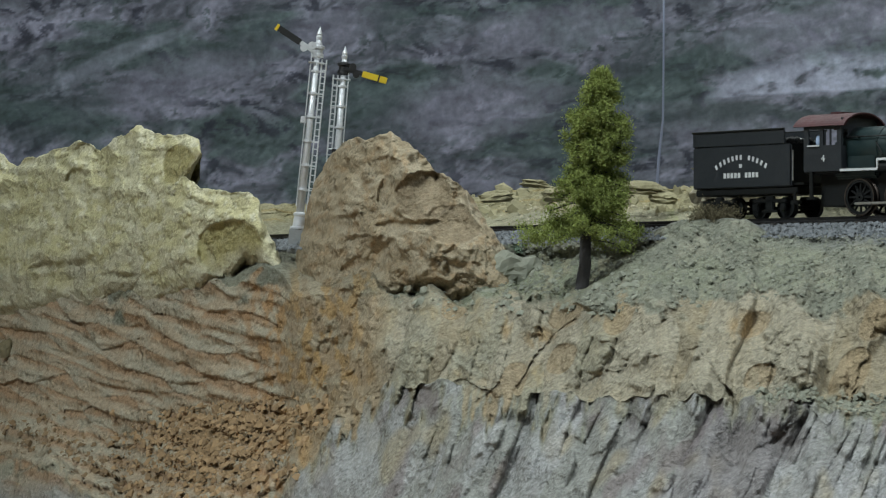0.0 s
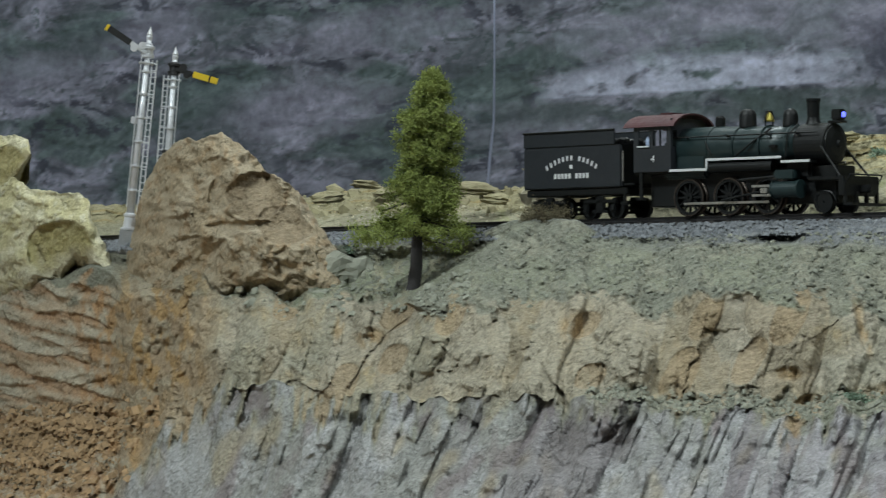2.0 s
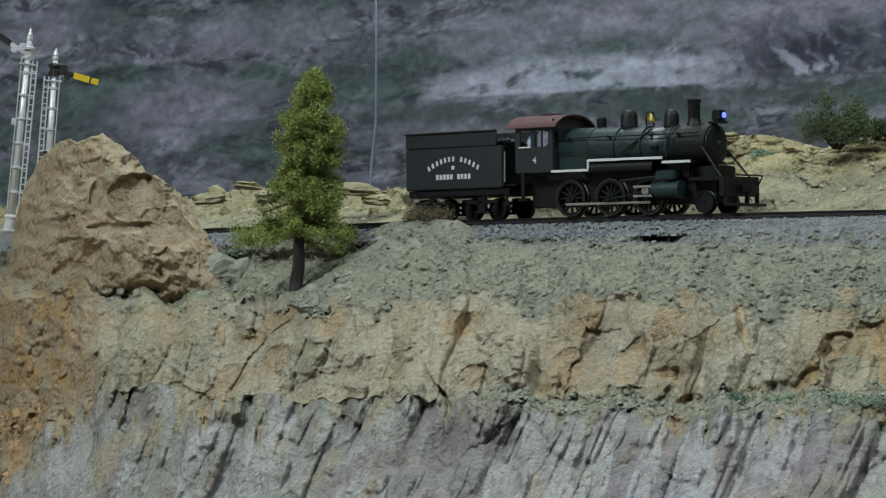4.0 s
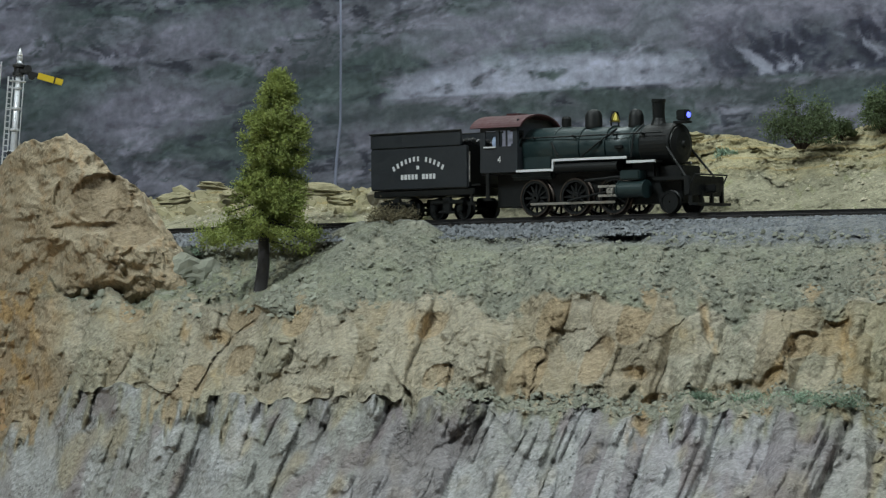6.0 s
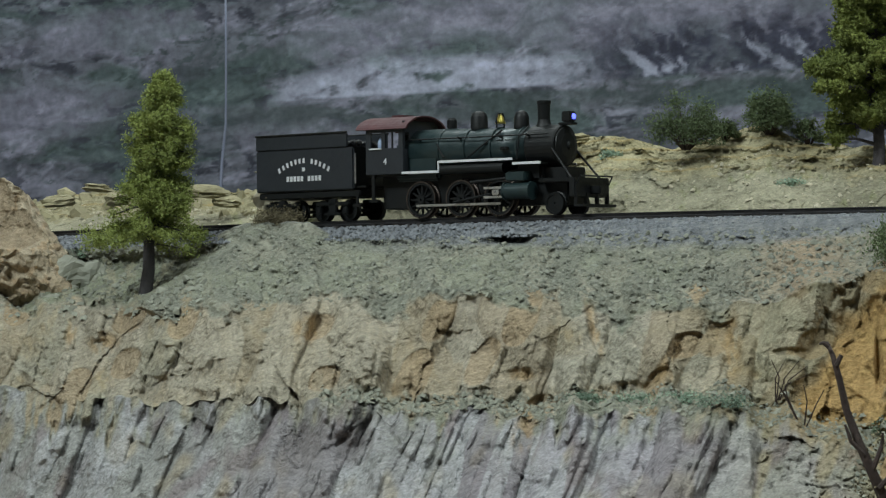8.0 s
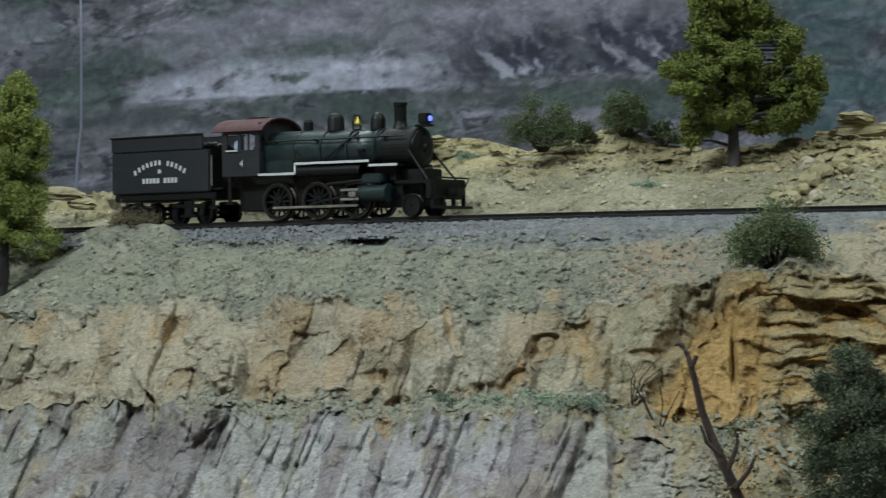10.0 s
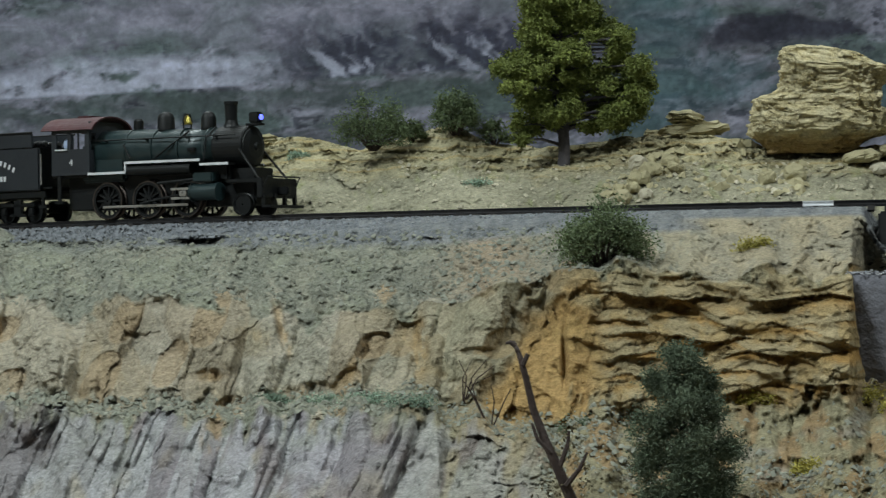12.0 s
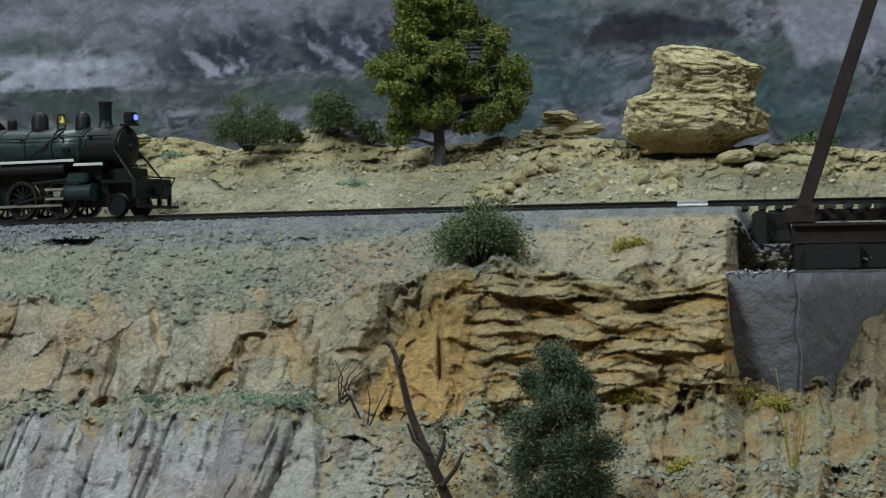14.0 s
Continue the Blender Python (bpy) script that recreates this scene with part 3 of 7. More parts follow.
def build_ground():
    az = np.concatenate([np.linspace(-56, -17.3, 60), np.linspace(-17.2, 16.6, 1500), np.linspace(16.7, 52, 60)])
    away = np.abs(np.sin(np.radians(az))) + 1e-6
    reach = np.minimum(np.minimum(track_reach(az), 2.15 / np.cos(np.radians(az))), 1.30 / away)
    rail = np.degrees(np.arctan((RAIL - EYE) / reach))
    cliff_foot = np.full_like(az, -4.9)
    front = np.minimum(0.66 / np.cos(np.radians(az)), reach - 0.40)
    front_edge = np.degrees(np.arctan((1.052 - EYE) / front))
    back = np.minimum(2.49 / np.cos(np.radians(az)), 1.60 / away) - reach
    back_edge = np.degrees(np.arctan((1.17 - EYE) / (reach + back)))
    grey_top = curve([(-18, -3.0), (-15.2, -3.1), (-14.6, -3.6), (-14, -4.1), (-12, -4.0), (-11.2, -3.8), (-10.7, -3.2), (-10.2, -2.45), (-9.2, -1.55), (-8, -1.6), (-6, -1.8), (-3, -1.85), (-0.2, -2.05), (1, -2.2), (2.6, -2.08), (5, -2.1), (6.2, -2.5), (7.6, -2.75), (9, -3.1), (11, -3.3), (18, -3.1)], az)
    brow = curve([(-18, -0.2), (-15.5, 0.0), (-13, 0.3), (-11.2, 0.28), (-10.9, 0.1), (-9.2, 0.1), (-8, 0.05), (-6, -0.1), (-3, -0.1), (-0.2, 0.02), (1.8, -0.13), (5.2, -0.16), (6.4, 0.05), (7.4, 0.45), (9.8, 0.36), (12.7, 0.3), (13.2, 0.1), (18, 0.0)], az)
    brow = brow + (0.75 + 0.3 * (1 - step(-11.2, -10.8, az))) * (fbm(az * 1.2, 3.0, 0, 2) - 0.5) * 1.4
    grey_top = grey_top + 0.85 * (fbm(az * 1.4, 7.0, 0, 3) - 0.5)
    ledge = grey_top + curve([(-18, 1.0), (-14, 1.25), (-11.8, 1.55), (-11.2, 1.3), (-10.4, 0.6), (-9.6, 0.15), (-8.8, 0.06), (-5, 0.06), (-3, 0.10), (0, 0.22), (3, 0.32), (5.5, 0.34), (7, 0.3), (9, 0.9), (12.4, 1.2), (18, 1.1)], az)
    bridge = step(12.95, 13.35, az)
    toe = rail - 0.30 - 0.5 * bridge + (0.32 + 0.2 * (fbm(az * 2.0, 4.0, 0, 3) - 0.5)) * np.exp(-((az + 3.4) / 1.0) ** 6)
    shoulder = rail - 0.105 - 0.75 * bridge
    crest = curve([(-18, 1.5), (-8, 1.75), (-6.5, 2.0), (-5, 1.95), (-3.7, 1.95), (-2.4, 2.0), (-1.95, 2.32), (-1.15, 2.48), (-0.53, 2.80), (0.45, 2.95), (2.9, 2.90), (3.9, 2.66), (5, 2.95), (5.6, 3.1), (6.3, 2.72), (7.5, 2.65), (9.3, 2.86), (10.8, 2.75), (11.2, 2.6), (13, 2.55), (14, 2.62), (15.2, 2.45), (18, 2.3)], az)
    crest = crest + 0.16 * (fbm(az * 2.6, 9.0, 0, 4) - 0.5)
    corner = step(-2.9, -1.7, az)
    lines = [  # rise, distance before (-) or behind (+) the track, rows up to the next line
        (cliff_foot, -0.30, 130), (grey_top, curve([(-18, -0.24), (-11.4, -0.24), (-9.6, -0.20), (5, -0.20), (8, -0.21), (18, -0.24)], az), 26),
        (ledge, curve([(-18, -0.165), (-11.4, -0.165), (-9.4, -0.196), (-3, -0.196), (0, -0.178), (2, -0.172), (9, -0.16), (12.7, -0.14), (12.95, -0.118), (14.0, -0.118), (16, -0.09), (18, -0.07)], az), 110),
        (brow, curve([(-18, -0.12), (-11.2, -0.12), (-10.7, -0.14), (6, -0.125), (8, -0.12), (12.78, -0.10), (13.0, -0.03), (18, -0.03)], az), 84),
        (toe, -0.033, 10), (shoulder, -0.016, 6), (shoulder, 0.016, 5), (rail - 0.07 - 0.3 * bridge, 0.026, 84),
        (crest, 0.10 + 0.05 * (1 - corner), 12), (rail - 1.0, np.minimum(0.30, 0.6 * back), 8), (back_edge, back, 1)]
    f = (np.arange(10) / 10)[:, None]
    rises, outs, code = [front_edge * (1 - f) + cliff_foot * f], [(front - reach) * (1 - f) - 0.30 * f], [-0.001 + 0 * f[:, 0]]
    for k in range(len(lines) - 1):
        n = lines[k][2]
        f = (np.arange(n) / n)[:, None]
        f = 1 - (1 - f) ** 1.9 if k == 0 else f
        rises.append(lines[k][0] * (1 - f) + lines[k + 1][0] * f)
        outs.append((np.zeros_like(az) + lines[k][1]) * (1 - f) + (np.zeros_like(az) + lines[k + 1][1]) * f)
        code.append(k + f[:, 0])
    up, out, code = np.concatenate(rises), np.concatenate(outs), np.concatenate(code)
    rows, cols = up.shape
    A = az[None] + 0 * up
    code = code[:, None] + 0 * up
    x, z = A * MM, up * MM
    wob = fbm(x / 30, z / 30, 2.0, 3) - 0.5
    # masks of the strata
    zone = code + 0.4 * (fbm(x / 9, z / 9, 6.0, 4) - 0.5) + (0.55 + 0.9 * step(-10.8, -10.0, A) * (1 - step(-6.5, -4.5, A))) * (fbm((x - 0.2 * z) / 5, z / 30, 83.0, 3) - 0.5) * (1 - step(2.4, 2.8, code)) + 1.0 * (fbm(x / 15, z / 15, 84.0, 3) - 0.5) * step(2.2, 2.6, code) * (1 - step(3.5, 3.8, code))
    grey = 1 - step(0.82, 1.10, zone)
    face = np.maximum(step(1.85, 2.1, zone), (1 - step(-3.5, -0.5, A)) * step(0.95, 1.15, zone)) * (1 - step(2.93, 3.06, zone))
    ledgy = (0.15 + 0.85 * np.maximum(step(-3.5, -0.5, A), 1 - step(-9.9, -9.0, A))) * step(0.95, 1.05, zone) * (1 - step(1.95, 2.15, zone))
    talus = step(2.95, 3.06, zone) * (1 - step(3.96, 4.04, code))
    bed = step(3.97, 4.03, code) * (1 - step(6.9, 7.0, code))
    hill = step(6.95, 7.05, code)
    left = 1 - step(-11.15, -10.75, A + 0.25 * wob)
    right = step(-0.25, 0.25, A - 7.78 - 0.635 * (up - 0.69) + 1.6 * wob) * (1 - step(13.0, 13.1, A))
    mid = (1 - left) * (1 - right)
    # relief in millimetres, towards the viewer
    wx = x + 9 * (fbm(x / 17, z / 17, 70.0, 3) - 0.5) + 4 * (fbm(x / 6, z / 6, 71.0, 2) - 0.5)
    wz = z + 9 * (fbm(x / 17, z / 17, 72.0, 3) - 0.5) + 4 * (fbm(x / 6, z / 6, 73.0, 2) - 0.5)
    lump = fbm(x / 2.6, z / 2.6, 8.0, 3)
    ragged = step(0.46, 0.60, fbm(x / 19, z / 17, 88.0, 3))
    vx = x - 0.30 * z + 6 * (fbm(x / 24, z / 40, 70.0, 3) - 0.5)
    drip, grey_id = lobes((vx - 0.08 * z) / 21, z / 72, 31, 0.52, 0.9)
    thread, _ = lobes((vx - 0.15 * z) / 7.5, z / 40, 36, 0.44, 0.9)
    bead, _ = lobes((vx - 0.1 * z) / 3.8, z / 17, 41, 0.42, 0.85)
    d_grey = 12 * drip + 8.0 * thread * (0.5 + 0.5 * ragged) + 1.8 * bead * ragged + 14 * (fbm((x - 0.3 * z) / 30, z / 50, 3.0, 3) - 0.5) + 2.5 * facets((wx - 0.3 * z) / 27, wz / 60, 3, 1.5, 0.2) + 0.7 * crag(wx * 1.4, wz * 0.8, 33) - 8
    plate = 1 - ragged
    curtain, sand_id = lobes(vx / 19, z / 58, 21, 0.52, 0.9)
    strip, _ = lobes((vx + 0.1 * z) / 7.0, z / 27, 26, 0.44, 0.85)
    crumb, _ = lobes(wx / 4.6, wz / 4.2, 46, 0.46, 0.5)
    pit, pit_id = lobes((vx - 0.1 * z) / 17, z / 22, 51, 0.30, 0.40)
    gouge = step(0.12, 0.3, pit) * (pit_id > 0.70)
    ragged = ragged * (1 - 0.6 * step(-1.5, 0.5, A))
    d_face = 14.0 * curtain + 7.0 * strip * (0.3 + 0.7 * ragged) + 2.6 * crumb * ragged + 12 * (fbm((x - 0.2 * z) / 28, z / 36, 4.0, 3) - 0.5) + 6.0 * facets((wx - 0.3 * z) / 33, wz / 48, 9, 1.5, 0.25) + (0.6 + 1.2 * ragged) * crag(wx * 1.5, wz * 1.1, 3) - 4.5 * pit * (pit_id > 0.70) - 7
    spur = np.exp(-((A + 10.0 - 0.25 * up) / 0.75) ** 4)
    d_face = d_face * (1 - 0.6 * spur) + spur * (18 * (cells(wx / 17, wz / 26, 5)[0] - 0.4) + 8 * (cells(wx / 7, wz / 9, 15)[0] - 0.4) + 1.2 * crag(wx, wz, 5) + 4 * crumb + 10 * (fbm(x / 14, z / 20, 76.0) - 0.5) - 3)
    crack = gouge
    clod, _ = lobes(wx / 3.4, wz / 2.6, 56, 0.46, 0.48)
    clump, _ = lobes(wx / 8.5, wz / 5.5, 11, 0.42, 0.45)
    patchy = step(0.36, 0.6, fbm(x / 13, z / 9, 78.0, 3))
    d_talus = (4.0 * (lump - 0.5) + 2.8 * clod * (0.35 + 0.65 * patchy) + 3.2 * clump * patchy + 2.0 * crag(wx * 1.5, wz * 1.7, 13) * patchy + 9 * (fbm(x / 18, z / 14, 9.0, 3) - 0.5))
    ang = radians(-17)
    bend = 0.012 * (x + 300) ** 2 / 10
    sx, sz = x + 7 * (fbm(x / 24, z / 24, 44.0, 2) - 0.5), z + 5 * (fbm(x / 24, z / 24, 45.0, 2) - 0.5)
    p, q = sx * math.cos(ang) + sz * math.sin(ang), -sx * math.sin(ang) + sz * math.cos(ang)
    rib_l, deep_l = ledges(p / 16, (q - bend * 0.4) / 6.6, 16, 1.1, 0.9)
    fine_l, _ = ledges(p / 9, (q - bend * 0.4) / 3.4, 6, 1.0, 0.8)
    pocket_l = step(-0.05, 0.35, deep_l + 0.4 * (lump - 0.5))
    calm = 0.3 + 0.7 * step(0.36, 0.62, fbm(x / 26, z / 20, 92.0, 3))
    d_left = 5 * (0.25 + 0.75 * calm) * rib_l + 1.6 * fine_l + 14 * (cells(p / 19, (q - bend * 0.4) / 7.0, 52)[0] - 0.4) + 12 * (fbm(x / 22, z / 16, 17.0, 3) - 0.5) + 1.0 * crag(wx * 1.3, wz * 1.6, 31) + 1.2 * crumb
    cut = step(0.30, 0.52, fbm(x / 24, z / 10, 20.5, 3)) * step(7.9, 8.7, A + 0.8 * wob)
    wz2 = sz + 0.05 * sx + 5 * (fbm(x / 30, z / 30, 18.0, 2) - 0.5)
    cave_r, deep_r = ledges(sx / 31, wz2 / 8.4, 33, 1.1, 0.6)
    fine_r, _ = ledges(sx / 13, wz2 / 4.2, 43, 1.0, 0.7)
    pocket_r = cut * step(-0.05, 0.35, deep_r + 0.4 * (lump - 0.5))
    d_right = 3.2 * cut * cave_r + 1.6 * cut * fine_r + 9 * cut * (cells(sx / 24, wz2 / 7.6, 49)[0] - 0.4) + 10 * (fbm(x / 24, z / 18, 21.0, 3) - 0.5) + 5 * slabs(wx, wz, 37) * (1 - 0.8 * cut) + 0.45 * crag(wx, wz * 1.6, 37) + 1.2 * strip * (1 - cut)
    layer = (z + 5 * (fbm(x / 14, z / 40, 22.0, 3) - 0.5)) / 4.2
    terrace = np.abs((layer % 1.0) - 0.35)
    top = step(7.45, 7.75, code + 0.3 * wob)
    d_hill = (5.5 * (fbm(x / 16, z / 16, 24.0) - 0.5) + 1.8 * (lump - 0.5) + top * (4.5 * (0.35 - terrace) + 6 * (fbm(x / 7, z / 5, 25.0, 4) - 0.5) + 4.5 * crag(wx, wz * 2.2, 29) + 3 * facets(wx / 8, wz / 3.2, 55)) + 2.5 * crag(wx * 1.6, wz * 2.0, 39))
    gap = (1 - step(8.5, 9.0, code))
    d = (grey * (d_grey * mid * (1 - 0.75 * np.exp(-((A + 10.0) / 0.95) ** 4)) + left * (0.4 * d_grey + 4 * (lump - 0.5)) + right * (d_talus * 0.7 + 0.45 * d_grey + 6 * slabs(wx, wz, 11)))
         + face * (mid * d_face * (1 - 0.55 * step(2.62, 2.98, code)) + left * d_left + right * d_right)
         + ledgy * step(6.5, 8.0, A) * (9 * crag(wx, wz * 1.2, 7) + 12 * (fbm(x / 15, z / 12, 91.0, 4) - 0.5)) + ledgy * (4 * (lump - 0.5) + 6 * (fbm(x / 9, z / 6, 26.0) - 0.5) + 4 * facets(wx / 4, wz / 3, 51))
         + talus * d_talus + hill * d_hill * gap + bed * 0.6 * (lump - 0.5))
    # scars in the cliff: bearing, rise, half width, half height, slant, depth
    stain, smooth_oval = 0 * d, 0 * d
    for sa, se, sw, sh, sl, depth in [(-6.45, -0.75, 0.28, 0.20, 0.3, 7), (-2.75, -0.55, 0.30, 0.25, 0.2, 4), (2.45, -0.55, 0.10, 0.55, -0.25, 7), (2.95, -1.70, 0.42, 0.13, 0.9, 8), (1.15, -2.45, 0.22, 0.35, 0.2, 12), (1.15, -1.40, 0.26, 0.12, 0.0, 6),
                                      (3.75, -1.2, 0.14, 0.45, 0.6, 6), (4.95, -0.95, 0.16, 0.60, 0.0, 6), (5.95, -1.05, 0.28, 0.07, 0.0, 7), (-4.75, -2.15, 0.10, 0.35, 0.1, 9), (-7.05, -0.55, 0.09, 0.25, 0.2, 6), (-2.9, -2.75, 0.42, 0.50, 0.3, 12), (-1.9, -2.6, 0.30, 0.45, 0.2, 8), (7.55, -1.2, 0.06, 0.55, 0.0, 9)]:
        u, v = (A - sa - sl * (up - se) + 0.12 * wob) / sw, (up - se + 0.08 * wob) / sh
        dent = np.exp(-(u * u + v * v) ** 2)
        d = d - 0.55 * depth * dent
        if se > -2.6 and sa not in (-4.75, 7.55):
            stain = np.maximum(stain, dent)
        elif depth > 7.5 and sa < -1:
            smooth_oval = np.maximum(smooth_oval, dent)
    d = d - 17 * left * step(1.0, 1.4, code) * (1 - step(2.9, 3.4, code)) - 10 * left * (code < 1.2)
    d = d + 18 * (fbm(x / 40, z / 45, 87.0, 2) - 0.5) * (1 - step(2.9, 3.3, code))
    # the gravel fan's broken left flank, and the hollow beyond it in which the conifer stands
    flank = (A + 5.75 - 1.55 * up + 1.2 * wob)
    hollow = (1 - step(-0.25, 0.15, flank)) * talus * (1 - step(3.7, 3.95, code)) * step(-9.6, -9.0, A)
    d = d - 24 * hollow + 6 * np.exp(-((flank - 0.25) / 0.3) ** 2) * talus
    # a gully between the buttress and the gravel fan, the burrow under the ballast
    d = d - 2.5 * np.exp(-((A - 7.15 - 0.25 * up) / 0.25) ** 2) * step(1.9, 2.4, code) * (1 - step(2.9, 3.2, code))
    hole = np.exp(-(((A - 0.98) / 0.42) ** 4) - (((up - 1.02 - 0.04 * (A - 0.98)) / 0.085) ** 4))
    d = d - 16 * hole * talus
    lip = np.exp(-(((A - 0.95) / 0.6) ** 4) - (((up - 1.14) / 0.035) ** 2))
    d = d + 3.0 * lip * talus
    r = reach[None] + out - d / 1000
    r = r + 0.016 * (fbm(A * 0.55, 2.0, 0, 3) - 0.5) * (1 - step(3.2, 3.9, code))
    up2 = up + 0.03 * (lump - 0.5) * (talus + hill * gap)
    rad = np.radians(A)
    verts = np.stack([r * np.sin(rad), r * np.cos(rad), EYE + r * np.tan(np.radians(up2))], -1)
    # pigments of the plaster and soils
    def tone(*c):
        return np.broadcast_to(np.array(c), (rows, cols, 3))
    n1, n2, n3 = fbm(x / 12, z / 12, 61.0), fbm(x / 5, z / 9, 62.0), fbm(x / 30, z / 18, 63.0)
    clay = blend(tone(0.275, 0.275, 0.26), np.array((0.315, 0.30, 0.32)), step(-5, 3, A) * step(0.35, 0.6, n3))
    clay = blend(clay, np.array((0.36, 0.36, 0.365)), 0.7 * step(0.5, 0.68, fbm((x - 0.3 * z) / 16, z / 30, 67.0, 2)))
    clay = blend(clay, np.array((0.20, 0.165, 0.165)), 0.7 * step(0.56, 0.70, fbm((x - 0.4 * z) / 13, z / 28, 64.0, 2)))
    clay = blend(clay, np.array((0.33, 0.28, 0.19)), 0.7 * step(0.55, 0.70, fbm((x - 0.3 * z) / 15, z / 24, 65.0, 2)) * step(-0.5, 1, zone + 0.7 * step(3.5, 5.5, A)))
    clay = blend(clay, np.array((0.19, 0.165, 0.180)), 0.55 * (grey_id > 0.72) * step(-6.0, -3.0, A) * (1 - step(3.5, 5.5, A)))
    clay = blend(clay, np.array((0.36, 0.36, 0.37)), 0.5 * (grey_id < 0.3))
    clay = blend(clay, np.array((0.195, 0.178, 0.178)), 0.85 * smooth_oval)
    sand = blend(tone(0.305, 0.268, 0.192), np.array((0.31, 0.285, 0.22)), step(0.4, 0.6, n1))
    sand = blend(sand, np.array((0.40, 0.315, 0.175)), 0.28 * step(0.56, 0.68, n2) * (1 - step(0, 4, A)))
    sand = blend(sand, np.array((0.40, 0.29, 0.15)), 0.3 * step(0.60, 0.70, fbm(x / 7, z / 12, 66.0)))
    sand = blend(sand, np.array((0.37, 0.335, 0.27)), 0.75 * step(0.35, 0.55, n3) * step(-2, 1, A))
    sand = blend(sand, np.array((0.27, 0.26, 0.205)), 0.6 * (1 - plate))
    sand = blend(sand, np.array((0.36, 0.32, 0.25)), 0.6 * (sand_id < 0.35))
    sand = blend(sand, np.array((0.29, 0.235, 0.16)), 0.55 * (sand_id > 0.75))
    sand = blend(sand, np.array((0.32, 0.235, 0.14)), 0.6 * crack)
    sand = blend(sand, np.array((0.345, 0.265, 0.175)), 0.9 * (1 - step(-9.6, -9.0, A + 0.5 * wob)))
    sand = blend(sand, np.array((0.40, 0.255, 0.12)), 0.8 * np.exp(-((A + 10.62 - 0.06 * up) / 0.22) ** 2) * step(0.35, 0.55, n2))
    terra = blend(tone(0.43, 0.35, 0.255), np.array((0.37, 0.235, 0.14)), pocket_l * 0.85)
    terra = blend(terra, np.array((0.41, 0.375, 0.295)), 0.8 * (1 - 0.7 * pocket_l) * step(0.44, 0.60, n1 + 0.14 * step(-0.5, 0.3, up)))
    terra = blend(terra, np.array((0.37, 0.20, 0.085)), 0.75 * step(-12.2, -11.3, A + 0.6 * wob) * step(0.45, 0.6, n2))
    orange = blend(tone(0.375, 0.31, 0.205), np.array((0.43, 0.25, 0.085)), np.maximum(pocket_r, 0.75 * (1 - step(7.9, 8.5, A))) * 0.85)
    orange = blend(orange, np.array((0.40, 0.28, 0.13)), 0.5 * step(0.5, 0.6, n1))
    orange = blend(orange, np.array((0.35, 0.30, 0.205)), step(-0.2, 0.35, up + 3 * (n3 - 0.5)) * 0.7)
    dust = blend(tone(0.205, 0.208, 0.168), np.array((0.255, 0.25, 0.197)), step(0.42, 0.62, n1))
    dust = blend(dust, np.array((0.24, 0.25, 0.185)), 0.6 * step(0.5, 0.62, n3))
    dust = blend(dust, np.array((0.31, 0.24, 0.165)), 0.85 * np.exp(-((A - 6.3) / 0.9) ** 2) * step(0.3, 0.5, n1 + 0.2 * (1 - (code - 3))))
    dust = blend(dust, np.array((0.34, 0.295, 0.205)), 0.8 * step(8.2, 9.0, A + wob) * step(0.35, 0.5, n2))
    gravel = blend(tone(0.17, 0.178, 0.188), np.array((0.215, 0.222, 0.225)), step(0.4, 0.6, n2))
    yellow = blend(tone(0.35, 0.31, 0.18), np.array((0.41, 0.37, 0.235)), step(0.4, 0.6, n1))
    yellow = blend(yellow, np.array((0.40, 0.30, 0.13)), 0.6 * (terrace < 0.10))
    yellow = yellow * (0.78 + 0.22 * step(-3.0, -1.5, A))[..., None]
    bank = blend(tone(0.27, 0.255, 0.18), np.array((0.33, 0.31, 0.22)), step(0.38, 0.62, n3))
    bank = blend(bank, np.array((0.25, 0.26, 0.13)), 0.7 * step(0.54, 0.66, n2) * step(0.45, 0.6, fbm(x / 22, z / 12, 68.0)))
    bank = blend(bank, np.array((0.30, 0.19, 0.10)), 0.8 * np.exp(-((A - 8.2) / 0.8) ** 2) * step(7.5, 7.8, code) * (1 - step(8.8, 9.6, A)))
    c = dust
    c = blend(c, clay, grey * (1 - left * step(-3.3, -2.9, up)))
    c = blend(c, blend(terra, np.array((0.33, 0.31, 0.24)), step(0.5, 0.6, n1)), left * (code < 2) * step(-3.9, -3.0, up))
    c = blend(c, blend(dust, sand, step(0.5, 0.6, n2)), ledgy)
    c = blend(c, sand, face * mid)
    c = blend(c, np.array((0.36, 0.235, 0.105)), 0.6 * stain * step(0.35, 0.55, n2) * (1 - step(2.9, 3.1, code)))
    c = blend(c, terra, face * left)
    c = blend(c, orange, face * right)
    c = blend(c, blend(blend(tone(0.29, 0.265, 0.19), np.array((0.30, 0.215, 0.13)), step(0.45, 0.6, n1)), np.array((0.30, 0.28, 0.27)), 0.7 * step(0.56, 0.68, n3)), step(6.6, 7.6, A + wob) * (1 - step(1.9, 2.15, zone + 0.2 * wob)))
    c = blend(c, np.array((0.105, 0.105, 0.09)) * 1.8, 0.5 * talus * step(0.63, 0.7, n2))
    c = blend(c, blend(tone(0.22, 0.235, 0.165), np.array((0.29, 0.27, 0.19)), step(0.42, 0.6, n2)), 0.8 * hollow)
    column = np.exp(-((A + 10.2 - 0.12 * up + 0.5 * wob) / 0.85) ** 4) * step(-3.0, -1.6, up + 3 * (n3 - 0.5)) * (1 - step(3.6, 3.9, code))
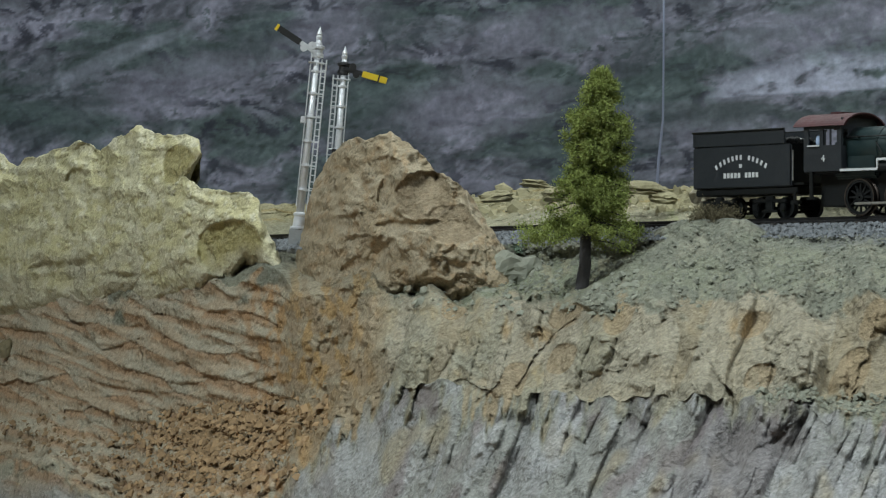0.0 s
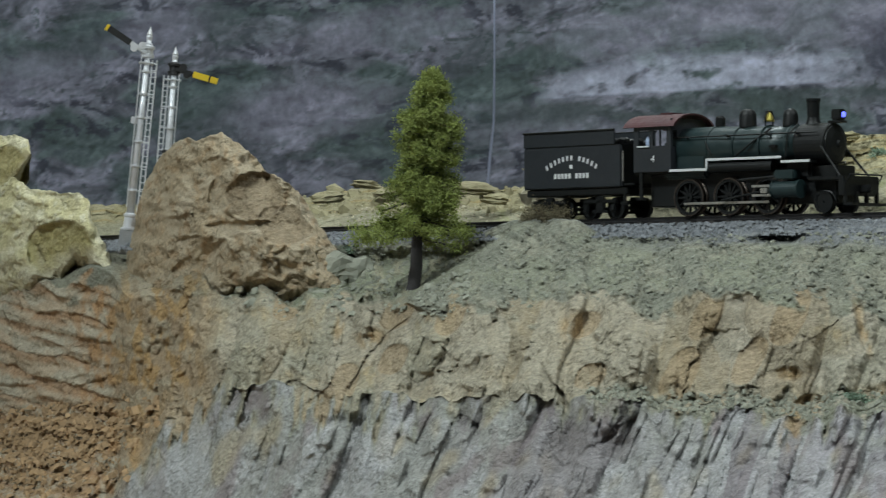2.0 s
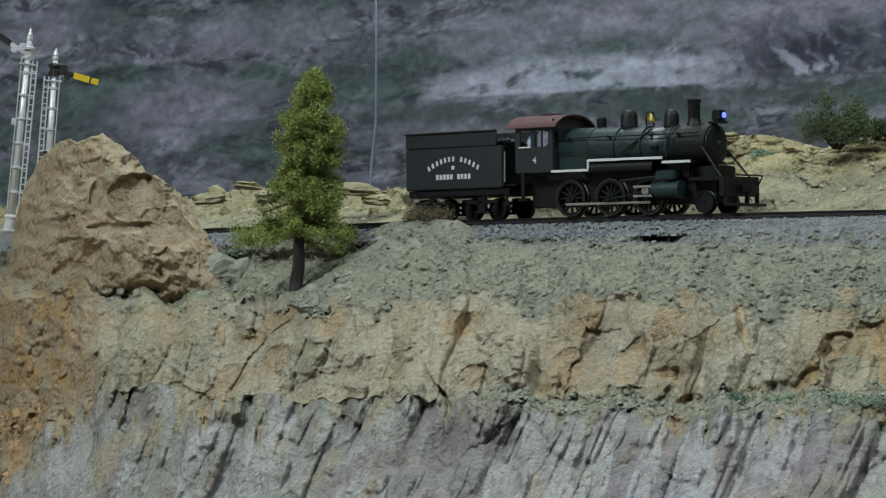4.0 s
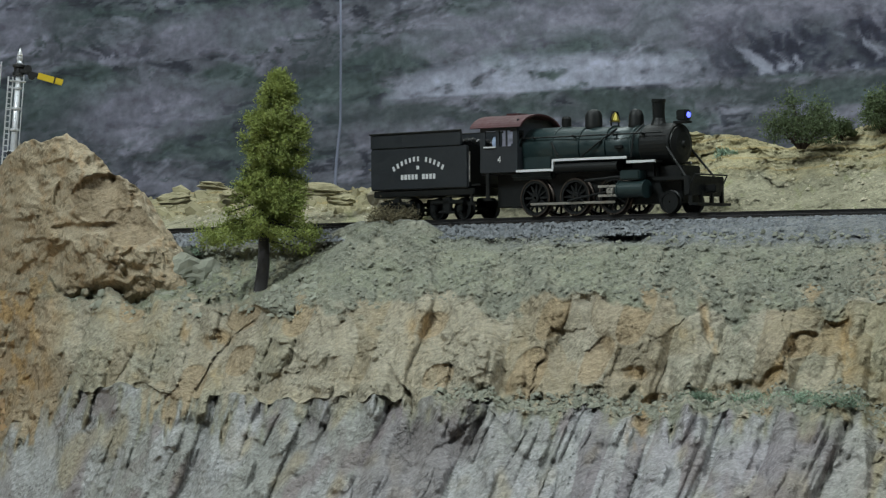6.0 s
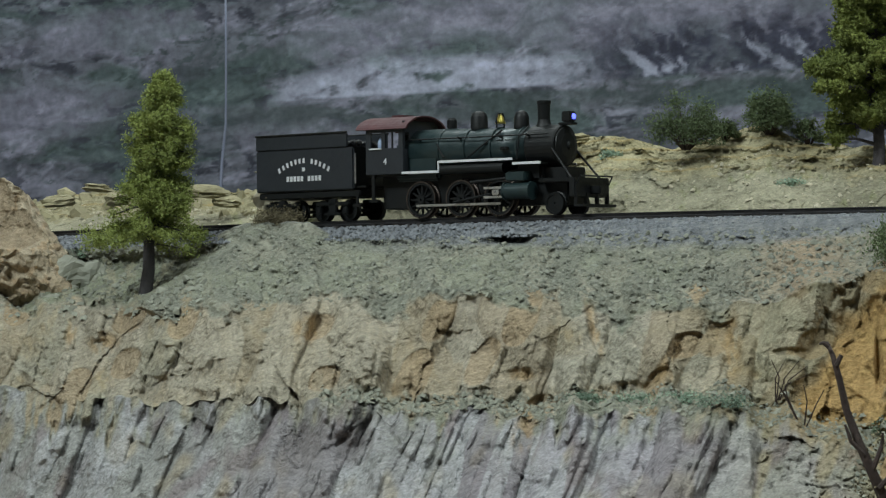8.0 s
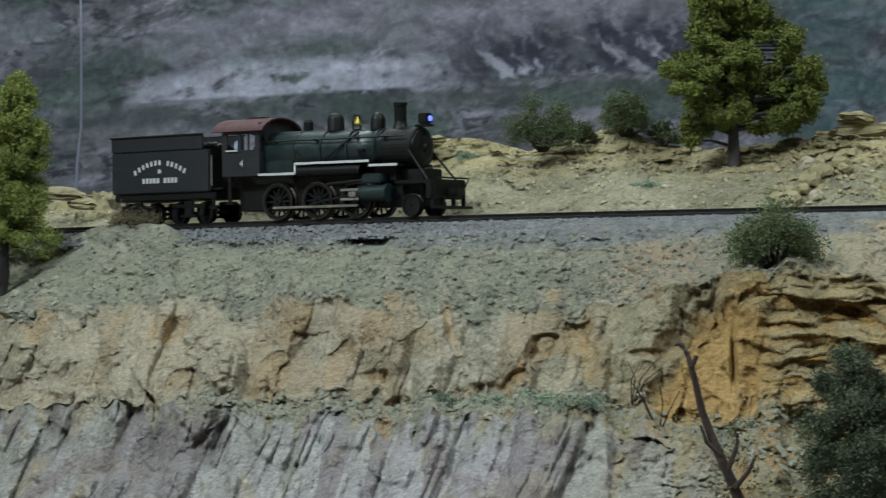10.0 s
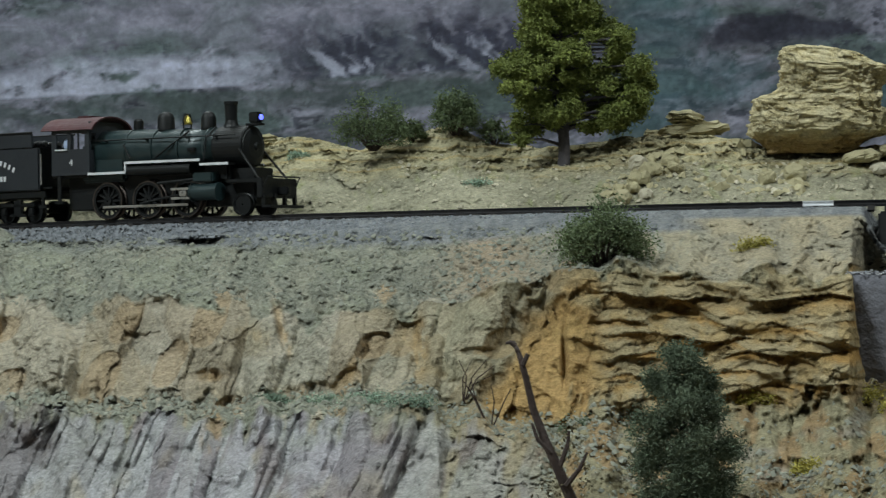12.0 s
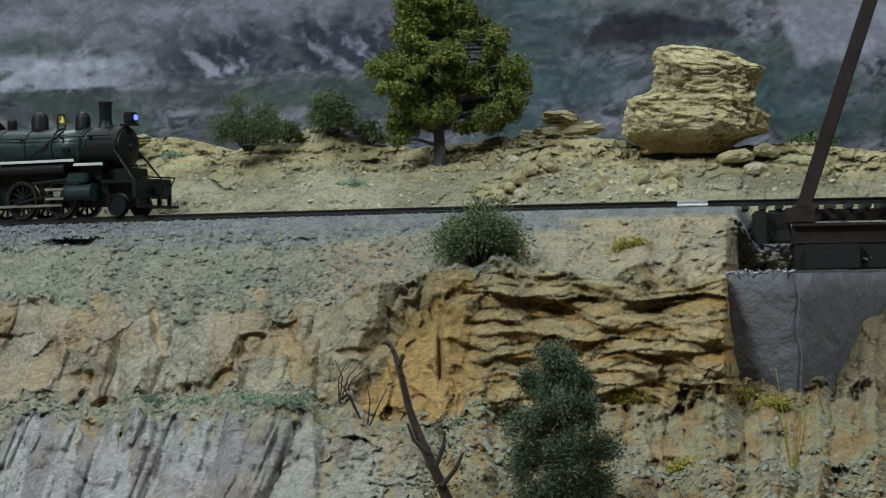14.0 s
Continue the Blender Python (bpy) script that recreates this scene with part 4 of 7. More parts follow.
    c = blend(c, blend(blend(tone(0.31, 0.235, 0.155), np.array((0.34, 0.29, 0.21)), step(0.45, 0.58, n1)), np.array((0.37, 0.235, 0.10)), 0.8 * step(0.5, 0.6, n2)), 0.9 * column)
    c = blend(c, gravel, bed + talus * step(3.72, 3.86, code + 0.15 * wob) * step(-3.5, 1.0, A + wob))
    c = blend(c, blend(tone(0.35, 0.30, 0.205), np.array((0.30, 0.27, 0.20)), step(0.45, 0.6, n1)), step(9.4, 10.3, A + 1.5 * wob) * (1 - step(12.95, 13.1, A)) * step(2.9, 3.1, code) * (1 - step(4.0, 4.4, code)))
    c = blend(c, bank, hill)
    c = blend(c, yellow, hill * step(7.42, 7.72, code + 0.5 * (n1 - 0.5) + 0.12 * (1 - step(-2.5, -1.5, A))))
    # all tones scaled down; cliff below the brow darker and browner towards the right
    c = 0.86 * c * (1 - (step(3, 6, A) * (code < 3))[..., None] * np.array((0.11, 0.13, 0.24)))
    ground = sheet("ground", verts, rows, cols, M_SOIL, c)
    tagged(ground, "sculpted plaster cliffs, gravel slope and sandy hillside of the layout", "landscape", kind="structure")
    return verts, code, A, up, lines


GROUND, CODE, BEARING, RISE, LINES = build_ground()


def ground_spots(count, lo, hi, az0, az1, seed, heaped=False):
    """Random places on the landscape between two strata lines and two bearings."""
    rng = np.random.default_rng(seed)
    rows = np.nonzero((CODE[:, 0] >= lo) & (CODE[:, 0] <= hi))[0]
    cols = np.nonzero((BEARING[0] >= az0) & (BEARING[0] <= az1))[0]
    if heaped:
        pick = np.clip(rng.normal(0.55, 0.22, count), 0, 1), np.clip(rng.normal(0.5, 0.2, count), 0, 1)
        spots = GROUND[rows[(pick[0] * (len(rows) - 1)).astype(int)], cols[(pick[1] * (len(cols) - 1)).astype(int)]]
        return spots + rng.normal(0, 0.0006, (count, 3))
    return GROUND[rng.choice(rows, count), rng.choice(cols, count)] + rng.normal(0, 0.0004, (count, 3))


def ground_at(az, rise):
    """The landscape's place on that bearing and rise, before the crest of the hill."""
    col = int(np.argmin(np.abs(BEARING[0] - az)))
    ok = CODE[:, 0] < 8.0
    row = int(np.argmin(np.where(ok, np.abs(RISE[:, col] - rise), 99)))
    return Vector(GROUND[row, col])


# ---- large rock masses ----
def outcrop(name, crest, foot, reach, lean, thick, relief, pigments, seed, label, strata=0.0, cols=170, rows=90, hollows=()):
    """A rock mass that stands between a foot line and a crest line of (bearing, rise) knots, rounded over to its back."""
    az = np.linspace(crest[0][0], crest[-1][0], cols)
    top = curve(crest, az) + 0.24 * (fbm(az * 3.3, seed * 1.7, 0.3, 5) - 0.5)
    bottom = np.minimum(curve(foot, az) + 0.45 * (fbm(az * 2.2, seed * 2.9, 0.6, 4) - 0.5), top - 0.02)
    f = np.linspace(0, 1, rows)[:, None]
    g = np.linspace(0.06, 1, 26)[:, None]
    up = np.concatenate([bottom + (top - bottom) * f ** 0.9, top + (bottom - 0.4 - top) * g ** 1.3])
    reach = track_reach(az)[None] + reach
    height = np.radians(top - bottom) * reach
    turn = np.concatenate([f + 0 * az, 1 + g + 0 * az])
    A = az[None] + 0 * up
    side = np.sin(np.pi * np.linspace(0.03, 0.97, cols))[None] ** 0.5
    body = np.where(turn <= 1, lean * turn ** 1.6, lean + thick * np.clip((turn - 1) * 1.4, 0, 1) ** 0.6)
    x, z = A * MM, up * MM
    w = 10 * (fbm(x / 18, z / 18, seed + 0.5, 3) - 0.5)
    wx, wz = x + w + 4 * (fbm(x / 6, z / 6, seed + 3, 2) - 0.5), z + 0.8 * w + 4 * (fbm(x / 6, z / 6, seed + 5, 2) - 0.5)
    rough = step(0.36, 0.62, fbm(x / 14, z / 12, seed + 12, 3)) * step(0.42, 0.85, turn + 0.35 * (fbm(x / 20, z / 20, seed + 14, 2) - 0.5))
    knob, _ = lobes(wx / 11, wz / 8, seed, 0.46, 0.48)
    crumb, _ = lobes(wx / 4.4, wz / 3.4, seed + 6, 0.46, 0.48)
    d = relief * (3.0 * (fbm(x / 26, z / 22, seed, 3) - 0.5) + 0.06 * (fbm(x / 3.0, z / 2.6, seed + 8, 3) - 0.5))
    if strata:
        d = d + relief * (0.75 * knob * (0.25 + 0.75 * rough) + 0.34 * crumb * (0.4 + 0.6 * rough) + 0.9 * (cells(wx / 21, wz / 15, seed + 3)[0] - 0.4) * (0.6 + 0.4 * rough) + 0.12 * crag(wx, wz, seed))
    else:
        d = d + relief * (2.1 * (cells(wx / 24, wz / 20, seed)[0] - 0.4) + 1.0 * (cells((wx + 0.4 * wz) / 10, wz / 8, seed + 7)[0] - 0.4) + 0.5 * slabs(wx * 0.7, wz * 0.7, seed) + 0.10 * crag(wx * 0.8, wz * 0.9, seed) + 0.15 * knob + 0.40 * knob * step(0.65, 0.95, turn) + 0.24 * crumb)
    hollow_shade = np.zeros_like(d)
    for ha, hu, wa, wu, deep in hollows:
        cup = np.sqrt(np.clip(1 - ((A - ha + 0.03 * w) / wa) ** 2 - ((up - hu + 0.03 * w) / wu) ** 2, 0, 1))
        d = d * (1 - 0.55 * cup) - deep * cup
        hollow_shade = np.maximum(hollow_shade, cup * (deep > 8.5))
    if strata:
        layer = (z + 4 * (fbm(x / 16, z / 50, seed + 4, 3) - 0.5)) / strata
        d = d + 0.5 * relief * step(0.75, 0.9, turn + 0.2 * (fbm(x / 15, 1.0, 0, 2) - 0.5)) * (0.4 - np.abs((layer % 1.0) - 0.4))
    r = reach + body - (d + relief) / 1000 * side - 0.6 * height * side * (1 - (2 * np.minimum(turn, 1) - 1) ** 2) * 0.35
    r = r + thick * 0.5 * (1 - side) + (0.04 if strata else 0.012) * np.clip(1 - turn / 0.22, 0, 1) ** 2
    rad = np.radians(A + 0.12 * (fbm(x / 8, z / 5, seed + 30, 4) - 0.5))
    up = up + 0.06 * (fbm(x / 5, z / 5, seed + 31, 3) - 0.5)
    verts = np.stack([r * np.sin(rad), r * np.cos(rad), EYE + r * np.tan(np.radians(up))], -1)
    n1, n2 = fbm(x / 10, z / 10, seed + 60), fbm(x / 4, z / 5, seed + 61)
    c = blend(np.broadcast_to(np.array(pigments[0]), (*up.shape, 3)), np.array(pigments[1]), step(0.4, 0.6, n1))
    c = blend(c, np.array(pigments[2]), 0.75 * step(0.54, 0.66, n2))
    # shade of the deep hollows, painted in with the fourth, darker tone
    c = blend(c, np.array(pigments[3]), 0.85 * step(0.15, 0.45, hollow_shade))
    if strata:  # dust of the slope below on the lower skirt
        c = blend(c, np.array((0.40, 0.37, 0.28)), 0.8 * (1 - step(0.10, 0.42, turn + 0.5 * (n1 - 0.5))))
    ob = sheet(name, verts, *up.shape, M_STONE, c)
    return tagged(ob, label, "rock")


# three rock tones, then the darker one that paints shade into the hollows
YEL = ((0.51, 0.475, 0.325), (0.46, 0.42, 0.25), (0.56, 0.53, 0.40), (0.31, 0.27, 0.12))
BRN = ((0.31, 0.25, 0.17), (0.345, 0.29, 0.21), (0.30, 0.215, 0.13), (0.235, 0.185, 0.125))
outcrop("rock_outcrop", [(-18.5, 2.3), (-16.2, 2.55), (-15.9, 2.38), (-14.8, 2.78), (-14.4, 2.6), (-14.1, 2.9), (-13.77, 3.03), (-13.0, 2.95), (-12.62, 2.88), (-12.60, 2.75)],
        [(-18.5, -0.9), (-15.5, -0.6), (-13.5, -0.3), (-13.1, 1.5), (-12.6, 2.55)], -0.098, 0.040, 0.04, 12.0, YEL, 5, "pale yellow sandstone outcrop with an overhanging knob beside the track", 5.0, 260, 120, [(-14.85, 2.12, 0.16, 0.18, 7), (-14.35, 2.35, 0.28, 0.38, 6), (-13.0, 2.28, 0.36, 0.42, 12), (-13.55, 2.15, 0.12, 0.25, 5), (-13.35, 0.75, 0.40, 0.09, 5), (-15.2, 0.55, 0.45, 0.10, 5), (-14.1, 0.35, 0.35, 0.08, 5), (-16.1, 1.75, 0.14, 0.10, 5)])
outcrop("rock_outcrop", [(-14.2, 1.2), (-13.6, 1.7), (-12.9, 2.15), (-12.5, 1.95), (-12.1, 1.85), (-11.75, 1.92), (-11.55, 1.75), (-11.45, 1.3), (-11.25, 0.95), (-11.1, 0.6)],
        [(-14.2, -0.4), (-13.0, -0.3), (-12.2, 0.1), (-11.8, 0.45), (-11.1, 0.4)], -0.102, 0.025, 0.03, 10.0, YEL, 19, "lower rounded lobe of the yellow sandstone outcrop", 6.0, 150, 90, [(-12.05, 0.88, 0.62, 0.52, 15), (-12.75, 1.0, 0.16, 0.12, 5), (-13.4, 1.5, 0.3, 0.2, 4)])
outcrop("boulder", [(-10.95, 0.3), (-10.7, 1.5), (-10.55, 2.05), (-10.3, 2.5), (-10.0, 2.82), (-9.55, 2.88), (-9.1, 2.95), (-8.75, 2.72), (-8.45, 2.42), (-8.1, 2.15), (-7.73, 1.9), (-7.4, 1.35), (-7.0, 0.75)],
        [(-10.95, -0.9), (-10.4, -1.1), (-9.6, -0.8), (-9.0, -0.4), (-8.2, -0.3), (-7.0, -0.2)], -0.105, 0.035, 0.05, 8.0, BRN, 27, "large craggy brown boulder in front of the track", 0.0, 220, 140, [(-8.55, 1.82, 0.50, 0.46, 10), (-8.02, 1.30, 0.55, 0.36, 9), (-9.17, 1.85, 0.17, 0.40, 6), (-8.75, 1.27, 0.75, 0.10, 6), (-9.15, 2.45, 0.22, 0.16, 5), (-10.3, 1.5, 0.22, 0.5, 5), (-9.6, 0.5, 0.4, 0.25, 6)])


def balanced_rock():
    """Layered sandstone block, built as a stack of uneven courses."""
    base, cols, rows = at(12.25, 2.62, 1.315), 260, 170
    ang = np.linspace(0, 2 * np.pi, cols, endpoint=False)[None]
    h = np.linspace(0, 1, rows)[:, None]
    tall = 0.0455
    k = 0.0405 / 1.76
    left = curve([(0.0, -0.95), (0.12, -1.1), (0.2, -1.25), (0.5, -1.22), (0.56, -0.85), (0.62, -0.72), (0.93, -0.66), (1.0, -0.5)], h)
    right = curve([(0.0, 0.5), (0.12, 0.8), (0.2, 1.25), (0.35, 1.28), (0.42, 1.0), (0.7, 1.1), (0.82, 1.22), (0.87, 0.95), (1.0, 0.5)], h)
    mid, half = (left + right) / 2 * k, (right - left) / 2 * k
    co, si = np.cos(ang), np.sin(ang)
    px = np.sign(co) * np.abs(co) ** 0.55
    py = np.sign(si) * np.abs(si) ** 0.55
    x, y, z = mid + half * px, 0.8 * half * py + 0 * h, h * tall + 0 * ang
    mmx, mmy, mmz = x * 1000, y * 1000, z * 1000
    layer = (mmz + 3 * (fbm(mmx / 12, mmy / 12, mmz / 30, 3) - 0.5)) / 3.1
    layer = layer * 1.7 + 2.2 * (fbm(mmx / 7, mmy / 7, mmz / 12, 3) - 0.5)
    d = 4.0 * (fbm(mmx / 7, mmy / 7, mmz / 3.0, 4) - 0.5) + 0.6 * (0.4 - np.abs(layer % 1 - 0.4)) + 1.1 * (vnoise(np.floor(layer) * 3.3, mmx / 6, mmy / 6) - 0.5) + 4.2 * facets(ang * 2.2 + mmz / 12, mmz / 13, 12, 1.3, 0.5) + 1.4 * facets(ang * 6 + mmz / 9, mmz / 5.5, 16, 1.2, 0.7)
    d = d + 0.9 * facets(ang * 14 + mmz / 3, mmz / 2.0, 20, 1.0, 0.8)
    x, y = x + d / 1000 * px, y + d / 1000 * py
    flat = 1 - step(0.97, 1.0, h) * 0.9
    x, y = mid + (x - mid) * flat, y * flat
    z = z + 0.002 * (fbm(mmx / 8, mmy / 8, 5.0, 3) - 0.5) - 0.10 * (x + 0.005) * step(0.6, 1.0, h)
    verts = np.stack([x, y, z], -1)
    n = fbm(mmx / 7, mmy / 7, mmz / 2, 4)
    c = blend(np.broadcast_to(np.array((0.46, 0.39, 0.225)), (rows, cols, 3)), np.array((0.52, 0.455, 0.29)), step(0.4, 0.6, n))
    c = blend(c, np.array((0.34, 0.23, 0.10)), 0.8 * (1 - step(0.1, 0.2, h + 0.1 * (n - 0.5))))
    ob = sheet("balanced_rock", verts, rows, cols, M_STONE, c, wrap=True)
    ob.matrix_world = Matrix.Translation(base - Vector((0, 0, 0.0045))) @ pose(0, 0, 0, 0, 0, -12)
    tagged(ob, "tall layered yellow sandstone block standing on the hillside", "rock")


balanced_rock()


def chip_mesh(seed, long, wide, high, layered=True):
    """A broken piece of sandstone: an uneven outline, layered or blocky sides and a rough top."""
    rng = random.Random(seed)
    bm = bmesh.new()
    sides, levels = 24, 9 if layered else 7
    cuts = [(2 * math.pi * (k + rng.uniform(-0.35, 0.35)) / 6, rng.uniform(0.72, 1.05)) for k in range(6)]
    rings, shift = [], Vector((seed * 3.7, seed * 1.3, 0))
    courses = [rng.uniform(0.82, 1.06) for _ in range(levels)]
    for k in range(levels):
        f = k / (levels - 1)
        swell = 0.82 + 0.24 * math.sin(math.pi * min(1, f * 0.95 + 0.12))
        grow = swell * (courses[k] if layered else 0.94 + 0.06 * courses[k]) * (1.0 if k < levels - 1 else 0.82)
        ring = []
        for i in range(sides):
            t = 2 * math.pi * i / sides
            r = grow * min(1.25, min(d / max(0.2, math.cos(t - a)) for a, d in cuts if math.cos(t - a) > 0.05))
            x, y, z = math.cos(t) * r, math.sin(t) * r, f
            q = Vector((x * 2.2, y * 2.2, z * (5 if layered else 2.5))) + shift
            r2 = 1 + 0.18 * noise.noise(q) + 0.13 * noise.noise(q * 2.7)
            ring.append(bm.verts.new((x * r2 * long / 2, y * r2 * wide / 2, (z + 0.20 * noise.noise(q * 0.8 + Vector((9, 9, 9)))) * high)))
        rings.append(ring)
    for a, b in zip(rings, rings[1:]):
        for i in range(sides):
            bm.faces.new((a[i], a[(i + 1) % sides], b[(i + 1) % sides], b[i]))
    bmesh.ops.triangulate(bm, faces=[bm.faces.new(rings[-1]), bm.faces.new(rings[0][::-1])])
    return bm


def stone(name, az, rise, reach, long, wide, high, turn, tilt, seed, material, label, group="", layered=True):
    ob = part(name, chip_mesh(seed, long, wide, high, layered), material)
    spot = at(az, rise, reach) if reach else ground_at(az, rise) - Vector((0, 0.001, high * 0.18))
    ob.matrix_world = Matrix.Translation(spot) @ pose(0, 0, 0, tilt * 0.5, tilt, turn)
    return tagged(ob, label, "rock", group)


# ---- track ----
GAUGE, TIE = 0.0165, 0.0066
track = empty("railway_track", pose(0, 0, 0), "single model railway track with dark rails and sleepers on grey ballast", "track", kind="structure")


def rail_mesh(side, s0, s1, n=240):
    bm = bmesh.new()
    shape = [(-0.0011, -0.0021), (0.0011, -0.0021), (0.0011, -0.0017), (0.0003, -0.0013), (0.0003, -0.0006), (0.0006, -0.0004), (0.0006, 0.0), (-0.0006, 0.0), (-0.0006, -0.0004), (-0.0003, -0.0006), (-0.0003, -0.0013), (-0.0011, -0.0017)]
    rings = []
    for k in range(n):
        m = track_pose(s0 + (s1 - s0) * k / (n - 1))
        rings.append([bm.verts.new(m @ Vector((0, side * GAUGE / 2 + u, v))) for u, v in shape])
    for a, b in zip(rings, rings[1:]):
        for k in range(len(shape)):
            bm.faces.new((a[k], b[k], b[(k + 1) % len(shape)], a[(k + 1) % len(shape)]))
    bm.faces.new(rings[0])
    bm.faces.new(rings[-1][::-1])
    return bm


S0, S1 = float(np.interp(-0.84, LINE_X, LINE_S)), float(LINE_S[-1]) - 0.02
part("rail", rail_mesh(-1, S0, S1), M_RAILTOP, track)
part("rail", rail_mesh(1, S0, S1), M_RAILTOP, track)
s_joint = track_length_at(11.95)
part("rail_joint", rail_mesh(-1.075, s_joint, s_joint + 0.0115, 6), M_WHITEEDGE, track, "short bare shiny length of rail")
tie_mesh = bpy.data.meshes.new("sleeper")
tie_bm = box(bmesh.new(), -0.0013, 0.0013, -0.0145, 0.0145, -0.0041, -0.0021, 0.0002)
tie_bm.to_mesh(tie_mesh)
tie_bm.free()
tie_mesh.materials.append(M_SLEEPER)
s, rnd = S0 + 0.01, random.Random(4)
while s < S1 - 0.01:
    shared("sleeper", tie_mesh, track, track_pose(s + rnd.uniform(-0.0004, 0.0004)) @ pose(0, rnd.uniform(-0.0005, 0.0005), 0, 0, 0, rnd.uniform(-2, 2)))
    s += TIE


def ballast():
    rng = np.random.default_rng(21)
    n = 30000
    ss = rng.uniform(S0, track_length_at(12.85), n)
    x, y = np.interp(ss, LINE_S, LINE_X), np.interp(ss, LINE_S, LINE_Y)
    x2, y2 = np.interp(ss + 0.003, LINE_S, LINE_X), np.interp(ss + 0.003, LINE_S, LINE_Y)
    nx, ny = (y2 - y), -(x2 - x)
    ln = np.hypot(nx, ny)
    off = rng.uniform(-0.018, 0.034, n)
    z = RAIL - 0.0028 - np.clip(off - 0.016, 0, 1) * 0.33 - 0.0004
    keep = np.abs(np.abs(off) - GAUGE / 2) > 0.0012
    keep = keep & ((np.degrees(np.arctan2(x, y)) > -11.9) | (off < 0.008))
    c = np.stack([x + nx / ln * off, y + ny / ln * off, z], 1)[keep]
    return scatter("ballast", c, rng.uniform(0.0005, 0.0012, len(c)), M_BALLAST, 22, label="blue-grey crushed stone ballast along the track", category="ballast")


ballast()


def loose(name, count, lo, hi, a0, a1, small, big, material, seed, label, heaped=False):
    rng = np.random.default_rng(seed + 100)
    spots = ground_spots(count, lo, hi, a0, a1, seed, heaped)
    sizes = small + (big - small) * rng.random(count) ** 3
    return scatter(name, spots, sizes, material, seed, label=label, category="gravel")


loose("talus_gravel", 7000, 3.0, 3.95, -7.2, 9.0, 0.0003, 0.0016, M_GRAVEL, 31, "grey-green crumbly gravel on the slope below the track")
loose("ledge_gravel", 1500, 1.0, 2.05, -2.5, 9.0, 0.0005, 0.0017, M_GRAVEL, 33, "grey-green crumbs lying on the cliff ledge")
loose("hillside_gravel", 1500, 7.0, 7.75, -8, 16.0, 0.0004, 0.0016, M_PALE, 35, "small pale stones strewn over the sandy hillside")
loose("foot_gravel", 2000, 0.5, 1.9, 7.0, 16.5, 0.0004, 0.0017, M_GRAVEL, 43, "grey-tan crumbs strewn over the foot of the cliff")
loose("brow_rocks", 420, 2.85, 3.5, -9.2, -4.6, 0.0006, 0.0026, M_GRAVEL, 44, "grey-green rock bits along the brow of the cliff")
loose("rock_rubble", 3600, 1.0, 2.2, -14.2, -10.3, 0.0005, 0.0032, M_RUBBLE, 37, "orange-brown rubble heaped at the foot of the cliff", True)
loose("rock_rubble", 300, 1.1, 1.9, -17.4, -12.6, 0.0007, 0.0032, M_RUBBLE, 38, "scattered orange-brown rubble on the cliff foot", True)
loose("crest_stones", 420, 7.35, 8.05, -8.2, 0.2, 0.0012, 0.0060, M_OLIVE, 39, "broken yellow sandstone bits along the ridge")
loose("slope_stones", 220, 7.15, 7.95, 8.3, 12.0, 0.0012, 0.0036, M_YELLOW, 40, "yellow stones tumbled down the bank")

# sandstone slabs on the ridge and loose stones
R = 1.43
stone("sandstone_slab", -2.95, 2.02, R, 0.037, 0.020, 0.0095, 40, 3, 3, M_OLIVE, "broad layered yellow sandstone slab capping a low ledge", "ridge slabs")
stone("sandstone_block", -3.15, 1.62, R - 0.005, 0.026, 0.02, 0.0115, 40, 0, 6, M_PALE, "pale sandstone block carrying a slab", "", False)
for az, up, long, high, tilt, seed in [(-4.55, 1.85, 0.020, 0.006, 6, 11), (-5.15, 1.98, 0.016, 0.004, -5, 12), (-6.55, 1.98, 0.017, 0.0035, 4, 13), (-7.25, 1.72, 0.022, 0.005, -4, 14), (-6.2, 1.75, 0.018, 0.005, 5, 15),
                                       (-4.2, 1.7, 0.017, 0.005, -8, 16), (-5.7, 1.7, 0.016, 0.005, 2, 18), (-2.05, 1.9, 0.014, 0.006, -20, 19), (-1.7, 2.12, 0.013, 0.005, -12, 20), (-2.2, 1.68, 0.013, 0.006, 25, 24)]:
    stone("sandstone_slab", az, up, 1.49 - 0.03 * (az + 5) / 3, long, long * 0.7, high, seed * 31, tilt, seed, M_OLIVE, "small broken yellow sandstone slab on the ridge", "ridge slabs")
for az, up, long, high, tilt, seed in [(0.75, 2.84, 0.016, 0.003, -9, 41), (1.45, 2.86, 0.020, 0.0038, 5, 42), (2.1, 2.82, 0.015, 0.0032, -3, 43), (0.1, 2.74, 0.012, 0.0035, -12, 44), (-0.5, 2.62, 0.012, 0.004, -15, 45)]:
    stone("sandstone_slab", az, up, 1.375, long, long * 0.7, high, seed * 17, tilt, seed, M_YELLOW, "thin flat yellow slab lying on the hilltop", "ridge slabs")
stone("sandstone_slab", 9.95, 2.78, 1.335, 0.031, 0.02, 0.0062, 10, -5, 57, M_YELLOW, "flat layered sandstone slab on the hilltop", "ridge slabs")
stone("sandstone_slab", 9.82, 3.02, 1.336, 0.023, 0.016, 0.0050, 60, 7, 58, M_YELLOW, "smaller tilted slab lying on a flat one", "ridge slabs")
stone("sandstone_slab", 9.25, 2.78, 1.335, 0.013, 0.01, 0.003, 40, 8, 52, M_YELLOW, "small flat slab beside a larger one", "ridge slabs")
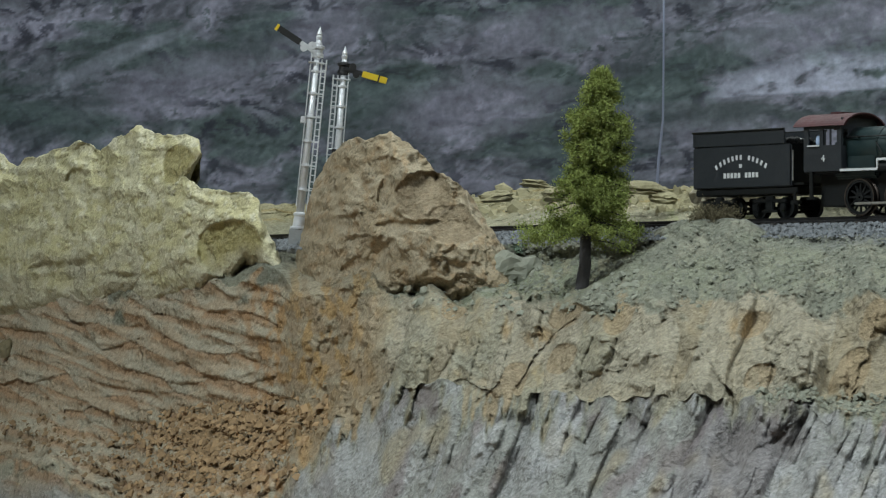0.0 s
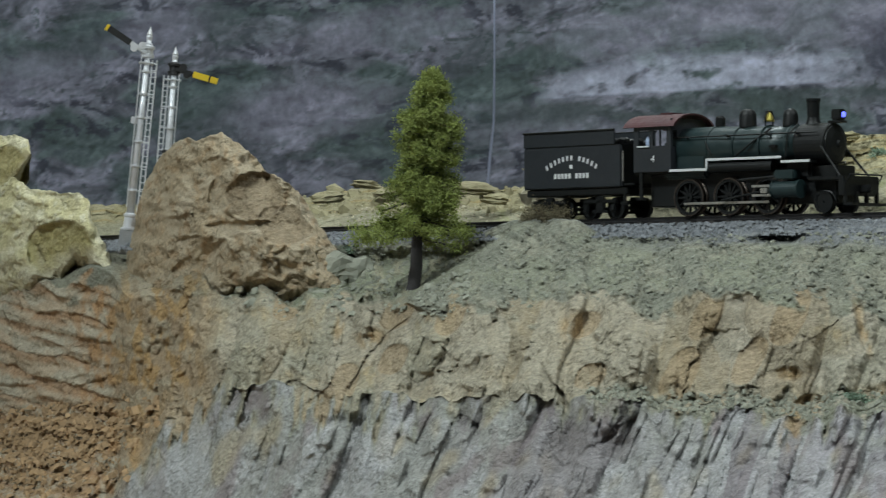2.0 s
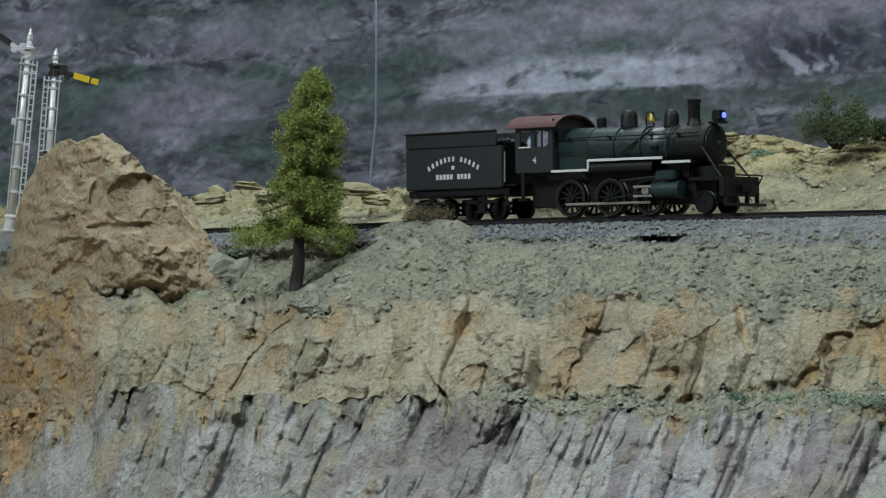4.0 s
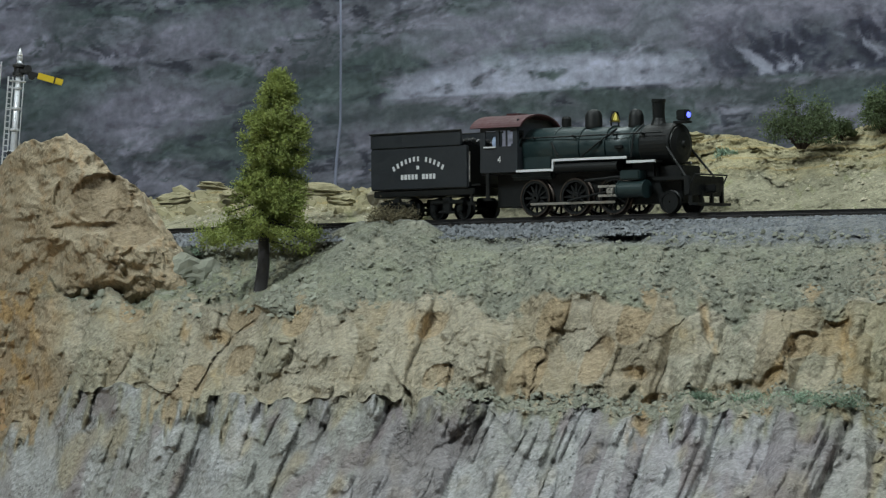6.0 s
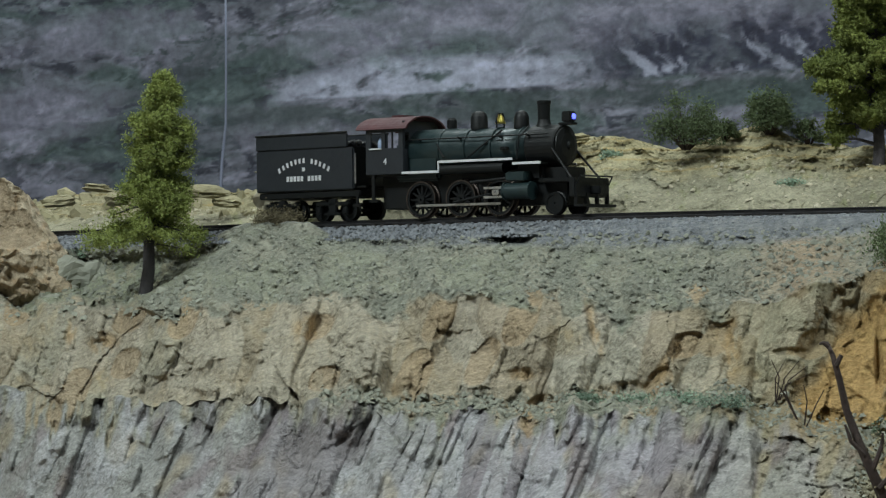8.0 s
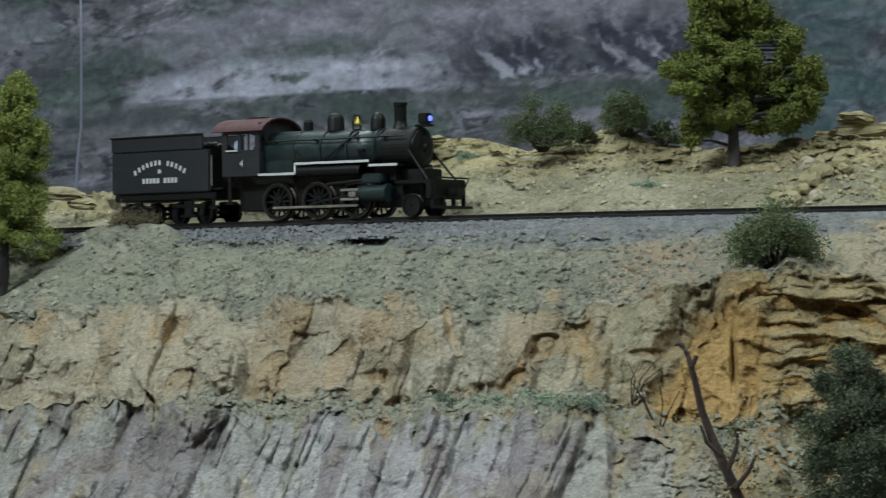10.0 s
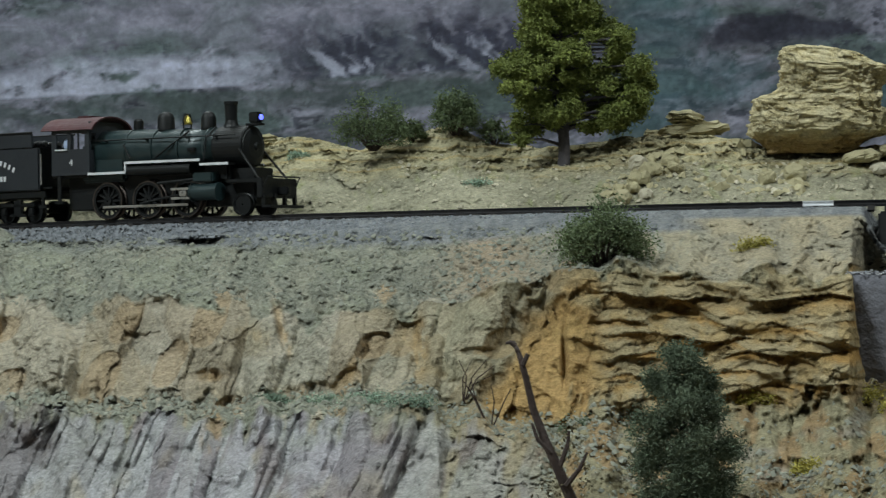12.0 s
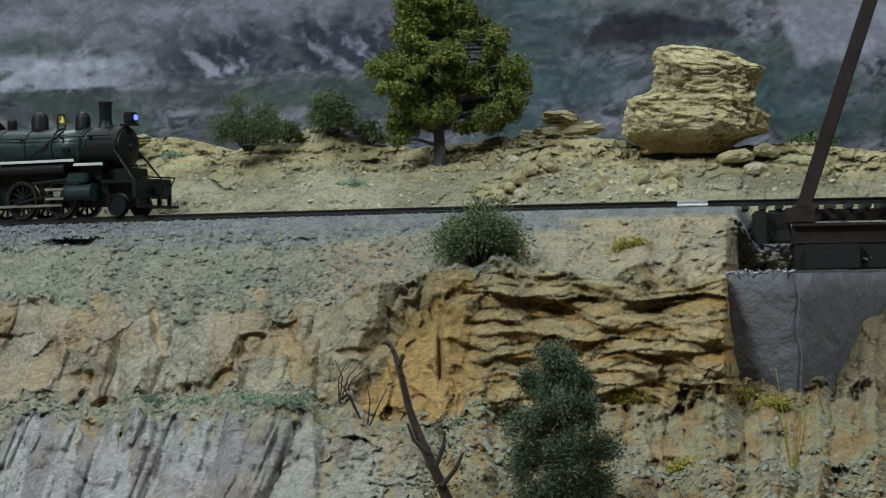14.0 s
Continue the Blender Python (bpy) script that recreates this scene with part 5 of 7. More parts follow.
for az, up, long, high, tilt, seed, mat in [(8.92, 2.25, 0.0085, 0.0062, 20, 61, M_PALE), (9.2, 2.12, 0.010, 0.006, -25, 62, M_YELLOW), (9.5, 2.3, 0.009, 0.005, 15, 63, M_YELLOW), (9.0, 1.98, 0.009, 0.005, -10, 64, M_YELLOW), (9.62, 2.15, 0.010, 0.004, 30, 65, M_YELLOW),
                                            (8.85, 1.82, 0.008, 0.004, 10, 66, M_YELLOW), (8.68, 1.68, 0.009, 0.004, -20, 67, M_YELLOW), (9.1, 1.72, 0.006, 0.004, 5, 68, M_PALE), (11.7, 2.05, 0.010, 0.006, -35, 69, M_YELLOW), (11.3, 1.95, 0.008, 0.005, 20, 70, M_YELLOW), (13.0, 2.3, 0.016, 0.005, 5, 71, M_YELLOW), (13.5, 2.38, 0.014, 0.005, -6, 72, M_YELLOW), (13.3, 2.1, 0.012, 0.004, 8, 73, M_PALE)]:
    stone("fallen_rock", az, up, 0, long, long * 0.8, high, seed * 23, tilt, seed, mat, "angular fallen sandstone rock on the bank", "fallen rocks", False)
for az, up, long, high, tilt, seed in [(-8.3, 0.55, 0.021, 0.008, 5, 81), (-7.8, 0.42, 0.018, 0.005, -8, 82), (-8.75, 0.35, 0.012, 0.005, 10, 83), (-7.3, 0.55, 0.022, 0.012, -5, 84), (-6.85, 0.35, 0.024, 0.012, 12, 85), (-7.75, 0.30, 0.017, 0.008, 6, 86)]:
    stone("fallen_rock", az, up, 0, long, long * 0.8, high, seed * 13, tilt, seed, M_YELLOW if seed < 84 else M_GRAVEL, "yellowish fallen rock beside the brown boulder", "fallen rocks", False)
stone("mossy_stone", -16.05, -1.05, 0, 0.013, 0.012, 0.011, 20, 0, 93, M_DRYBUSH, "rounded olive mossy stone at the cliff face", "", False)
stone("spire_rock", 7.85, 0.25, 1.140, 0.0085, 0.007, 0.0125, 20, 8, 91, M_OLIVE, "small pointed sandstone tip on the cliff brow", "", False)


# ---- signals ----
def signal(az, rise, reach, tall, lean, arm_side, arm_colour, arm_drop, ladder, label):
    """A tapered mast with collars, a ladder beside it, a cast head with rods and one arm."""
    sig = empty("semaphore_signal", Matrix.Translation(at(az, rise, reach)) @ pose(0, 0, 0, 0, lean, -az), label, "signal", "semaphore signals")
    dark = M_SILVER if arm_colour == "black" else M_BLACKPAINT
    part("base_block", box(bmesh.new(), -0.0046, 0.0042, -0.0044, 0.0044, -0.013, 0.0, 0.0005), M_BLOCK, sig, "grey concrete block")
    part("foot_plate", lathe(bmesh.new(), [(0.0044, 0), (0.0044, 0.0009), (0.0032, 0.0014), (0.0029, 0.0065), (0.0034, 0.0072), (0.0034, 0.0082), (0.0024, 0.0090)]), M_SILVER, sig)
    part("mast", tube(bmesh.new(), (0, 0, 0.005), (0, 0, tall - 0.006), 0.00225, 0.00135), M_SILVER, sig, smooth=True)
    part("finial", lathe(bmesh.new(), [(0.0013, tall - 0.0105), (0.0021, tall - 0.0100), (0.0021, tall - 0.0088), (0.0012, tall - 0.0080), (0.0017, tall - 0.0055), (0.0012, tall - 0.0046), (0.0015, tall - 0.0040), (0.0001, tall)]), M_SILVER, sig)
    for h in (0.19, 0.31, 0.43, 0.55, 0.665, 0.775):
        r = 0.00225 - 0.0009 * h
        part("collar", lathe(bmesh.new(), [(r, tall * h - 0.0002), (r + 0.0008, tall * h), (r + 0.0008, tall * h + 0.0010), (r, tall * h + 0.0012)]), M_SILVER, sig)
        part("ladder_bracket", tube(bmesh.new(), (0, -0.0006, tall * h + 0.0005), (ladder * 0.0056, -0.0008, tall * h + 0.0005), 0.00034, None, 6), M_SILVER, sig)
    part("relay_case", box(bmesh.new(), -0.0050, -0.0016, -0.0016, 0.0012, tall * 0.52, tall * 0.52 + 0.0036, 0.0003) if arm_colour == "black" else box(bmesh.new(), -0.0034, 0.0030, -0.0028, -0.0006, tall * 0.40, tall * 0.40 + 0.0036, 0.0004), dark, sig)
    for dx in (0.0034, 0.0058):
        part("ladder_rail", tube(bmesh.new(), (ladder * dx, -0.001, 0.006), (ladder * (dx - 0.0006), -0.001, tall * 0.84), 0.00040, None, 6), M_SILVER, sig)
    for k in range(24):
        h = 0.008 + k * (tall * 0.82 - 0.008) / 23
        part("rung", tube(bmesh.new(), (ladder * 0.0033, -0.001, h), (ladder * 0.0057, -0.001, h), 0.00026, None, 6), M_SILVER, sig)
    top = tall * 0.87
    part("arm_bearing", lathe(bmesh.new(), [(0.0018, -0.0018), (0.0034, -0.0012), (0.0034, 0.0004), (0.0027, 0.0008), (0.0027, 0.0030), (0.0036, 0.0034), (0.0036, 0.0046), (0.0018, 0.0054)], Matrix.Translation((0, 0, top - 0.001)), 12), dark, sig)
    part("platform", box(bmesh.new(), -0.0042, 0.0042, -0.0028, 0.0028, top - 0.0056, top - 0.0048, 0.0002), M_SILVER, sig)
    part("operating_rod", tube(bmesh.new(), (arm_side * 0.0024, -0.0020, 0.012), (arm_side * 0.0030, -0.0020, top), 0.00030, None, 6), M_SILVER, sig)
    d = Vector((arm_side * math.cos(arm_drop), 0, math.sin(arm_drop)))
    hub = Vector((arm_side * 0.0016, -0.0026, top + 0.0003))
    m = Matrix.Translation(hub) @ d.to_track_quat("X", "Z").to_matrix().to_4x4()
    bm = box(bmesh.new(), -0.0012, 0.0088, -0.0008, 0.0008, -0.0012, 0.0012, 0.0004)
    for cx, cz, r in ((0.0028, 0.0020, 0.0021), (0.0058, -0.0014, 0.0019)):
        tube(bm, (cx, -0.0010, cz), (cx, 0.0010, cz), r, None, 14)
    part("spectacle", bm, dark, sig).matrix_local = m
    part("arm", box(bmesh.new(), 0.0088, 0.0225, -0.0005, 0.0005, -0.0017, 0.0017, 0.0002), M_BLACKPAINT if arm_colour == "black" else M_YELLOWPAINT, sig, arm_colour + " arm").matrix_local = m
    if arm_colour == "black":
        tip = part("arm_tip", box(bmesh.new(), 0.0225, 0.0240, -0.0006, 0.0006, -0.0018, 0.0018, 0.0002), M_YELLOWPAINT, sig, "yellow tip of the arm")
    else:
        tip = part("arm_band", box(bmesh.new(), 0.0176, 0.0184, -0.0007, 0.0007, -0.0019, 0.0019, 0.0001), M_BLACKPAINT, sig, "dark band across the arm")
    tip.matrix_local = m
    return sig


signal(-10.83, 1.22, 1.655, 0.107, 6.2, -1, "black", radians(27), 1, "silver semaphore signal mast with ladder and raised black arm")
signal(-10.22, 1.22, 1.70, 0.099, 4.2, 1, "yellow", radians(-12), -1, "silver semaphore signal mast with ladder and lowered yellow arm")


# ---- bridge ----
def bridge():
    m = track_pose(track_length_at(13.55))
    br = empty("truss_bridge", m, "rusty black steel truss bridge on a grey abutment", "bridge")
    for y, name in ((-0.031, "bottom_chord"), (0.031, "bottom_chord")):
        bm = box(bmesh.new(), 0.0085, 0.36, y - 0.0022, y + 0.0022, -0.0172, -0.0105, 0.0003)
        box(bm, 0.0085, 0.36, y - 0.004, y + 0.004, -0.0112, -0.0100, 0.0002)
        box(bm, 0.0085, 0.36, y - 0.004, y + 0.004, -0.0177, -0.0167, 0.0002)
        part(name, bm, M_RUST, br)
        bm = bmesh.new()
        d = Vector((0.036, 0, 0.105))
        up = Matrix.Translation((0.011, y, -0.0100)) @ d.to_track_quat("Z", "Y").to_matrix().to_4x4()
        box(bm, -0.0027, 0.0027, -0.0027, 0.0027, 0, d.length, 0.0004)
        bm.transform(up)
        part("end_post", bm, M_RUST, br, "sloping riveted end post")
        part("gusset", box(bmesh.new(), 0.006, 0.018, y - 0.0032, y + 0.0032, -0.0100, -0.0040, 0.0005), M_RUST, br)
        part("top_chord", box(bmesh.new(), 0.043, 0.36, y - 0.0035, y + 0.0035, 0.093, 0.101, 0.0004), M_RUST, br)
        part("bearing_shoe", box(bmesh.new(), 0.013, 0.034, y - 0.0085, y - 0.006, -0.0275, -0.0179, 0.0006), M_PAD_SHADE, br, "black bearing block")
    for k in range(9):
        part("floor_beam", box(bmesh.new(), 0.01 + 0.04 * k, 0.013 + 0.04 * k, -0.031, 0.031, -0.0150, -0.0085, 0.0002), M_RUST, br)
    for y in (-0.009, 0.009):
        part("stringer", box(bmesh.new(), 0.0, 0.36, y - 0.001, y + 0.001, -0.0085, -0.0043, 0.0002), M_RUST, br)
    ab = empty("bridge_abutment", m, "weathered grey concrete abutment under the bridge end", "abutment")
    bm = bmesh.new()
    lo, hi = [(-0.0185, -0.104), (0.0105, -0.114), (0.050, -0.035), (0.075, 0.06), (-0.019, 0.06)], [(-0.018, -0.101), (0.0095, -0.110), (0.048, -0.033), (0.072, 0.055), (-0.018, 0.055)]
    a = [bm.verts.new((x, y, -0.095)) for x, y in lo]
    b = [bm.verts.new((x, y, -0.0278)) for x, y in hi]
    for k in range(5):
        bm.faces.new((a[k], a[(k + 1) % 5], b[(k + 1) % 5], b[k]))
    bm.faces.new(b)
    bm.faces.new(a[::-1])
    bmesh.ops.bevel(bm, geom=list(bm.edges), offset=0.0012, segments=2, affect="EDGES")
    bmesh.ops.subdivide_edges(bm, edges=list(bm.edges), cuts=6, use_grid_fill=True)
    for v in bm.verts:
        v.co += 0.0016 * (noise.noise_vector(v.co * 90) * Vector((1, 1, 0.3)))
    part("pier", bm, M_CONCRETE, ab, smooth=True)
    # black block put into the gap left of the bridge to stand for shade
    part("shade_block", box(bmesh.new(), -0.006, 0.0, -0.03, 0.03, -0.0276, -0.0050, 0.0008), M_PAD_SHADE, ab, "black block for the shaded gap at the bridge end")
    # black block added below the chord in place of the deep shade there
    part("shade_block", box(bmesh.new(), 0.0092, 0.075, -0.0365, -0.0335, -0.0276, -0.0181, 0.0006), M_PAD_SHADE, ab, "black block added for the deep shade under the bridge chord")
    bm = bmesh.new()
    ring = [[bm.verts.new((x, y, z)) for x, z in ((-0.0035, -0.0055), (0.0075, -0.0055), (0.0085, -0.0275), (-0.0128, -0.0275))] for y in (-0.027, -0.008)]
    bm.faces.new(ring[0])
    bm.faces.new(ring[1][::-1])
    for k in range(4):
        bm.faces.new((ring[0][k], ring[1][k], ring[1][(k + 1) % 4], ring[0][(k + 1) % 4]))
    bmesh.ops.subdivide_edges(bm, edges=list(bm.edges), cuts=5, use_grid_fill=True)
    for v in bm.verts:
        v.co += 0.0012 * noise.noise_vector(v.co * 160)
    bmesh.ops.recalc_face_normals(bm, faces=list(bm.faces))
    # the embankment's shaded side: its darkness is put into the black colour
    part("wing_wall", bm, M_PAD_SHADE, ab, "sloping end of the embankment with its shade painted black")
    rng = np.random.default_rng(77)
    c = np.stack([rng.uniform(-0.019, 0.009, 160), rng.normal(-0.1005, 0.0008, 160), rng.normal(-0.0282, 0.0004, 160)], 1)
    c[:, 1] -= (c[:, 0] + 0.0185) * 0.33
    scatter("mortar_crumbs", c, rng.uniform(0.0002, 0.0006, 160), M_CHALK, 78, 0.6, "", "", ab)


bridge()


# ---- train ----
def wheel(parent, x, y, r, depth, name="driving_wheel", spokes=12, worn=True):
    """A spoked wheel with rim, hub and tyre; its axle runs across."""
    w = new(name)
    w.empty_display_size = 0.004
    bm = bmesh.new()
    m = Matrix.Translation((0, 0, 0)) @ pose(0, 0, 0, 90)
    seg = 32
    for ro, ri, t in ((r * 0.93, r * 0.80, depth), (r * (0.24 if worn else 0.82), 0.0005, depth * (1.15 if worn else 0.6))):
        for sgn in (-1, 1):
            outer = [bm.verts.new(m @ Vector((ro * math.cos(2 * math.pi * k / seg), ro * math.sin(2 * math.pi * k / seg), sgn * t / 2))) for k in range(seg)]
            inner = [bm.verts.new(m @ Vector((ri * math.cos(2 * math.pi * k / seg), ri * math.sin(2 * math.pi * k / seg), sgn * t / 2))) for k in range(seg)]
            for k in range(seg):
                bm.faces.new((outer[k], outer[(k + 1) % seg], inner[(k + 1) % seg], inner[k]))
            if sgn < 0:
                first = outer, inner
        for ring, other in ((outer, first[0]), (inner, first[1])):
            for k in range(seg):
                bm.faces.new((ring[k], ring[(k + 1) % seg], other[(k + 1) % seg], other[k]))
    bmesh.ops.recalc_face_normals(bm, faces=bm.faces)
    me = bpy.data.meshes.new("wheel_centre")
    bm.to_mesh(me)
    bm.free()
    me.materials.append(M_ENGINE)
    bpy.data.objects.remove(w)
    w = new(name, me)
    w.parent = parent
    w.matrix_basis = pose(x, y, r)
    if worn:
        sp = bpy.data.meshes.new("spoke")
        sb = tube(bmesh.new(), (0.22 * r, 0, 0), (0.84 * r, 0, 0), depth * 0.30, depth * 0.22, 6, False)
        sb.to_mesh(sp)
        sb.free()
        sp.materials.append(M_ENGINE)
        for k in range(spokes):
            shared("spoke", sp, w, pose(0, 0, 0, 0, 360 * k / spokes, 0))
    ty = bmesh.new()
    side = -1 if y < 0 else 1
    prof = [(r * 0.93, -depth * 0.6), (r, -depth * 0.6), (r * 0.985, depth * 0.35), (r * 1.07, depth * 0.45), (r * 1.07, depth * 0.75), (r * 0.93, depth * 0.75)]
    rings = [[ty.verts.new(m @ Vector((q * math.cos(2 * math.pi * k / 40), q * math.sin(2 * math.pi * k / 40), side * h))) for k in range(40)] for q, h in prof]
    for a, b in zip(rings, rings[1:] + rings[:1]):
        for k in range(40):
            ty.faces.new((a[k], a[(k + 1) % 40], b[(k + 1) % 40], b[k]))
    bmesh.ops.recalc_face_normals(ty, faces=ty.faces)
    part("tyre", ty, M_TYRE if worn else M_ENGINE, w)
    return w


def lettering(body, size, m, material, parent, name):
    """Text in the built-in font as a thin mesh."""
    cu = bpy.data.curves.new(name, "FONT")
    cu.body, cu.size, cu.extrude, cu.align_x, cu.align_y = body, size, 0.00005, "CENTER", "CENTER"
    temp = new(name + "_text", cu)
    bpy.context.view_layer.update()
    me = bpy.data.meshes.new_from_object(temp.evaluated_get(bpy.context.evaluated_depsgraph_get()))
    bpy.data.objects.remove(temp)
    me.materials.clear()
    me.materials.append(material)
    ob = new(name, me)
    ob.parent = parent
    ob.matrix_basis = m
    return ob


def locomotive(m):
    """X ahead, z up from the rail tops; the pilot's tip at x = 0, the cab's rear near -0.118."""
    lo = empty("steam_locomotive", m, "black model steam locomotive with a red cab roof on the track", "locomotive")
    fwd = pose(0, 0, 0, 0, 90, 0)  # turned parts that lie along x
    part("frame", box(bmesh.new(), -0.113, -0.012, -0.0068, 0.0068, 0.0045, 0.0205, 0.0004), M_ENGINE, lo)
    part("boiler", lathe(bmesh.new(), [(0.0088, -0.100), (0.0098, -0.0995), (0.0098, -0.078), (0.0093, -0.066), (0.0088, -0.050), (0.0088, -0.0335)], Matrix.Translation((0, 0, 0.0298)) @ fwd, 36), M_BOILER, lo, "dark green boiler", True)
    part("smokebox", lathe(bmesh.new(), [(0.0090, -0.0335), (0.0093, -0.0330), (0.0093, -0.0185), (0.0089, -0.0178)], Matrix.Translation((0, 0, 0.0298)) @ fwd, 36), M_ENGINE, lo)
    part("smokebox_door", lathe(bmesh.new(), [(0.0082, -0.0180), (0.0080, -0.0172), (0.0052, -0.0162), (0.0018, -0.0158), (0.0012, -0.0150)], Matrix.Translation((0, 0, 0.0298)) @ fwd, 32), M_ENGINE, lo)
    for k, x in enumerate((-0.038, -0.052, -0.066, -0.080)):
        part("boiler_band", lathe(bmesh.new(), [(0.0090 + 0.0003 * k, x - 0.0005), (0.0092 + 0.0003 * k, x - 0.0005), (0.0092 + 0.0003 * k, x + 0.0005), (0.0090 + 0.0003 * k, x + 0.0005)], Matrix.Translation((0, 0, 0.0298)) @ fwd, 36), M_BOILER, lo)
    part("firebox", box(bmesh.new(), -0.104, -0.080, -0.0092, 0.0092, 0.0165, 0.034, 0.0012), M_BOILER, lo)
    part("smokestack", lathe(bmesh.new(), [(0.0042, 0.0375), (0.0030, 0.0400), (0.0026, 0.0415), (0.0028, 0.0480), (0.0031, 0.0485), (0.0031, 0.0497), (0.0024, 0.0497), (0.0023, 0.046)], Matrix.Translation((-0.0290, 0, 0))), M_ENGINE, lo, smooth=False)
    part("sand_dome", lathe(bmesh.new(), [(0.0040, 0.0365), (0.0034, 0.0392), (0.0033, 0.0430), (0.0026, 0.0450), (0.0010, 0.0460), (0.0002, 0.0461)], Matrix.Translation((-0.0410, 0, 0))), M_ENGINE, lo, smooth=True)
    part("steam_dome", lathe(bmesh.new(), [(0.0046, 0.0365), (0.0039, 0.0395), (0.0038, 0.0440), (0.0030, 0.0458), (0.0012, 0.0467), (0.0002, 0.0468)], Matrix.Translation((-0.0640, 0, 0))), M_ENGINE, lo, smooth=True)
    part("whistle_turret", lathe(bmesh.new(), [(0.0026, 0.0375), (0.0022, 0.0395), (0.0022, 0.0432), (0.0016, 0.0442)], Matrix.Translation((-0.0790, 0, 0))), M_ENGINE, lo)
    part("bell", lathe(bmesh.new(), [(0.0024, 0.0408), (0.0019, 0.0418), (0.0014, 0.0436), (0.0006, 0.0446), (0.0003, 0.0452)], Matrix.Translation((-0.0525, 0, 0)), 20), M_BRASS, lo, "brass bell", True)
    yoke = bmesh.new()
    path_tube(yoke, [(-0.0525, 0.0026, 0.0385), (-0.0525, 0.0030, 0.0425), (-0.0525, 0.0018, 0.0452), (-0.0525, -0.0018, 0.0452), (-0.0525, -0.0030, 0.0425), (-0.0525, -0.0026, 0.0385)], [0.0004] * 6, 6)
    part("bell_yoke", yoke, M_ENGINE, lo)
    lamp = part("headlight", box(bmesh.new(), -0.0185, -0.0135, -0.0022, 0.0022, 0.0400, 0.0446, 0.0005), M_ENGINE, lo)
    part("lens", lathe(bmesh.new(), [(0.0012, -0.0136), (0.0012, -0.0130), (0.0007, -0.0126)], Matrix.Translation((0, 0, 0.0423)) @ fwd, 18), M_LENS, lamp, "lit blue-white lens")
    part("lamp_shelf", box(bmesh.new(), -0.0200, -0.0130, -0.0024, 0.0024, 0.0388, 0.0398, 0.0002), M_ENGINE, lo)
    # running boards with white edges
    for sy in (-1, 1):
        for x0, x1, z in ((-0.097, -0.0765, 0.0206), (-0.0765, -0.0365, 0.0248), (-0.0365, -0.0215, 0.0228)):
            y0, y1 = sorted((sy * 0.0075, sy * 0.0132))
            part("running_board", box(bmesh.new(), x0, x1, y0, y1, z - 0.0009, z, 0.0001), M_ENGINE, lo)
            y0, y1 = sorted((sy * 0.0132, sy * 0.0137))
            part("white_edge", box(bmesh.new(), x0, x1, y0, y1, z - 0.0009, z + 0.0002), M_WHITEEDGE, lo, "white painted edge")
        y0, y1 = sorted((sy * 0.0128, sy * 0.0137))
        part("white_edge", box(bmesh.new(), -0.0770, -0.0761, y0, y1, 0.0205, 0.0248), M_WHITEEDGE, lo, "white painted edge")
        part("air_tank", tube(bmesh.new(), (-0.076, sy * 0.0112, 0.0210), (-0.042, sy * 0.0112, 0.0210), 0.0024, None, 18), M_ENGINE, lo)
        rail = bmesh.new()
        tube(rail, (-0.096, sy * 0.0102, 0.0348), (-0.020, sy * 0.0100, 0.0348), 0.00032, None, 6)
        for x in (-0.090, -0.068, -0.046, -0.031):
            tube(rail, (x, sy * 0.0080, 0.0345), (x, sy * 0.0106, 0.0349), 0.0006, None, 6)
        part("handrail", rail, M_ENGINE, lo)
        pipe = bmesh.new()
        path_tube(pipe, [(-0.047, sy * 0.0060, 0.0375), (-0.055, sy * 0.0100, 0.0310), (-0.063, sy * 0.0110, 0.0255)], [0.0004] * 3, 6)
        path_tube(pipe, [(-0.080, sy * 0.0100, 0.0325), (-0.076, sy * 0.0108, 0.0265)], [0.0004] * 2, 6)
        path_tube(pipe, [(-0.034, sy * 0.004, 0.0390), (-0.036, sy * 0.0090, 0.0340), (-0.0365, sy * 0.0105, 0.0240)], [0.00035] * 3, 6)
        part("pipe", pipe, M_ENGINE, lo)
        part("injector", box(bmesh.new(), -0.0455, -0.0415, min(sy * 0.0086, sy * 0.0104), max(sy * 0.0086, sy * 0.0104), 0.0285, 0.0300, 0.0003), M_ENGINE, lo)
        part("brace", tube(bmesh.new(), (-0.0200, sy * 0.0086, 0.0300), (-0.0075, sy * 0.0108, 0.0155), 0.0005, None, 8), M_ENGINE, lo)
        # cylinders, crossheads, rods
        cyl = tube(bmesh.new(), (-0.0400, sy * 0.0128, 0.0105), (-0.0270, sy * 0.0128, 0.0105), 0.0036, None, 24)
        tube(cyl, (-0.0405, sy * 0.0128, 0.0105), (-0.0398, sy * 0.0128, 0.0105), 0.0040, None, 24)
        tube(cyl, (-0.0272, sy * 0.0128, 0.0105), (-0.0262, sy * 0.0128, 0.0105), 0.0040, None, 24)
        part("cylinder", cyl, M_BOILER, lo)
        part("steam_chest", box(bmesh.new(), -0.0390, -0.0285, min(sy * 0.0095, sy * 0.0155), max(sy * 0.0095, sy * 0.0155), 0.0146, 0.0188, 0.0006), M_BOILER, lo)
        for z in (0.0082, 0.0122):
            part("slide_bar", box(bmesh.new(), -0.0515, -0.0400, min(sy * 0.0128, sy * 0.0141), max(sy * 0.0128, sy * 0.0141), z - 0.0005, z + 0.0005), M_STEEL, lo, "polished steel bar")
        part("crosshead", box(bmesh.new(), -0.0470, -0.0432, min(sy * 0.0126, sy * 0.0144), max(sy * 0.0126, sy * 0.0144), 0.0090, 0.0114, 0.0003), M_STEEL, lo)
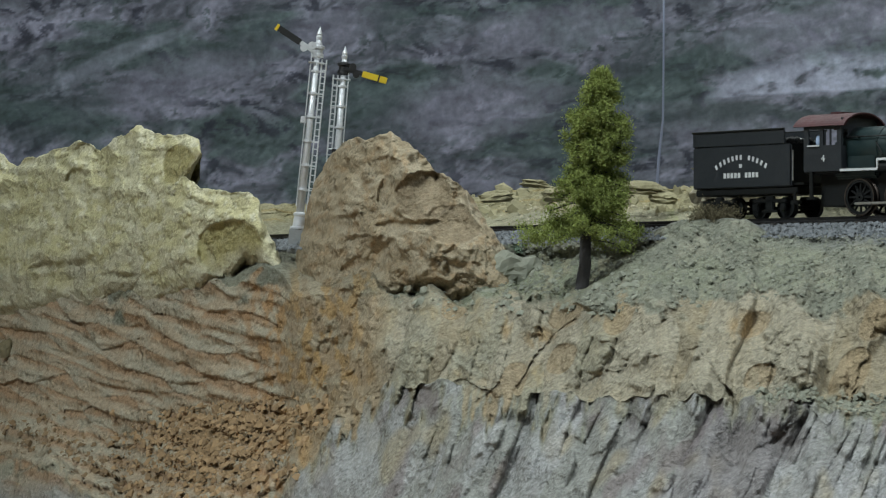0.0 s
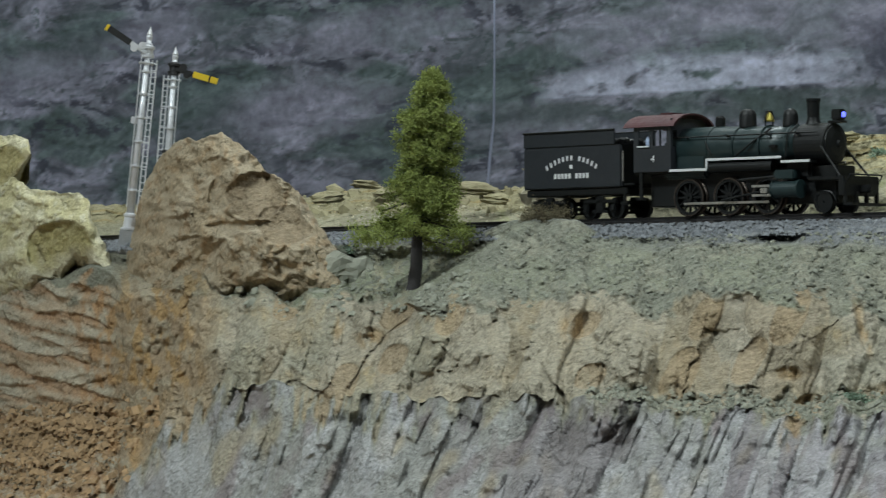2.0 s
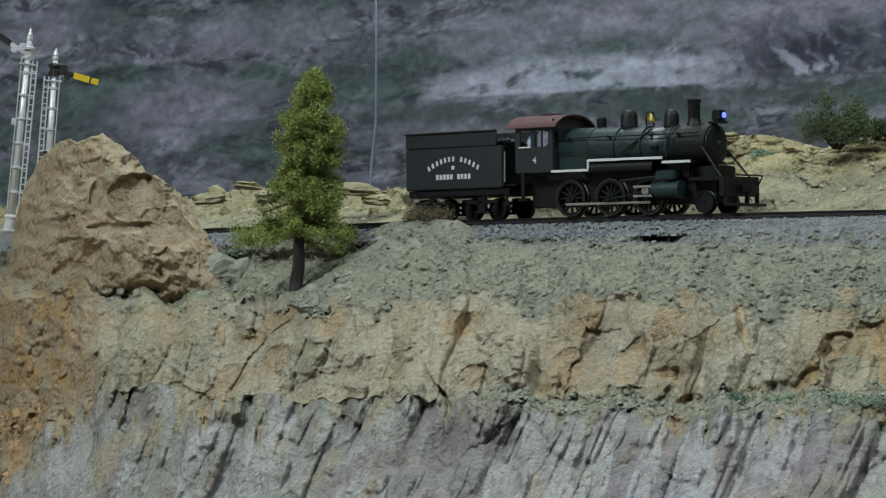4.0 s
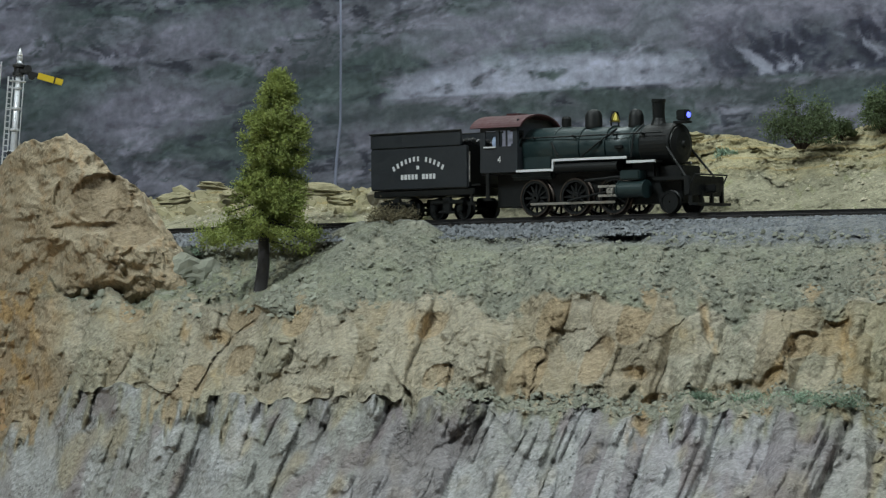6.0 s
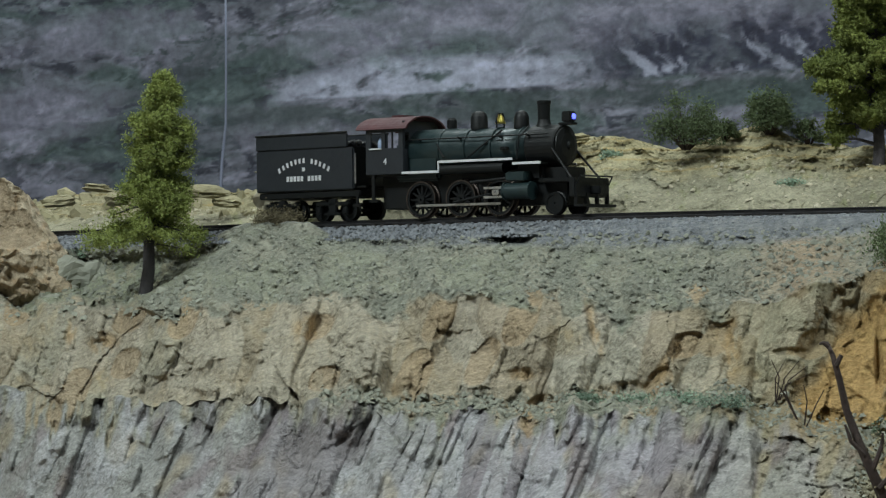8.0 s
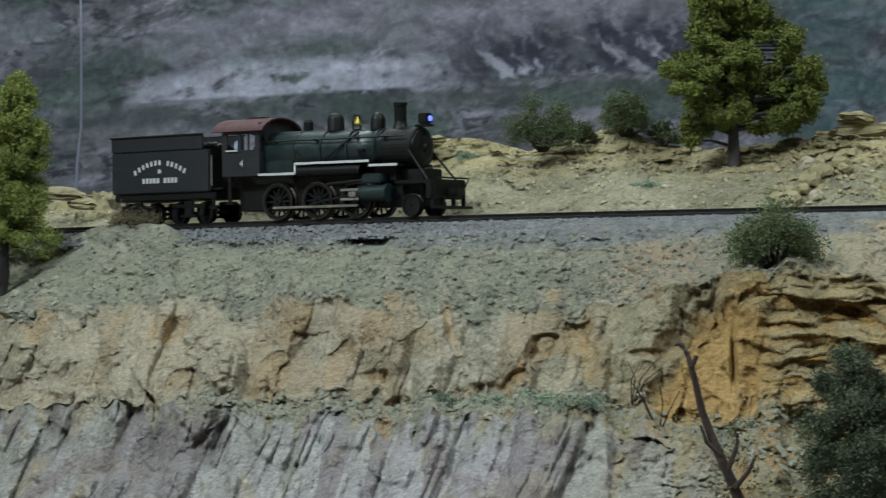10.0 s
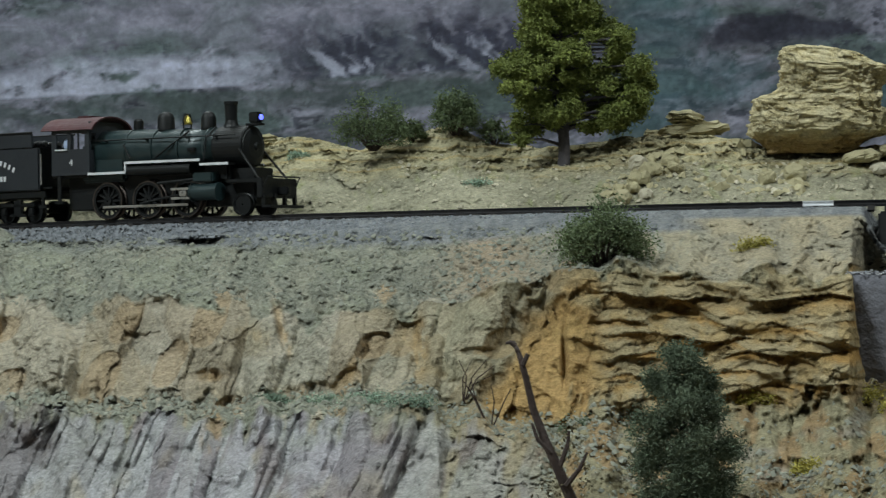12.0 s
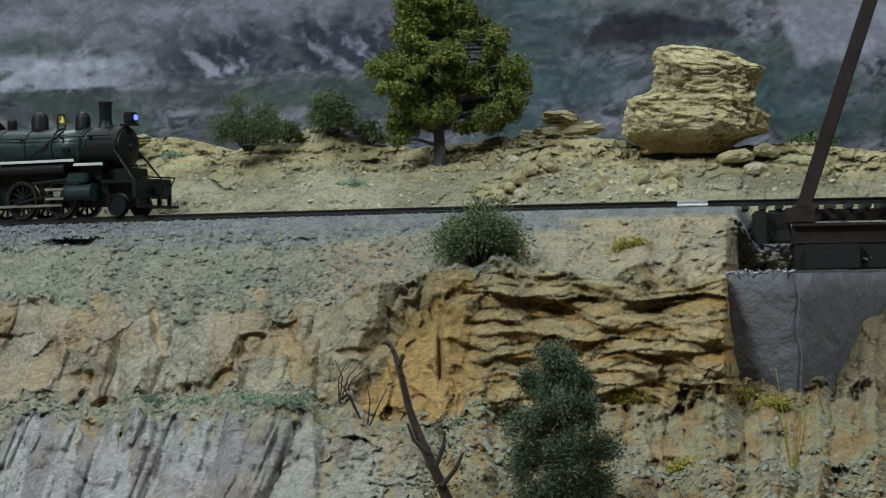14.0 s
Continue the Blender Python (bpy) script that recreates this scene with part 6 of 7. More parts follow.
        part("side_rod", box(bmesh.new(), -0.0905, -0.0440, min(sy * 0.0113, sy * 0.0120), max(sy * 0.0113, sy * 0.0120), 0.0049, 0.0060, 0.0003), M_STEEL, lo, "polished steel side rod")
        part("main_rod", tube(bmesh.new(), (-0.0690, sy * 0.0130, 0.0064), (-0.0450, sy * 0.0136, 0.0102), 0.0005, None, 8), M_ENGINE, lo)
        for x in (-0.089, -0.067, -0.046):
            wheel(lo, x, sy * 0.0088, 0.0082, 0.0024)
        wheel(lo, -0.0170, sy * 0.0088, 0.0048, 0.0020, "pilot_wheel", 9, False)
        part("valve_gear", tube(bmesh.new(), (-0.0600, sy * 0.0120, 0.0150), (-0.0400, sy * 0.0125, 0.0162), 0.0007, None, 8), M_ENGINE, lo)
        part("step", box(bmesh.new(), -0.116, -0.111, min(sy * 0.0105, sy * 0.0135), max(sy * 0.0105, sy * 0.0135), 0.0075, 0.0087, 0.0002), M_ENGINE, lo)
        part("step_hanger", box(bmesh.new(), -0.1145, -0.1125, min(sy * 0.0122, sy * 0.0132), max(sy * 0.0122, sy * 0.0132), 0.0087, 0.0200, 0.0002), M_ENGINE, lo)
    for x in (-0.089, -0.067, -0.046, -0.017):
        part("axle", tube(bmesh.new(), (x, -0.0085, 0.0082 if x < -0.03 else 0.0048), (x, 0.0085, 0.0082 if x < -0.03 else 0.0048), 0.0015, None, 12), M_ENGINE, lo)
    part("saddle", box(bmesh.new(), -0.0370, -0.0240, -0.0095, 0.0095, 0.0150, 0.0235, 0.001), M_ENGINE, lo)
    part("pilot_deck", box(bmesh.new(), -0.0240, -0.0050, -0.0120, 0.0120, 0.0138, 0.0156, 0.0004), M_ENGINE, lo)
    part("pilot_beam", box(bmesh.new(), -0.0072, -0.0040, -0.0130, 0.0130, 0.0072, 0.0157, 0.0004), M_ENGINE, lo)
    part("coupler", box(bmesh.new(), -0.0045, 0.0015, -0.0018, 0.0018, 0.0085, 0.0120, 0.0005), M_ENGINE, lo)
    part("footboard", box(bmesh.new(), -0.0050, 0.0, -0.0125, 0.0125, 0.0030, 0.0042, 0.0002), M_ENGINE, lo)
    for y in (-0.0115, -0.004, 0.004, 0.0115):
        part("footboard_hanger", box(bmesh.new(), -0.0052, -0.0036, y - 0.0006, y + 0.0006, 0.0042, 0.0090), M_ENGINE, lo)
    lift = bmesh.new()
    path_tube(lift, [(-0.0038, -0.0120, 0.0125), (-0.0018, -0.0120, 0.0162), (-0.0018, 0.0120, 0.0162), (-0.0038, 0.0120, 0.0125)], [0.00035] * 4, 6)
    part("cut_lever", lift, M_ENGINE, lo)
    # cab with open windows
    x0, x1, w, zb, zt = -0.1175, -0.0965, 0.0132, 0.0200, 0.0405
    for sy in (-1, 1):
        y0, y1 = sorted((sy * (w - 0.0007), sy * w))
        bm = box(bmesh.new(), x0, x1, y0, y1, zb, 0.0315)
        box(bm, x0, x1, y0, y1, 0.0385, zt)
        for a, b in ((x0, x0 + 0.0028), (-0.1086, -0.1066), (x1 - 0.0025, x1)):
            box(bm, a, b, y0, y1, 0.0315, 0.0385)
        part("cab_side", bm, M_GREYCAB, lo, "dark grey cab side with two windows")
        y2, y3 = sorted((sy * w, sy * (w + 0.0008)))
        part("arm_rest", box(bmesh.new(), -0.1150, -0.1085, y2, y3, 0.0310, 0.0316), M_WHITEEDGE, lo)
        part("window_frame", box(bmesh.new(), -0.1030, -0.1024, y0, y1, 0.0315, 0.0385), M_GREYCAB, lo)
    bm = box(bmesh.new(), x1 - 0.0007, x1, -w + 0.0007, w - 0.0007, zb, 0.0310)
    for a, b in ((-w + 0.0007, -0.0118), (-0.0085, 0.0085), (0.0118, w - 0.0007)):
        box(bm, x1 - 0.0007, x1, a, b, 0.0310, 0.0385)
    box(bm, x1 - 0.0007, x1, -w + 0.0007, w - 0.0007, 0.0385, 0.0435)
    part("cab_front", bm, M_GREYCAB, lo)
    part("cab_floor", box(bmesh.new(), x0, x1 - 0.001, -w + 0.001, w - 0.001, zb - 0.001, zb), M_ENGINE, lo)
    part("backhead", box(bmesh.new(), x1 - 0.006, x1 - 0.0010, -0.0085, 0.0085, zb, 0.0375, 0.001), M_ENGINE, lo)
    bm = bmesh.new()
    arc = [(math.radians(18 + 144 * k / 18)) for k in range(19)]
    rings = [[bm.verts.new((x, 0.0152 * math.cos(t) / math.cos(radians(18)) * rr, 0.0372 + 0.0088 * math.sin(t) * rr)) for t in arc] for x, rr in ((x0 - 0.0045, 1.0), (x1 + 0.0030, 1.0), (x1 + 0.0030, 0.93), (x0 - 0.0045, 0.93))]
    for a, b in zip(rings, rings[1:] + rings[:1]):
        for k in range(18):
            bm.faces.new((a[k], a[k + 1], b[k + 1], b[k]))
    for k in (0, 18):
        bm.faces.new([r[k] for r in rings])
    bmesh.ops.recalc_face_normals(bm, faces=bm.faces)
    part("cab_roof", bm, M_ROOF, lo, "oxide red curved cab roof", False)
    part("roof_vent", box(bmesh.new(), -0.110, -0.103, -0.004, 0.004, 0.0455, 0.0466, 0.0003), M_ROOF, lo)
    lettering("4", 0.0042, pose(-0.1065, -w - 0.0002, 0.0255, 90, 0, 0), M_WHITEEDGE, lo, "cab_number")
    bm = bmesh.new()
    bmesh.ops.create_uvsphere(bm, u_segments=14, v_segments=10, radius=0.0021, matrix=m @ Matrix.Translation((-0.1115, -0.0095, 0.0335)) @ Matrix.Diagonal((0.8, 0.8, 1.5, 1)))
    tagged(part("cab_figure", bm, M_FIGURE, None, smooth=True), "small plain pale blue figure shape in the cab window", "figure")
    return lo


def tender(m):
    """X ahead; the front of the tank at x = 0."""
    te = empty("coal_tender", m, "black model tender with white lettering behind the locomotive", "tender")
    w, long = 0.0138, 0.062
    part("tank", box(bmesh.new(), -long, 0.0, -w, w, 0.0138, 0.0330, 0.0006), M_GREYCAB, te)
    for sy in (-1, 1):
        a, b = sorted((sy * (w - 0.001), sy * w))
        part("coal_board", box(bmesh.new(), -long, -0.004, a, b, 0.0331, 0.0396, 0.0003), M_GREYCAB, te)
    part("coal_board", box(bmesh.new(), -long, -long + 0.001, -w + 0.0011, w - 0.0011, 0.0331, 0.0396, 0.0003), M_ENGINE, te)
    bm = bmesh.new()
    for sy in (-1, 1):
        tube(bm, (-long, sy * (w + 0.0001), 0.0398), (-0.004, sy * (w + 0.0001), 0.0398), 0.0005, None, 8)
    part("beading", bm, M_ENGINE, te)
    rng = random.Random(9)
    bm = bmesh.new()
    for k in range(150):
        x, y = rng.uniform(-0.045, -0.006), rng.uniform(-w + 0.003, w - 0.003)
        bmesh.ops.create_icosphere(bm, subdivisions=1, radius=rng.uniform(0.001, 0.002), matrix=Matrix.Translation((x, y, 0.0338 + 0.0015 * (1 - (y / w) ** 2))) @ pose(0, 0, 0, rng.uniform(0, 90), rng.uniform(0, 90), 0))
    part("coal", bm, M_BLACKPAINT, te, "heap of black coal")
    part("frame", box(bmesh.new(), -long + 0.001, 0.003, -w + 0.001, w - 0.001, 0.0106, 0.0136, 0.0004), M_ENGINE, te)
    part("front_platform", box(bmesh.new(), 0.0, 0.006, -w + 0.002, w - 0.002, 0.0145, 0.0155, 0.0002), M_ENGINE, te)
    for sy in (-1, 1):
        part("handrail", tube(bmesh.new(), (0.0008, sy * (w - 0.0005), 0.0165), (0.0008, sy * (w - 0.0005), 0.0300), 0.0004, None, 6), M_STEEL, te)
        part("step", box(bmesh.new(), -0.001, 0.004, min(sy * 0.0105, sy * 0.0135), max(sy * 0.0105, sy * 0.0135), 0.0060, 0.0072, 0.0002), M_ENGINE, te)
        part("step_hanger", box(bmesh.new(), 0.0008, 0.0022, min(sy * 0.0125, sy * 0.0132), max(sy * 0.0125, sy * 0.0132), 0.0072, 0.0110), M_ENGINE, te)
    for cx in (-0.0150, -0.0470):
        for sy in (-1, 1):
            bm = bmesh.new()
            a, b = sorted((sy * 0.0102, sy * 0.0122))
            box(bm, cx - 0.0105, cx + 0.0105, a, b, 0.0068, 0.0086, 0.0004)
            box(bm, cx - 0.0026, cx + 0.0026, a, b, 0.0030, 0.0100, 0.0005)
            box(bm, cx - 0.0050, cx + 0.0050, a, b, 0.0025, 0.0037, 0.0003)
            for dx in (-0.0082, 0.0082):
                box(bm, cx + dx - 0.0016, cx + dx + 0.0016, a - 0.0002, b + 0.0002, 0.0030, 0.0064, 0.0005)
            part("truck_frame", bm, M_ENGINE, te)
            for dx in (-0.0082, 0.0082):
                wheel(te, cx + dx, sy * 0.0084, 0.0048, 0.0020, "tender_wheel", 8, False)
        for dx in (-0.0082, 0.0082):
            part("axle", tube(bmesh.new(), (cx + dx, -0.0085, 0.0048), (cx + dx, 0.0085, 0.0048), 0.0008, None, 10), M_ENGINE, te)
    # the name on the side as plain white bars: an arch of bars, a short one, and a straight row
    for k in range(13):
        if k == 7:
            continue
        t = (k - 6) / 6
        bm = box(bmesh.new(), -0.0006, 0.0006, -0.0001, 0.0001, -0.0011, 0.0011)
        bar = part("lettering_bar", bm, M_WHITEEDGE, te, "white lettering reduced to a bar")
        bar.matrix_basis = pose(-0.0310 + 0.0155 * t, -w - 0.00012, 0.0278 - 0.0042 * t * t, 0, 28 * t, 0)
    part("lettering_bar", box(bmesh.new(), -0.0320, -0.0303, -w - 0.0002, -w, 0.0230, 0.0247), M_WHITEEDGE, te, "white lettering reduced to a bar")
    for k in range(10):
        if k == 5:
            continue
        x = -0.0412 + 0.00225 * k
        part("lettering_bar", box(bmesh.new(), x - 0.0007, x + 0.0008, -w - 0.0002, -w, 0.0185, 0.0208), M_WHITEEDGE, te, "white lettering reduced to a bar")
    return te


HEAD_AZ = 2.62
S_HEAD = track_length_at(HEAD_AZ)
SIZE = Matrix.Scale(0.955, 4)
locomotive(track_pose(S_HEAD - 0.059) @ pose(0.059, 0, 0) @ SIZE)
tender(track_pose(S_HEAD - 0.148) @ pose(0.0291, 0, 0) @ SIZE)


# ---- trees and plants ----
def crown_points(rng, tips, per, spread):
    c = np.repeat(np.asarray(tips), per, axis=0)
    return c + rng.normal(0, 1, c.shape) * spread


def tree_trunk(tree, points, radii, material, name="trunk"):
    return part(name, path_tube(bmesh.new(), points, radii, 10), material, tree, smooth=True)


def conifer(base, top, label, seed):
    tree = empty("conifer_tree", Matrix.Translation(base), label, "tree")
    rng = np.random.default_rng(seed)
    v = top - base
    n = 9
    pts = [v * (k / (n - 1)) + Vector((0.0006 * math.sin(k * 1.9), 0, 0)) for k in range(n)]
    tree_trunk(tree, [Vector((0, 0, -0.006))] + pts, [0.0032] + [0.0030 * (1 - 0.88 * k / (n - 1)) for k in range(n)], M_TRUNK)
    prof = [(0.22, 0.85), (0.30, 1.0), (0.36, 0.82), (0.44, 0.68), (0.56, 0.58), (0.72, 0.60), (0.80, 0.54), (0.90, 0.42), (0.955, 0.22), (0.985, 0.04)]
    wide, tips, limbs = 0.0225, [], bmesh.new()
    for k in range(210):
        h = 0.25 + 0.72 * round(17 * rng.random() ** 0.9) / 17 + rng.uniform(-0.012, 0.012)
        a = rng.uniform(0, 2 * np.pi)
        r = wide * curve(prof, h) * rng.choice([0.55, 0.8, 0.95, 1.0, 1.12])
        root = v * min(h, 0.98)
        tip = root + Vector((r * math.cos(a), r * math.sin(a), -0.20 * r + rng.uniform(-0.0012, 0.0012)))
        path_tube(limbs, [root, (root + tip) / 2 + Vector((0, 0, 0.0008)), tip], [0.0006, 0.0004, 0.0002], 5)
        for f in (0.25, 0.5, 0.7, 0.85, 0.95, 1.0):
            p = root.lerp(tip, f)
            tips.append((p.x, p.y, p.z + 0.0004))
    part("limb_whorl", limbs, M_TRUNK, tree)
    for k in range(26):  # thin straggling low twigs on one side
        a = rng.uniform(2.6, 3.9)
        tips.append((0.026 * math.cos(a) * rng.uniform(0.6, 1.1), 0.02 * math.sin(a), v.z * rng.uniform(0.22, 0.30)))
    c = crown_points(rng, tips, 62, 0.0015)
    foliage("crown", c, rng.uniform(0.0006, 0.0015, len(c)), M_CONIFER, seed + 1, tree)
    return tree


def broad_tree(base, tall, label, seed, material, bark, clumps, leaves, leaf, trunk_r, first_limb=0.14, name="pine_tree", flat=0.75):
    """clumps: (sideways, towards the back, height, radius), in metres from the foot."""
    tree = empty(name, Matrix.Translation(base), label, "tree")
    rng = np.random.default_rng(seed)
    n = 8
    pts = [Vector((0.0010 * math.sin(k * 1.3), 0, tall * k / (n - 1))) for k in range(n)]
    tree_trunk(tree, [Vector((0, 0, -0.006))] + pts, [trunk_r * 1.25] + [trunk_r * (1 - 0.85 * k / (n - 1)) for k in range(n)], bark)
    limbs, cents = bmesh.new(), []
    for x, y, z, r in clumps:
        h = max(first_limb * tall, min(z - abs(x) * 0.12, tall * 0.97))
        root = Vector((0, 0, h))
        tip = Vector((x, y, z))
        mid = root.lerp(tip, 0.5) + Vector((0, 0, 0.0015))
        path_tube(limbs, [root, mid, tip], [trunk_r * 0.28, trunk_r * 0.2, trunk_r * 0.1], 6)
        subs = rng.normal(0, 1, (12, 3))
        subs = subs / np.linalg.norm(subs, axis=1)[:, None] * r * rng.uniform(0.35, 1.0, (12, 1)) * np.array((1, 1, flat))
        subs = subs + np.array((x, y, z))
        for q in subs:
            path_tube(limbs, [tip, Vector(q)], [trunk_r * 0.1, trunk_r * 0.05], 4)
        cents.append(crown_points(rng, subs, max(1, int(leaves * r * r / 12)), r * 0.245))
    part("limb_fork", limbs, bark, tree)
    c = np.concatenate(cents)
    foliage("crown", c, rng.uniform(0.6, 1.25, len(c)) * leaf, material, seed + 1, tree)
    return tree


def shrub(name, az, rise, reach, wide, high, label, seed, material, count, leaf, category="bush", group="", deep=0.7, base=None):
    """A bush: several stems and a cloud of small leaves, thinner at its edge."""
    foot = base or at(az, rise, reach)
    bush = empty(name, Matrix.Translation(foot), label, category, group)
    rng = np.random.default_rng(seed)
    stems, tips = bmesh.new(), []
    for k in range(34):
        a, f = rng.uniform(0, 2 * np.pi), rng.random() ** 0.5
        h = high * rng.uniform(0.25, 0.95) * (1 - 0.45 * f * f)
        tip = Vector((wide / 2 * f * math.cos(a), deep * wide / 2 * f * math.sin(a), h))
        path_tube(stems, [Vector((tip.x * 0.12, tip.y * 0.12, -0.002)), Vector((tip.x * 0.5, tip.y * 0.5, h * 0.6)), tip], [high * 0.016, high * 0.011, high * 0.005], 5)
        tips.append(tuple(tip))
    part("stem", stems, M_TWIG, bush)
    c = crown_points(rng, tips, max(3, count // 34), 0.11 * (wide + high) / 2)
    c[:, 2] = np.where(c[:, 2] < 0, -c[:, 2] * 0.5, c[:, 2])
    foliage("leaf_crown", c, rng.uniform(0.6, 1.3, len(c)) * leaf, material, seed + 1, bush)
    return bush


tree_foot = at(-5.69, 0.07, 1.375)
conifer(tree_foot, at(-5.31, 4.09, 1.385), "yellow-green model conifer with a dark trunk before the track", 101)

def pine_clumps(seed, count, side):
    """Uneven pads of foliage between the left and right edge of the crown at each height."""
    rng = np.random.default_rng(seed)
    edges = np.array([(0.55, -0.95, -0.30), (0.80, -0.90, 0.95), (1.28, -0.90, 1.45), (1.70, -1.30, 1.75), (2.10, -1.25, 1.55), (2.50, -0.85, 1.30), (2.80, -0.75, 1.15), (3.13, -0.65, 0.80), (3.55, -0.40, 0.55), (3.95, -0.10, 0.20)])
    out = []
    for k in range(count):
        h = 0.98 + 2.95 * (k + rng.random()) / count
        a, b = np.interp(h, edges[:, 0], edges[:, 1]) + 0.16, np.interp(h, edges[:, 0], edges[:, 2]) - 0.16
        f = rng.random()
        f = f * f * (3 - 2 * f) if k % 2 else f
        out.append(((a + (b - a) * f) * side, rng.uniform(-0.32, 0.32) * (b - a) * side, h * side, rng.uniform(0.0036, 0.0068)))
    return out + [(0.35 * side, -0.006, 2.2 * side, 0.0062), (0.5 * side, -0.005, 1.9 * side, 0.0062), (-0.75 * side, -0.002, 0.72 * side, 0.0045), (-0.55 * side, 0.003, 0.92 * side, 0.0050), (-0.85 * side, 0.0, 1.0 * side, 0.0045), (0.5 * side, -0.002, 0.95 * side, 0.0045)]


TREE_FOOT = at(7.58, 2.05, 1.318)
broad_tree(TREE_FOOT, 0.088, "tall olive-green model pine with loose leafy clumps on the hillside", 111, M_LEAF, M_TRUNK2,
           pine_clumps(5, 150, 0.0231), 0.34e8, 0.0016, 0.0029, 0.14, "pine_tree", 0.5)

FRONT_FOOT = at(9.70, -4.75, 0.96)
D = 0.0168
broad_tree(FRONT_FOOT, 0.060, "dark blue-green model tree rising in front of the cliff", 121, M_FRONT, M_TRUNK,
           [(-0.1 * D, 0, 3.55 * D, 0.0055), (0.1 * D, -0.002, 3.3 * D, 0.0065), (-0.45 * D, 0, 3.1 * D, 0.006), (0.3 * D, 0.002, 3.0 * D, 0.006), (0.0, -0.003, 2.7 * D, 0.0085), (-0.5 * D, 0, 2.3 * D, 0.0075), (0.42 * D, 0, 2.5 * D, 0.008), (0.1 * D, -0.005, 2.0 * D, 0.009),
            (0.5 * D, 0, 1.9 * D, 0.008), (-0.5 * D, 0, 1.6 * D, 0.008), (0.1 * D, -0.005, 1.3 * D, 0.010), (0.5 * D, 0.002, 1.2 * D, 0.009), (-0.5 * D, 0, 0.9 * D, 0.009), (0.2 * D, -0.004, 0.6 * D, 0.010), (0.6 * D, 0, 0.5 * D, 0.009)],
           0.85e8, 0.00090, 0.0022, 0.1, "juniper_tree")

shrub("bush", 8.28, 0.44, 1.125, 0.031, 0.0232, "round grey-green bush beside the ballast", 131, M_BUSH, 12000, 0.00105)
shrub("bush", 4.15, 2.72, 1.345, 0.028, 0.021, "dark green bush on the hilltop", 133, M_BUSH, 7500, 0.0011, "bush", "hilltop bushes")
shrub("bush", 5.65, 2.95, 1.345, 0.018, 0.018, "dark green bush on the hilltop", 135, M_BUSH, 6500, 0.0011, "bush", "hilltop bushes")
shrub("bush", 4.85, 2.85, 1.35, 0.010, 0.008, "small dark green bush on the hilltop", 137, M_BUSH, 1300, 0.0014, "bush", "hilltop bushes")
shrub("bush", 6.35, 2.75, 1.345, 0.012, 0.010, "small dark green bush on the hilltop", 139, M_BUSH, 1000, 0.0014, "bush", "hilltop bushes")
shrub("bush", 14.35, 2.5, 1.325, 0.020, 0.0065, "low dark green bush on the far bank", 141, M_BUSH, 1300, 0.0013, "bush", "hilltop bushes")
shrub("scrub", -3.25, 1.33, float(track_reach(-3.25)) - 0.030, 0.022, 0.0075, "dry brown crumbly scrub on the bank before the rails", 143, M_DRYBUSH, 2400, 0.0010)
shrub("scrub", 7.75, -2.55, 1.06, 0.012, 0.005, "dark low scrub at the foot of the cliff", 145, M_FRONT, 700, 0.0011)
for k, (az, up, w, h) in enumerate([(3.1, -1.9, 0.017, 0.004), (4.0, -1.93, 0.020, 0.005), (4.75, -1.93, 0.018, 0.004), (2.2, -1.85, 0.014, 0.003), (-1.05, 2.35, 0.017, 0.005), (1.6, 2.6, 0.012, 0.005), (2.75, 2.55, 0.011, 0.004), (6.0, 2.0, 0.012, 0.003), (-8.0, 0.35, 0.016, 0.004), (-6.9, 0.85, 0.016, 0.004)]):
    shrub("sage_clump", az, up, 0, w, h, "low grey-green sage clump growing on the ground", 150 + k, M_SAGE, 900, 0.0009, "plant", "sage clumps", 0.5, ground_at(az, up) - Vector((0, 0, h * 0.45)))
for k, (az, up, w, h) in enumerate([(11.05, 0.78, 0.014, 0.005), (12.95, -2.05, 0.016, 0.009), (13.6, -2.15, 0.014, 0.007), (11.95, -3.3, 0.012, 0.006), (12.4, 2.55, 0.012, 0.006), (10.95, -2.0, 0.014, 0.004)]):
    shrub("grass_tuft", az, up, 0, w, h, "bright yellow dry grass tuft", 170 + k, M_STRAW, 900, 0.0010, "grass", "grass tufts", 0.4, ground_at(az, up) - Vector((0, 0, h * 0.3)))


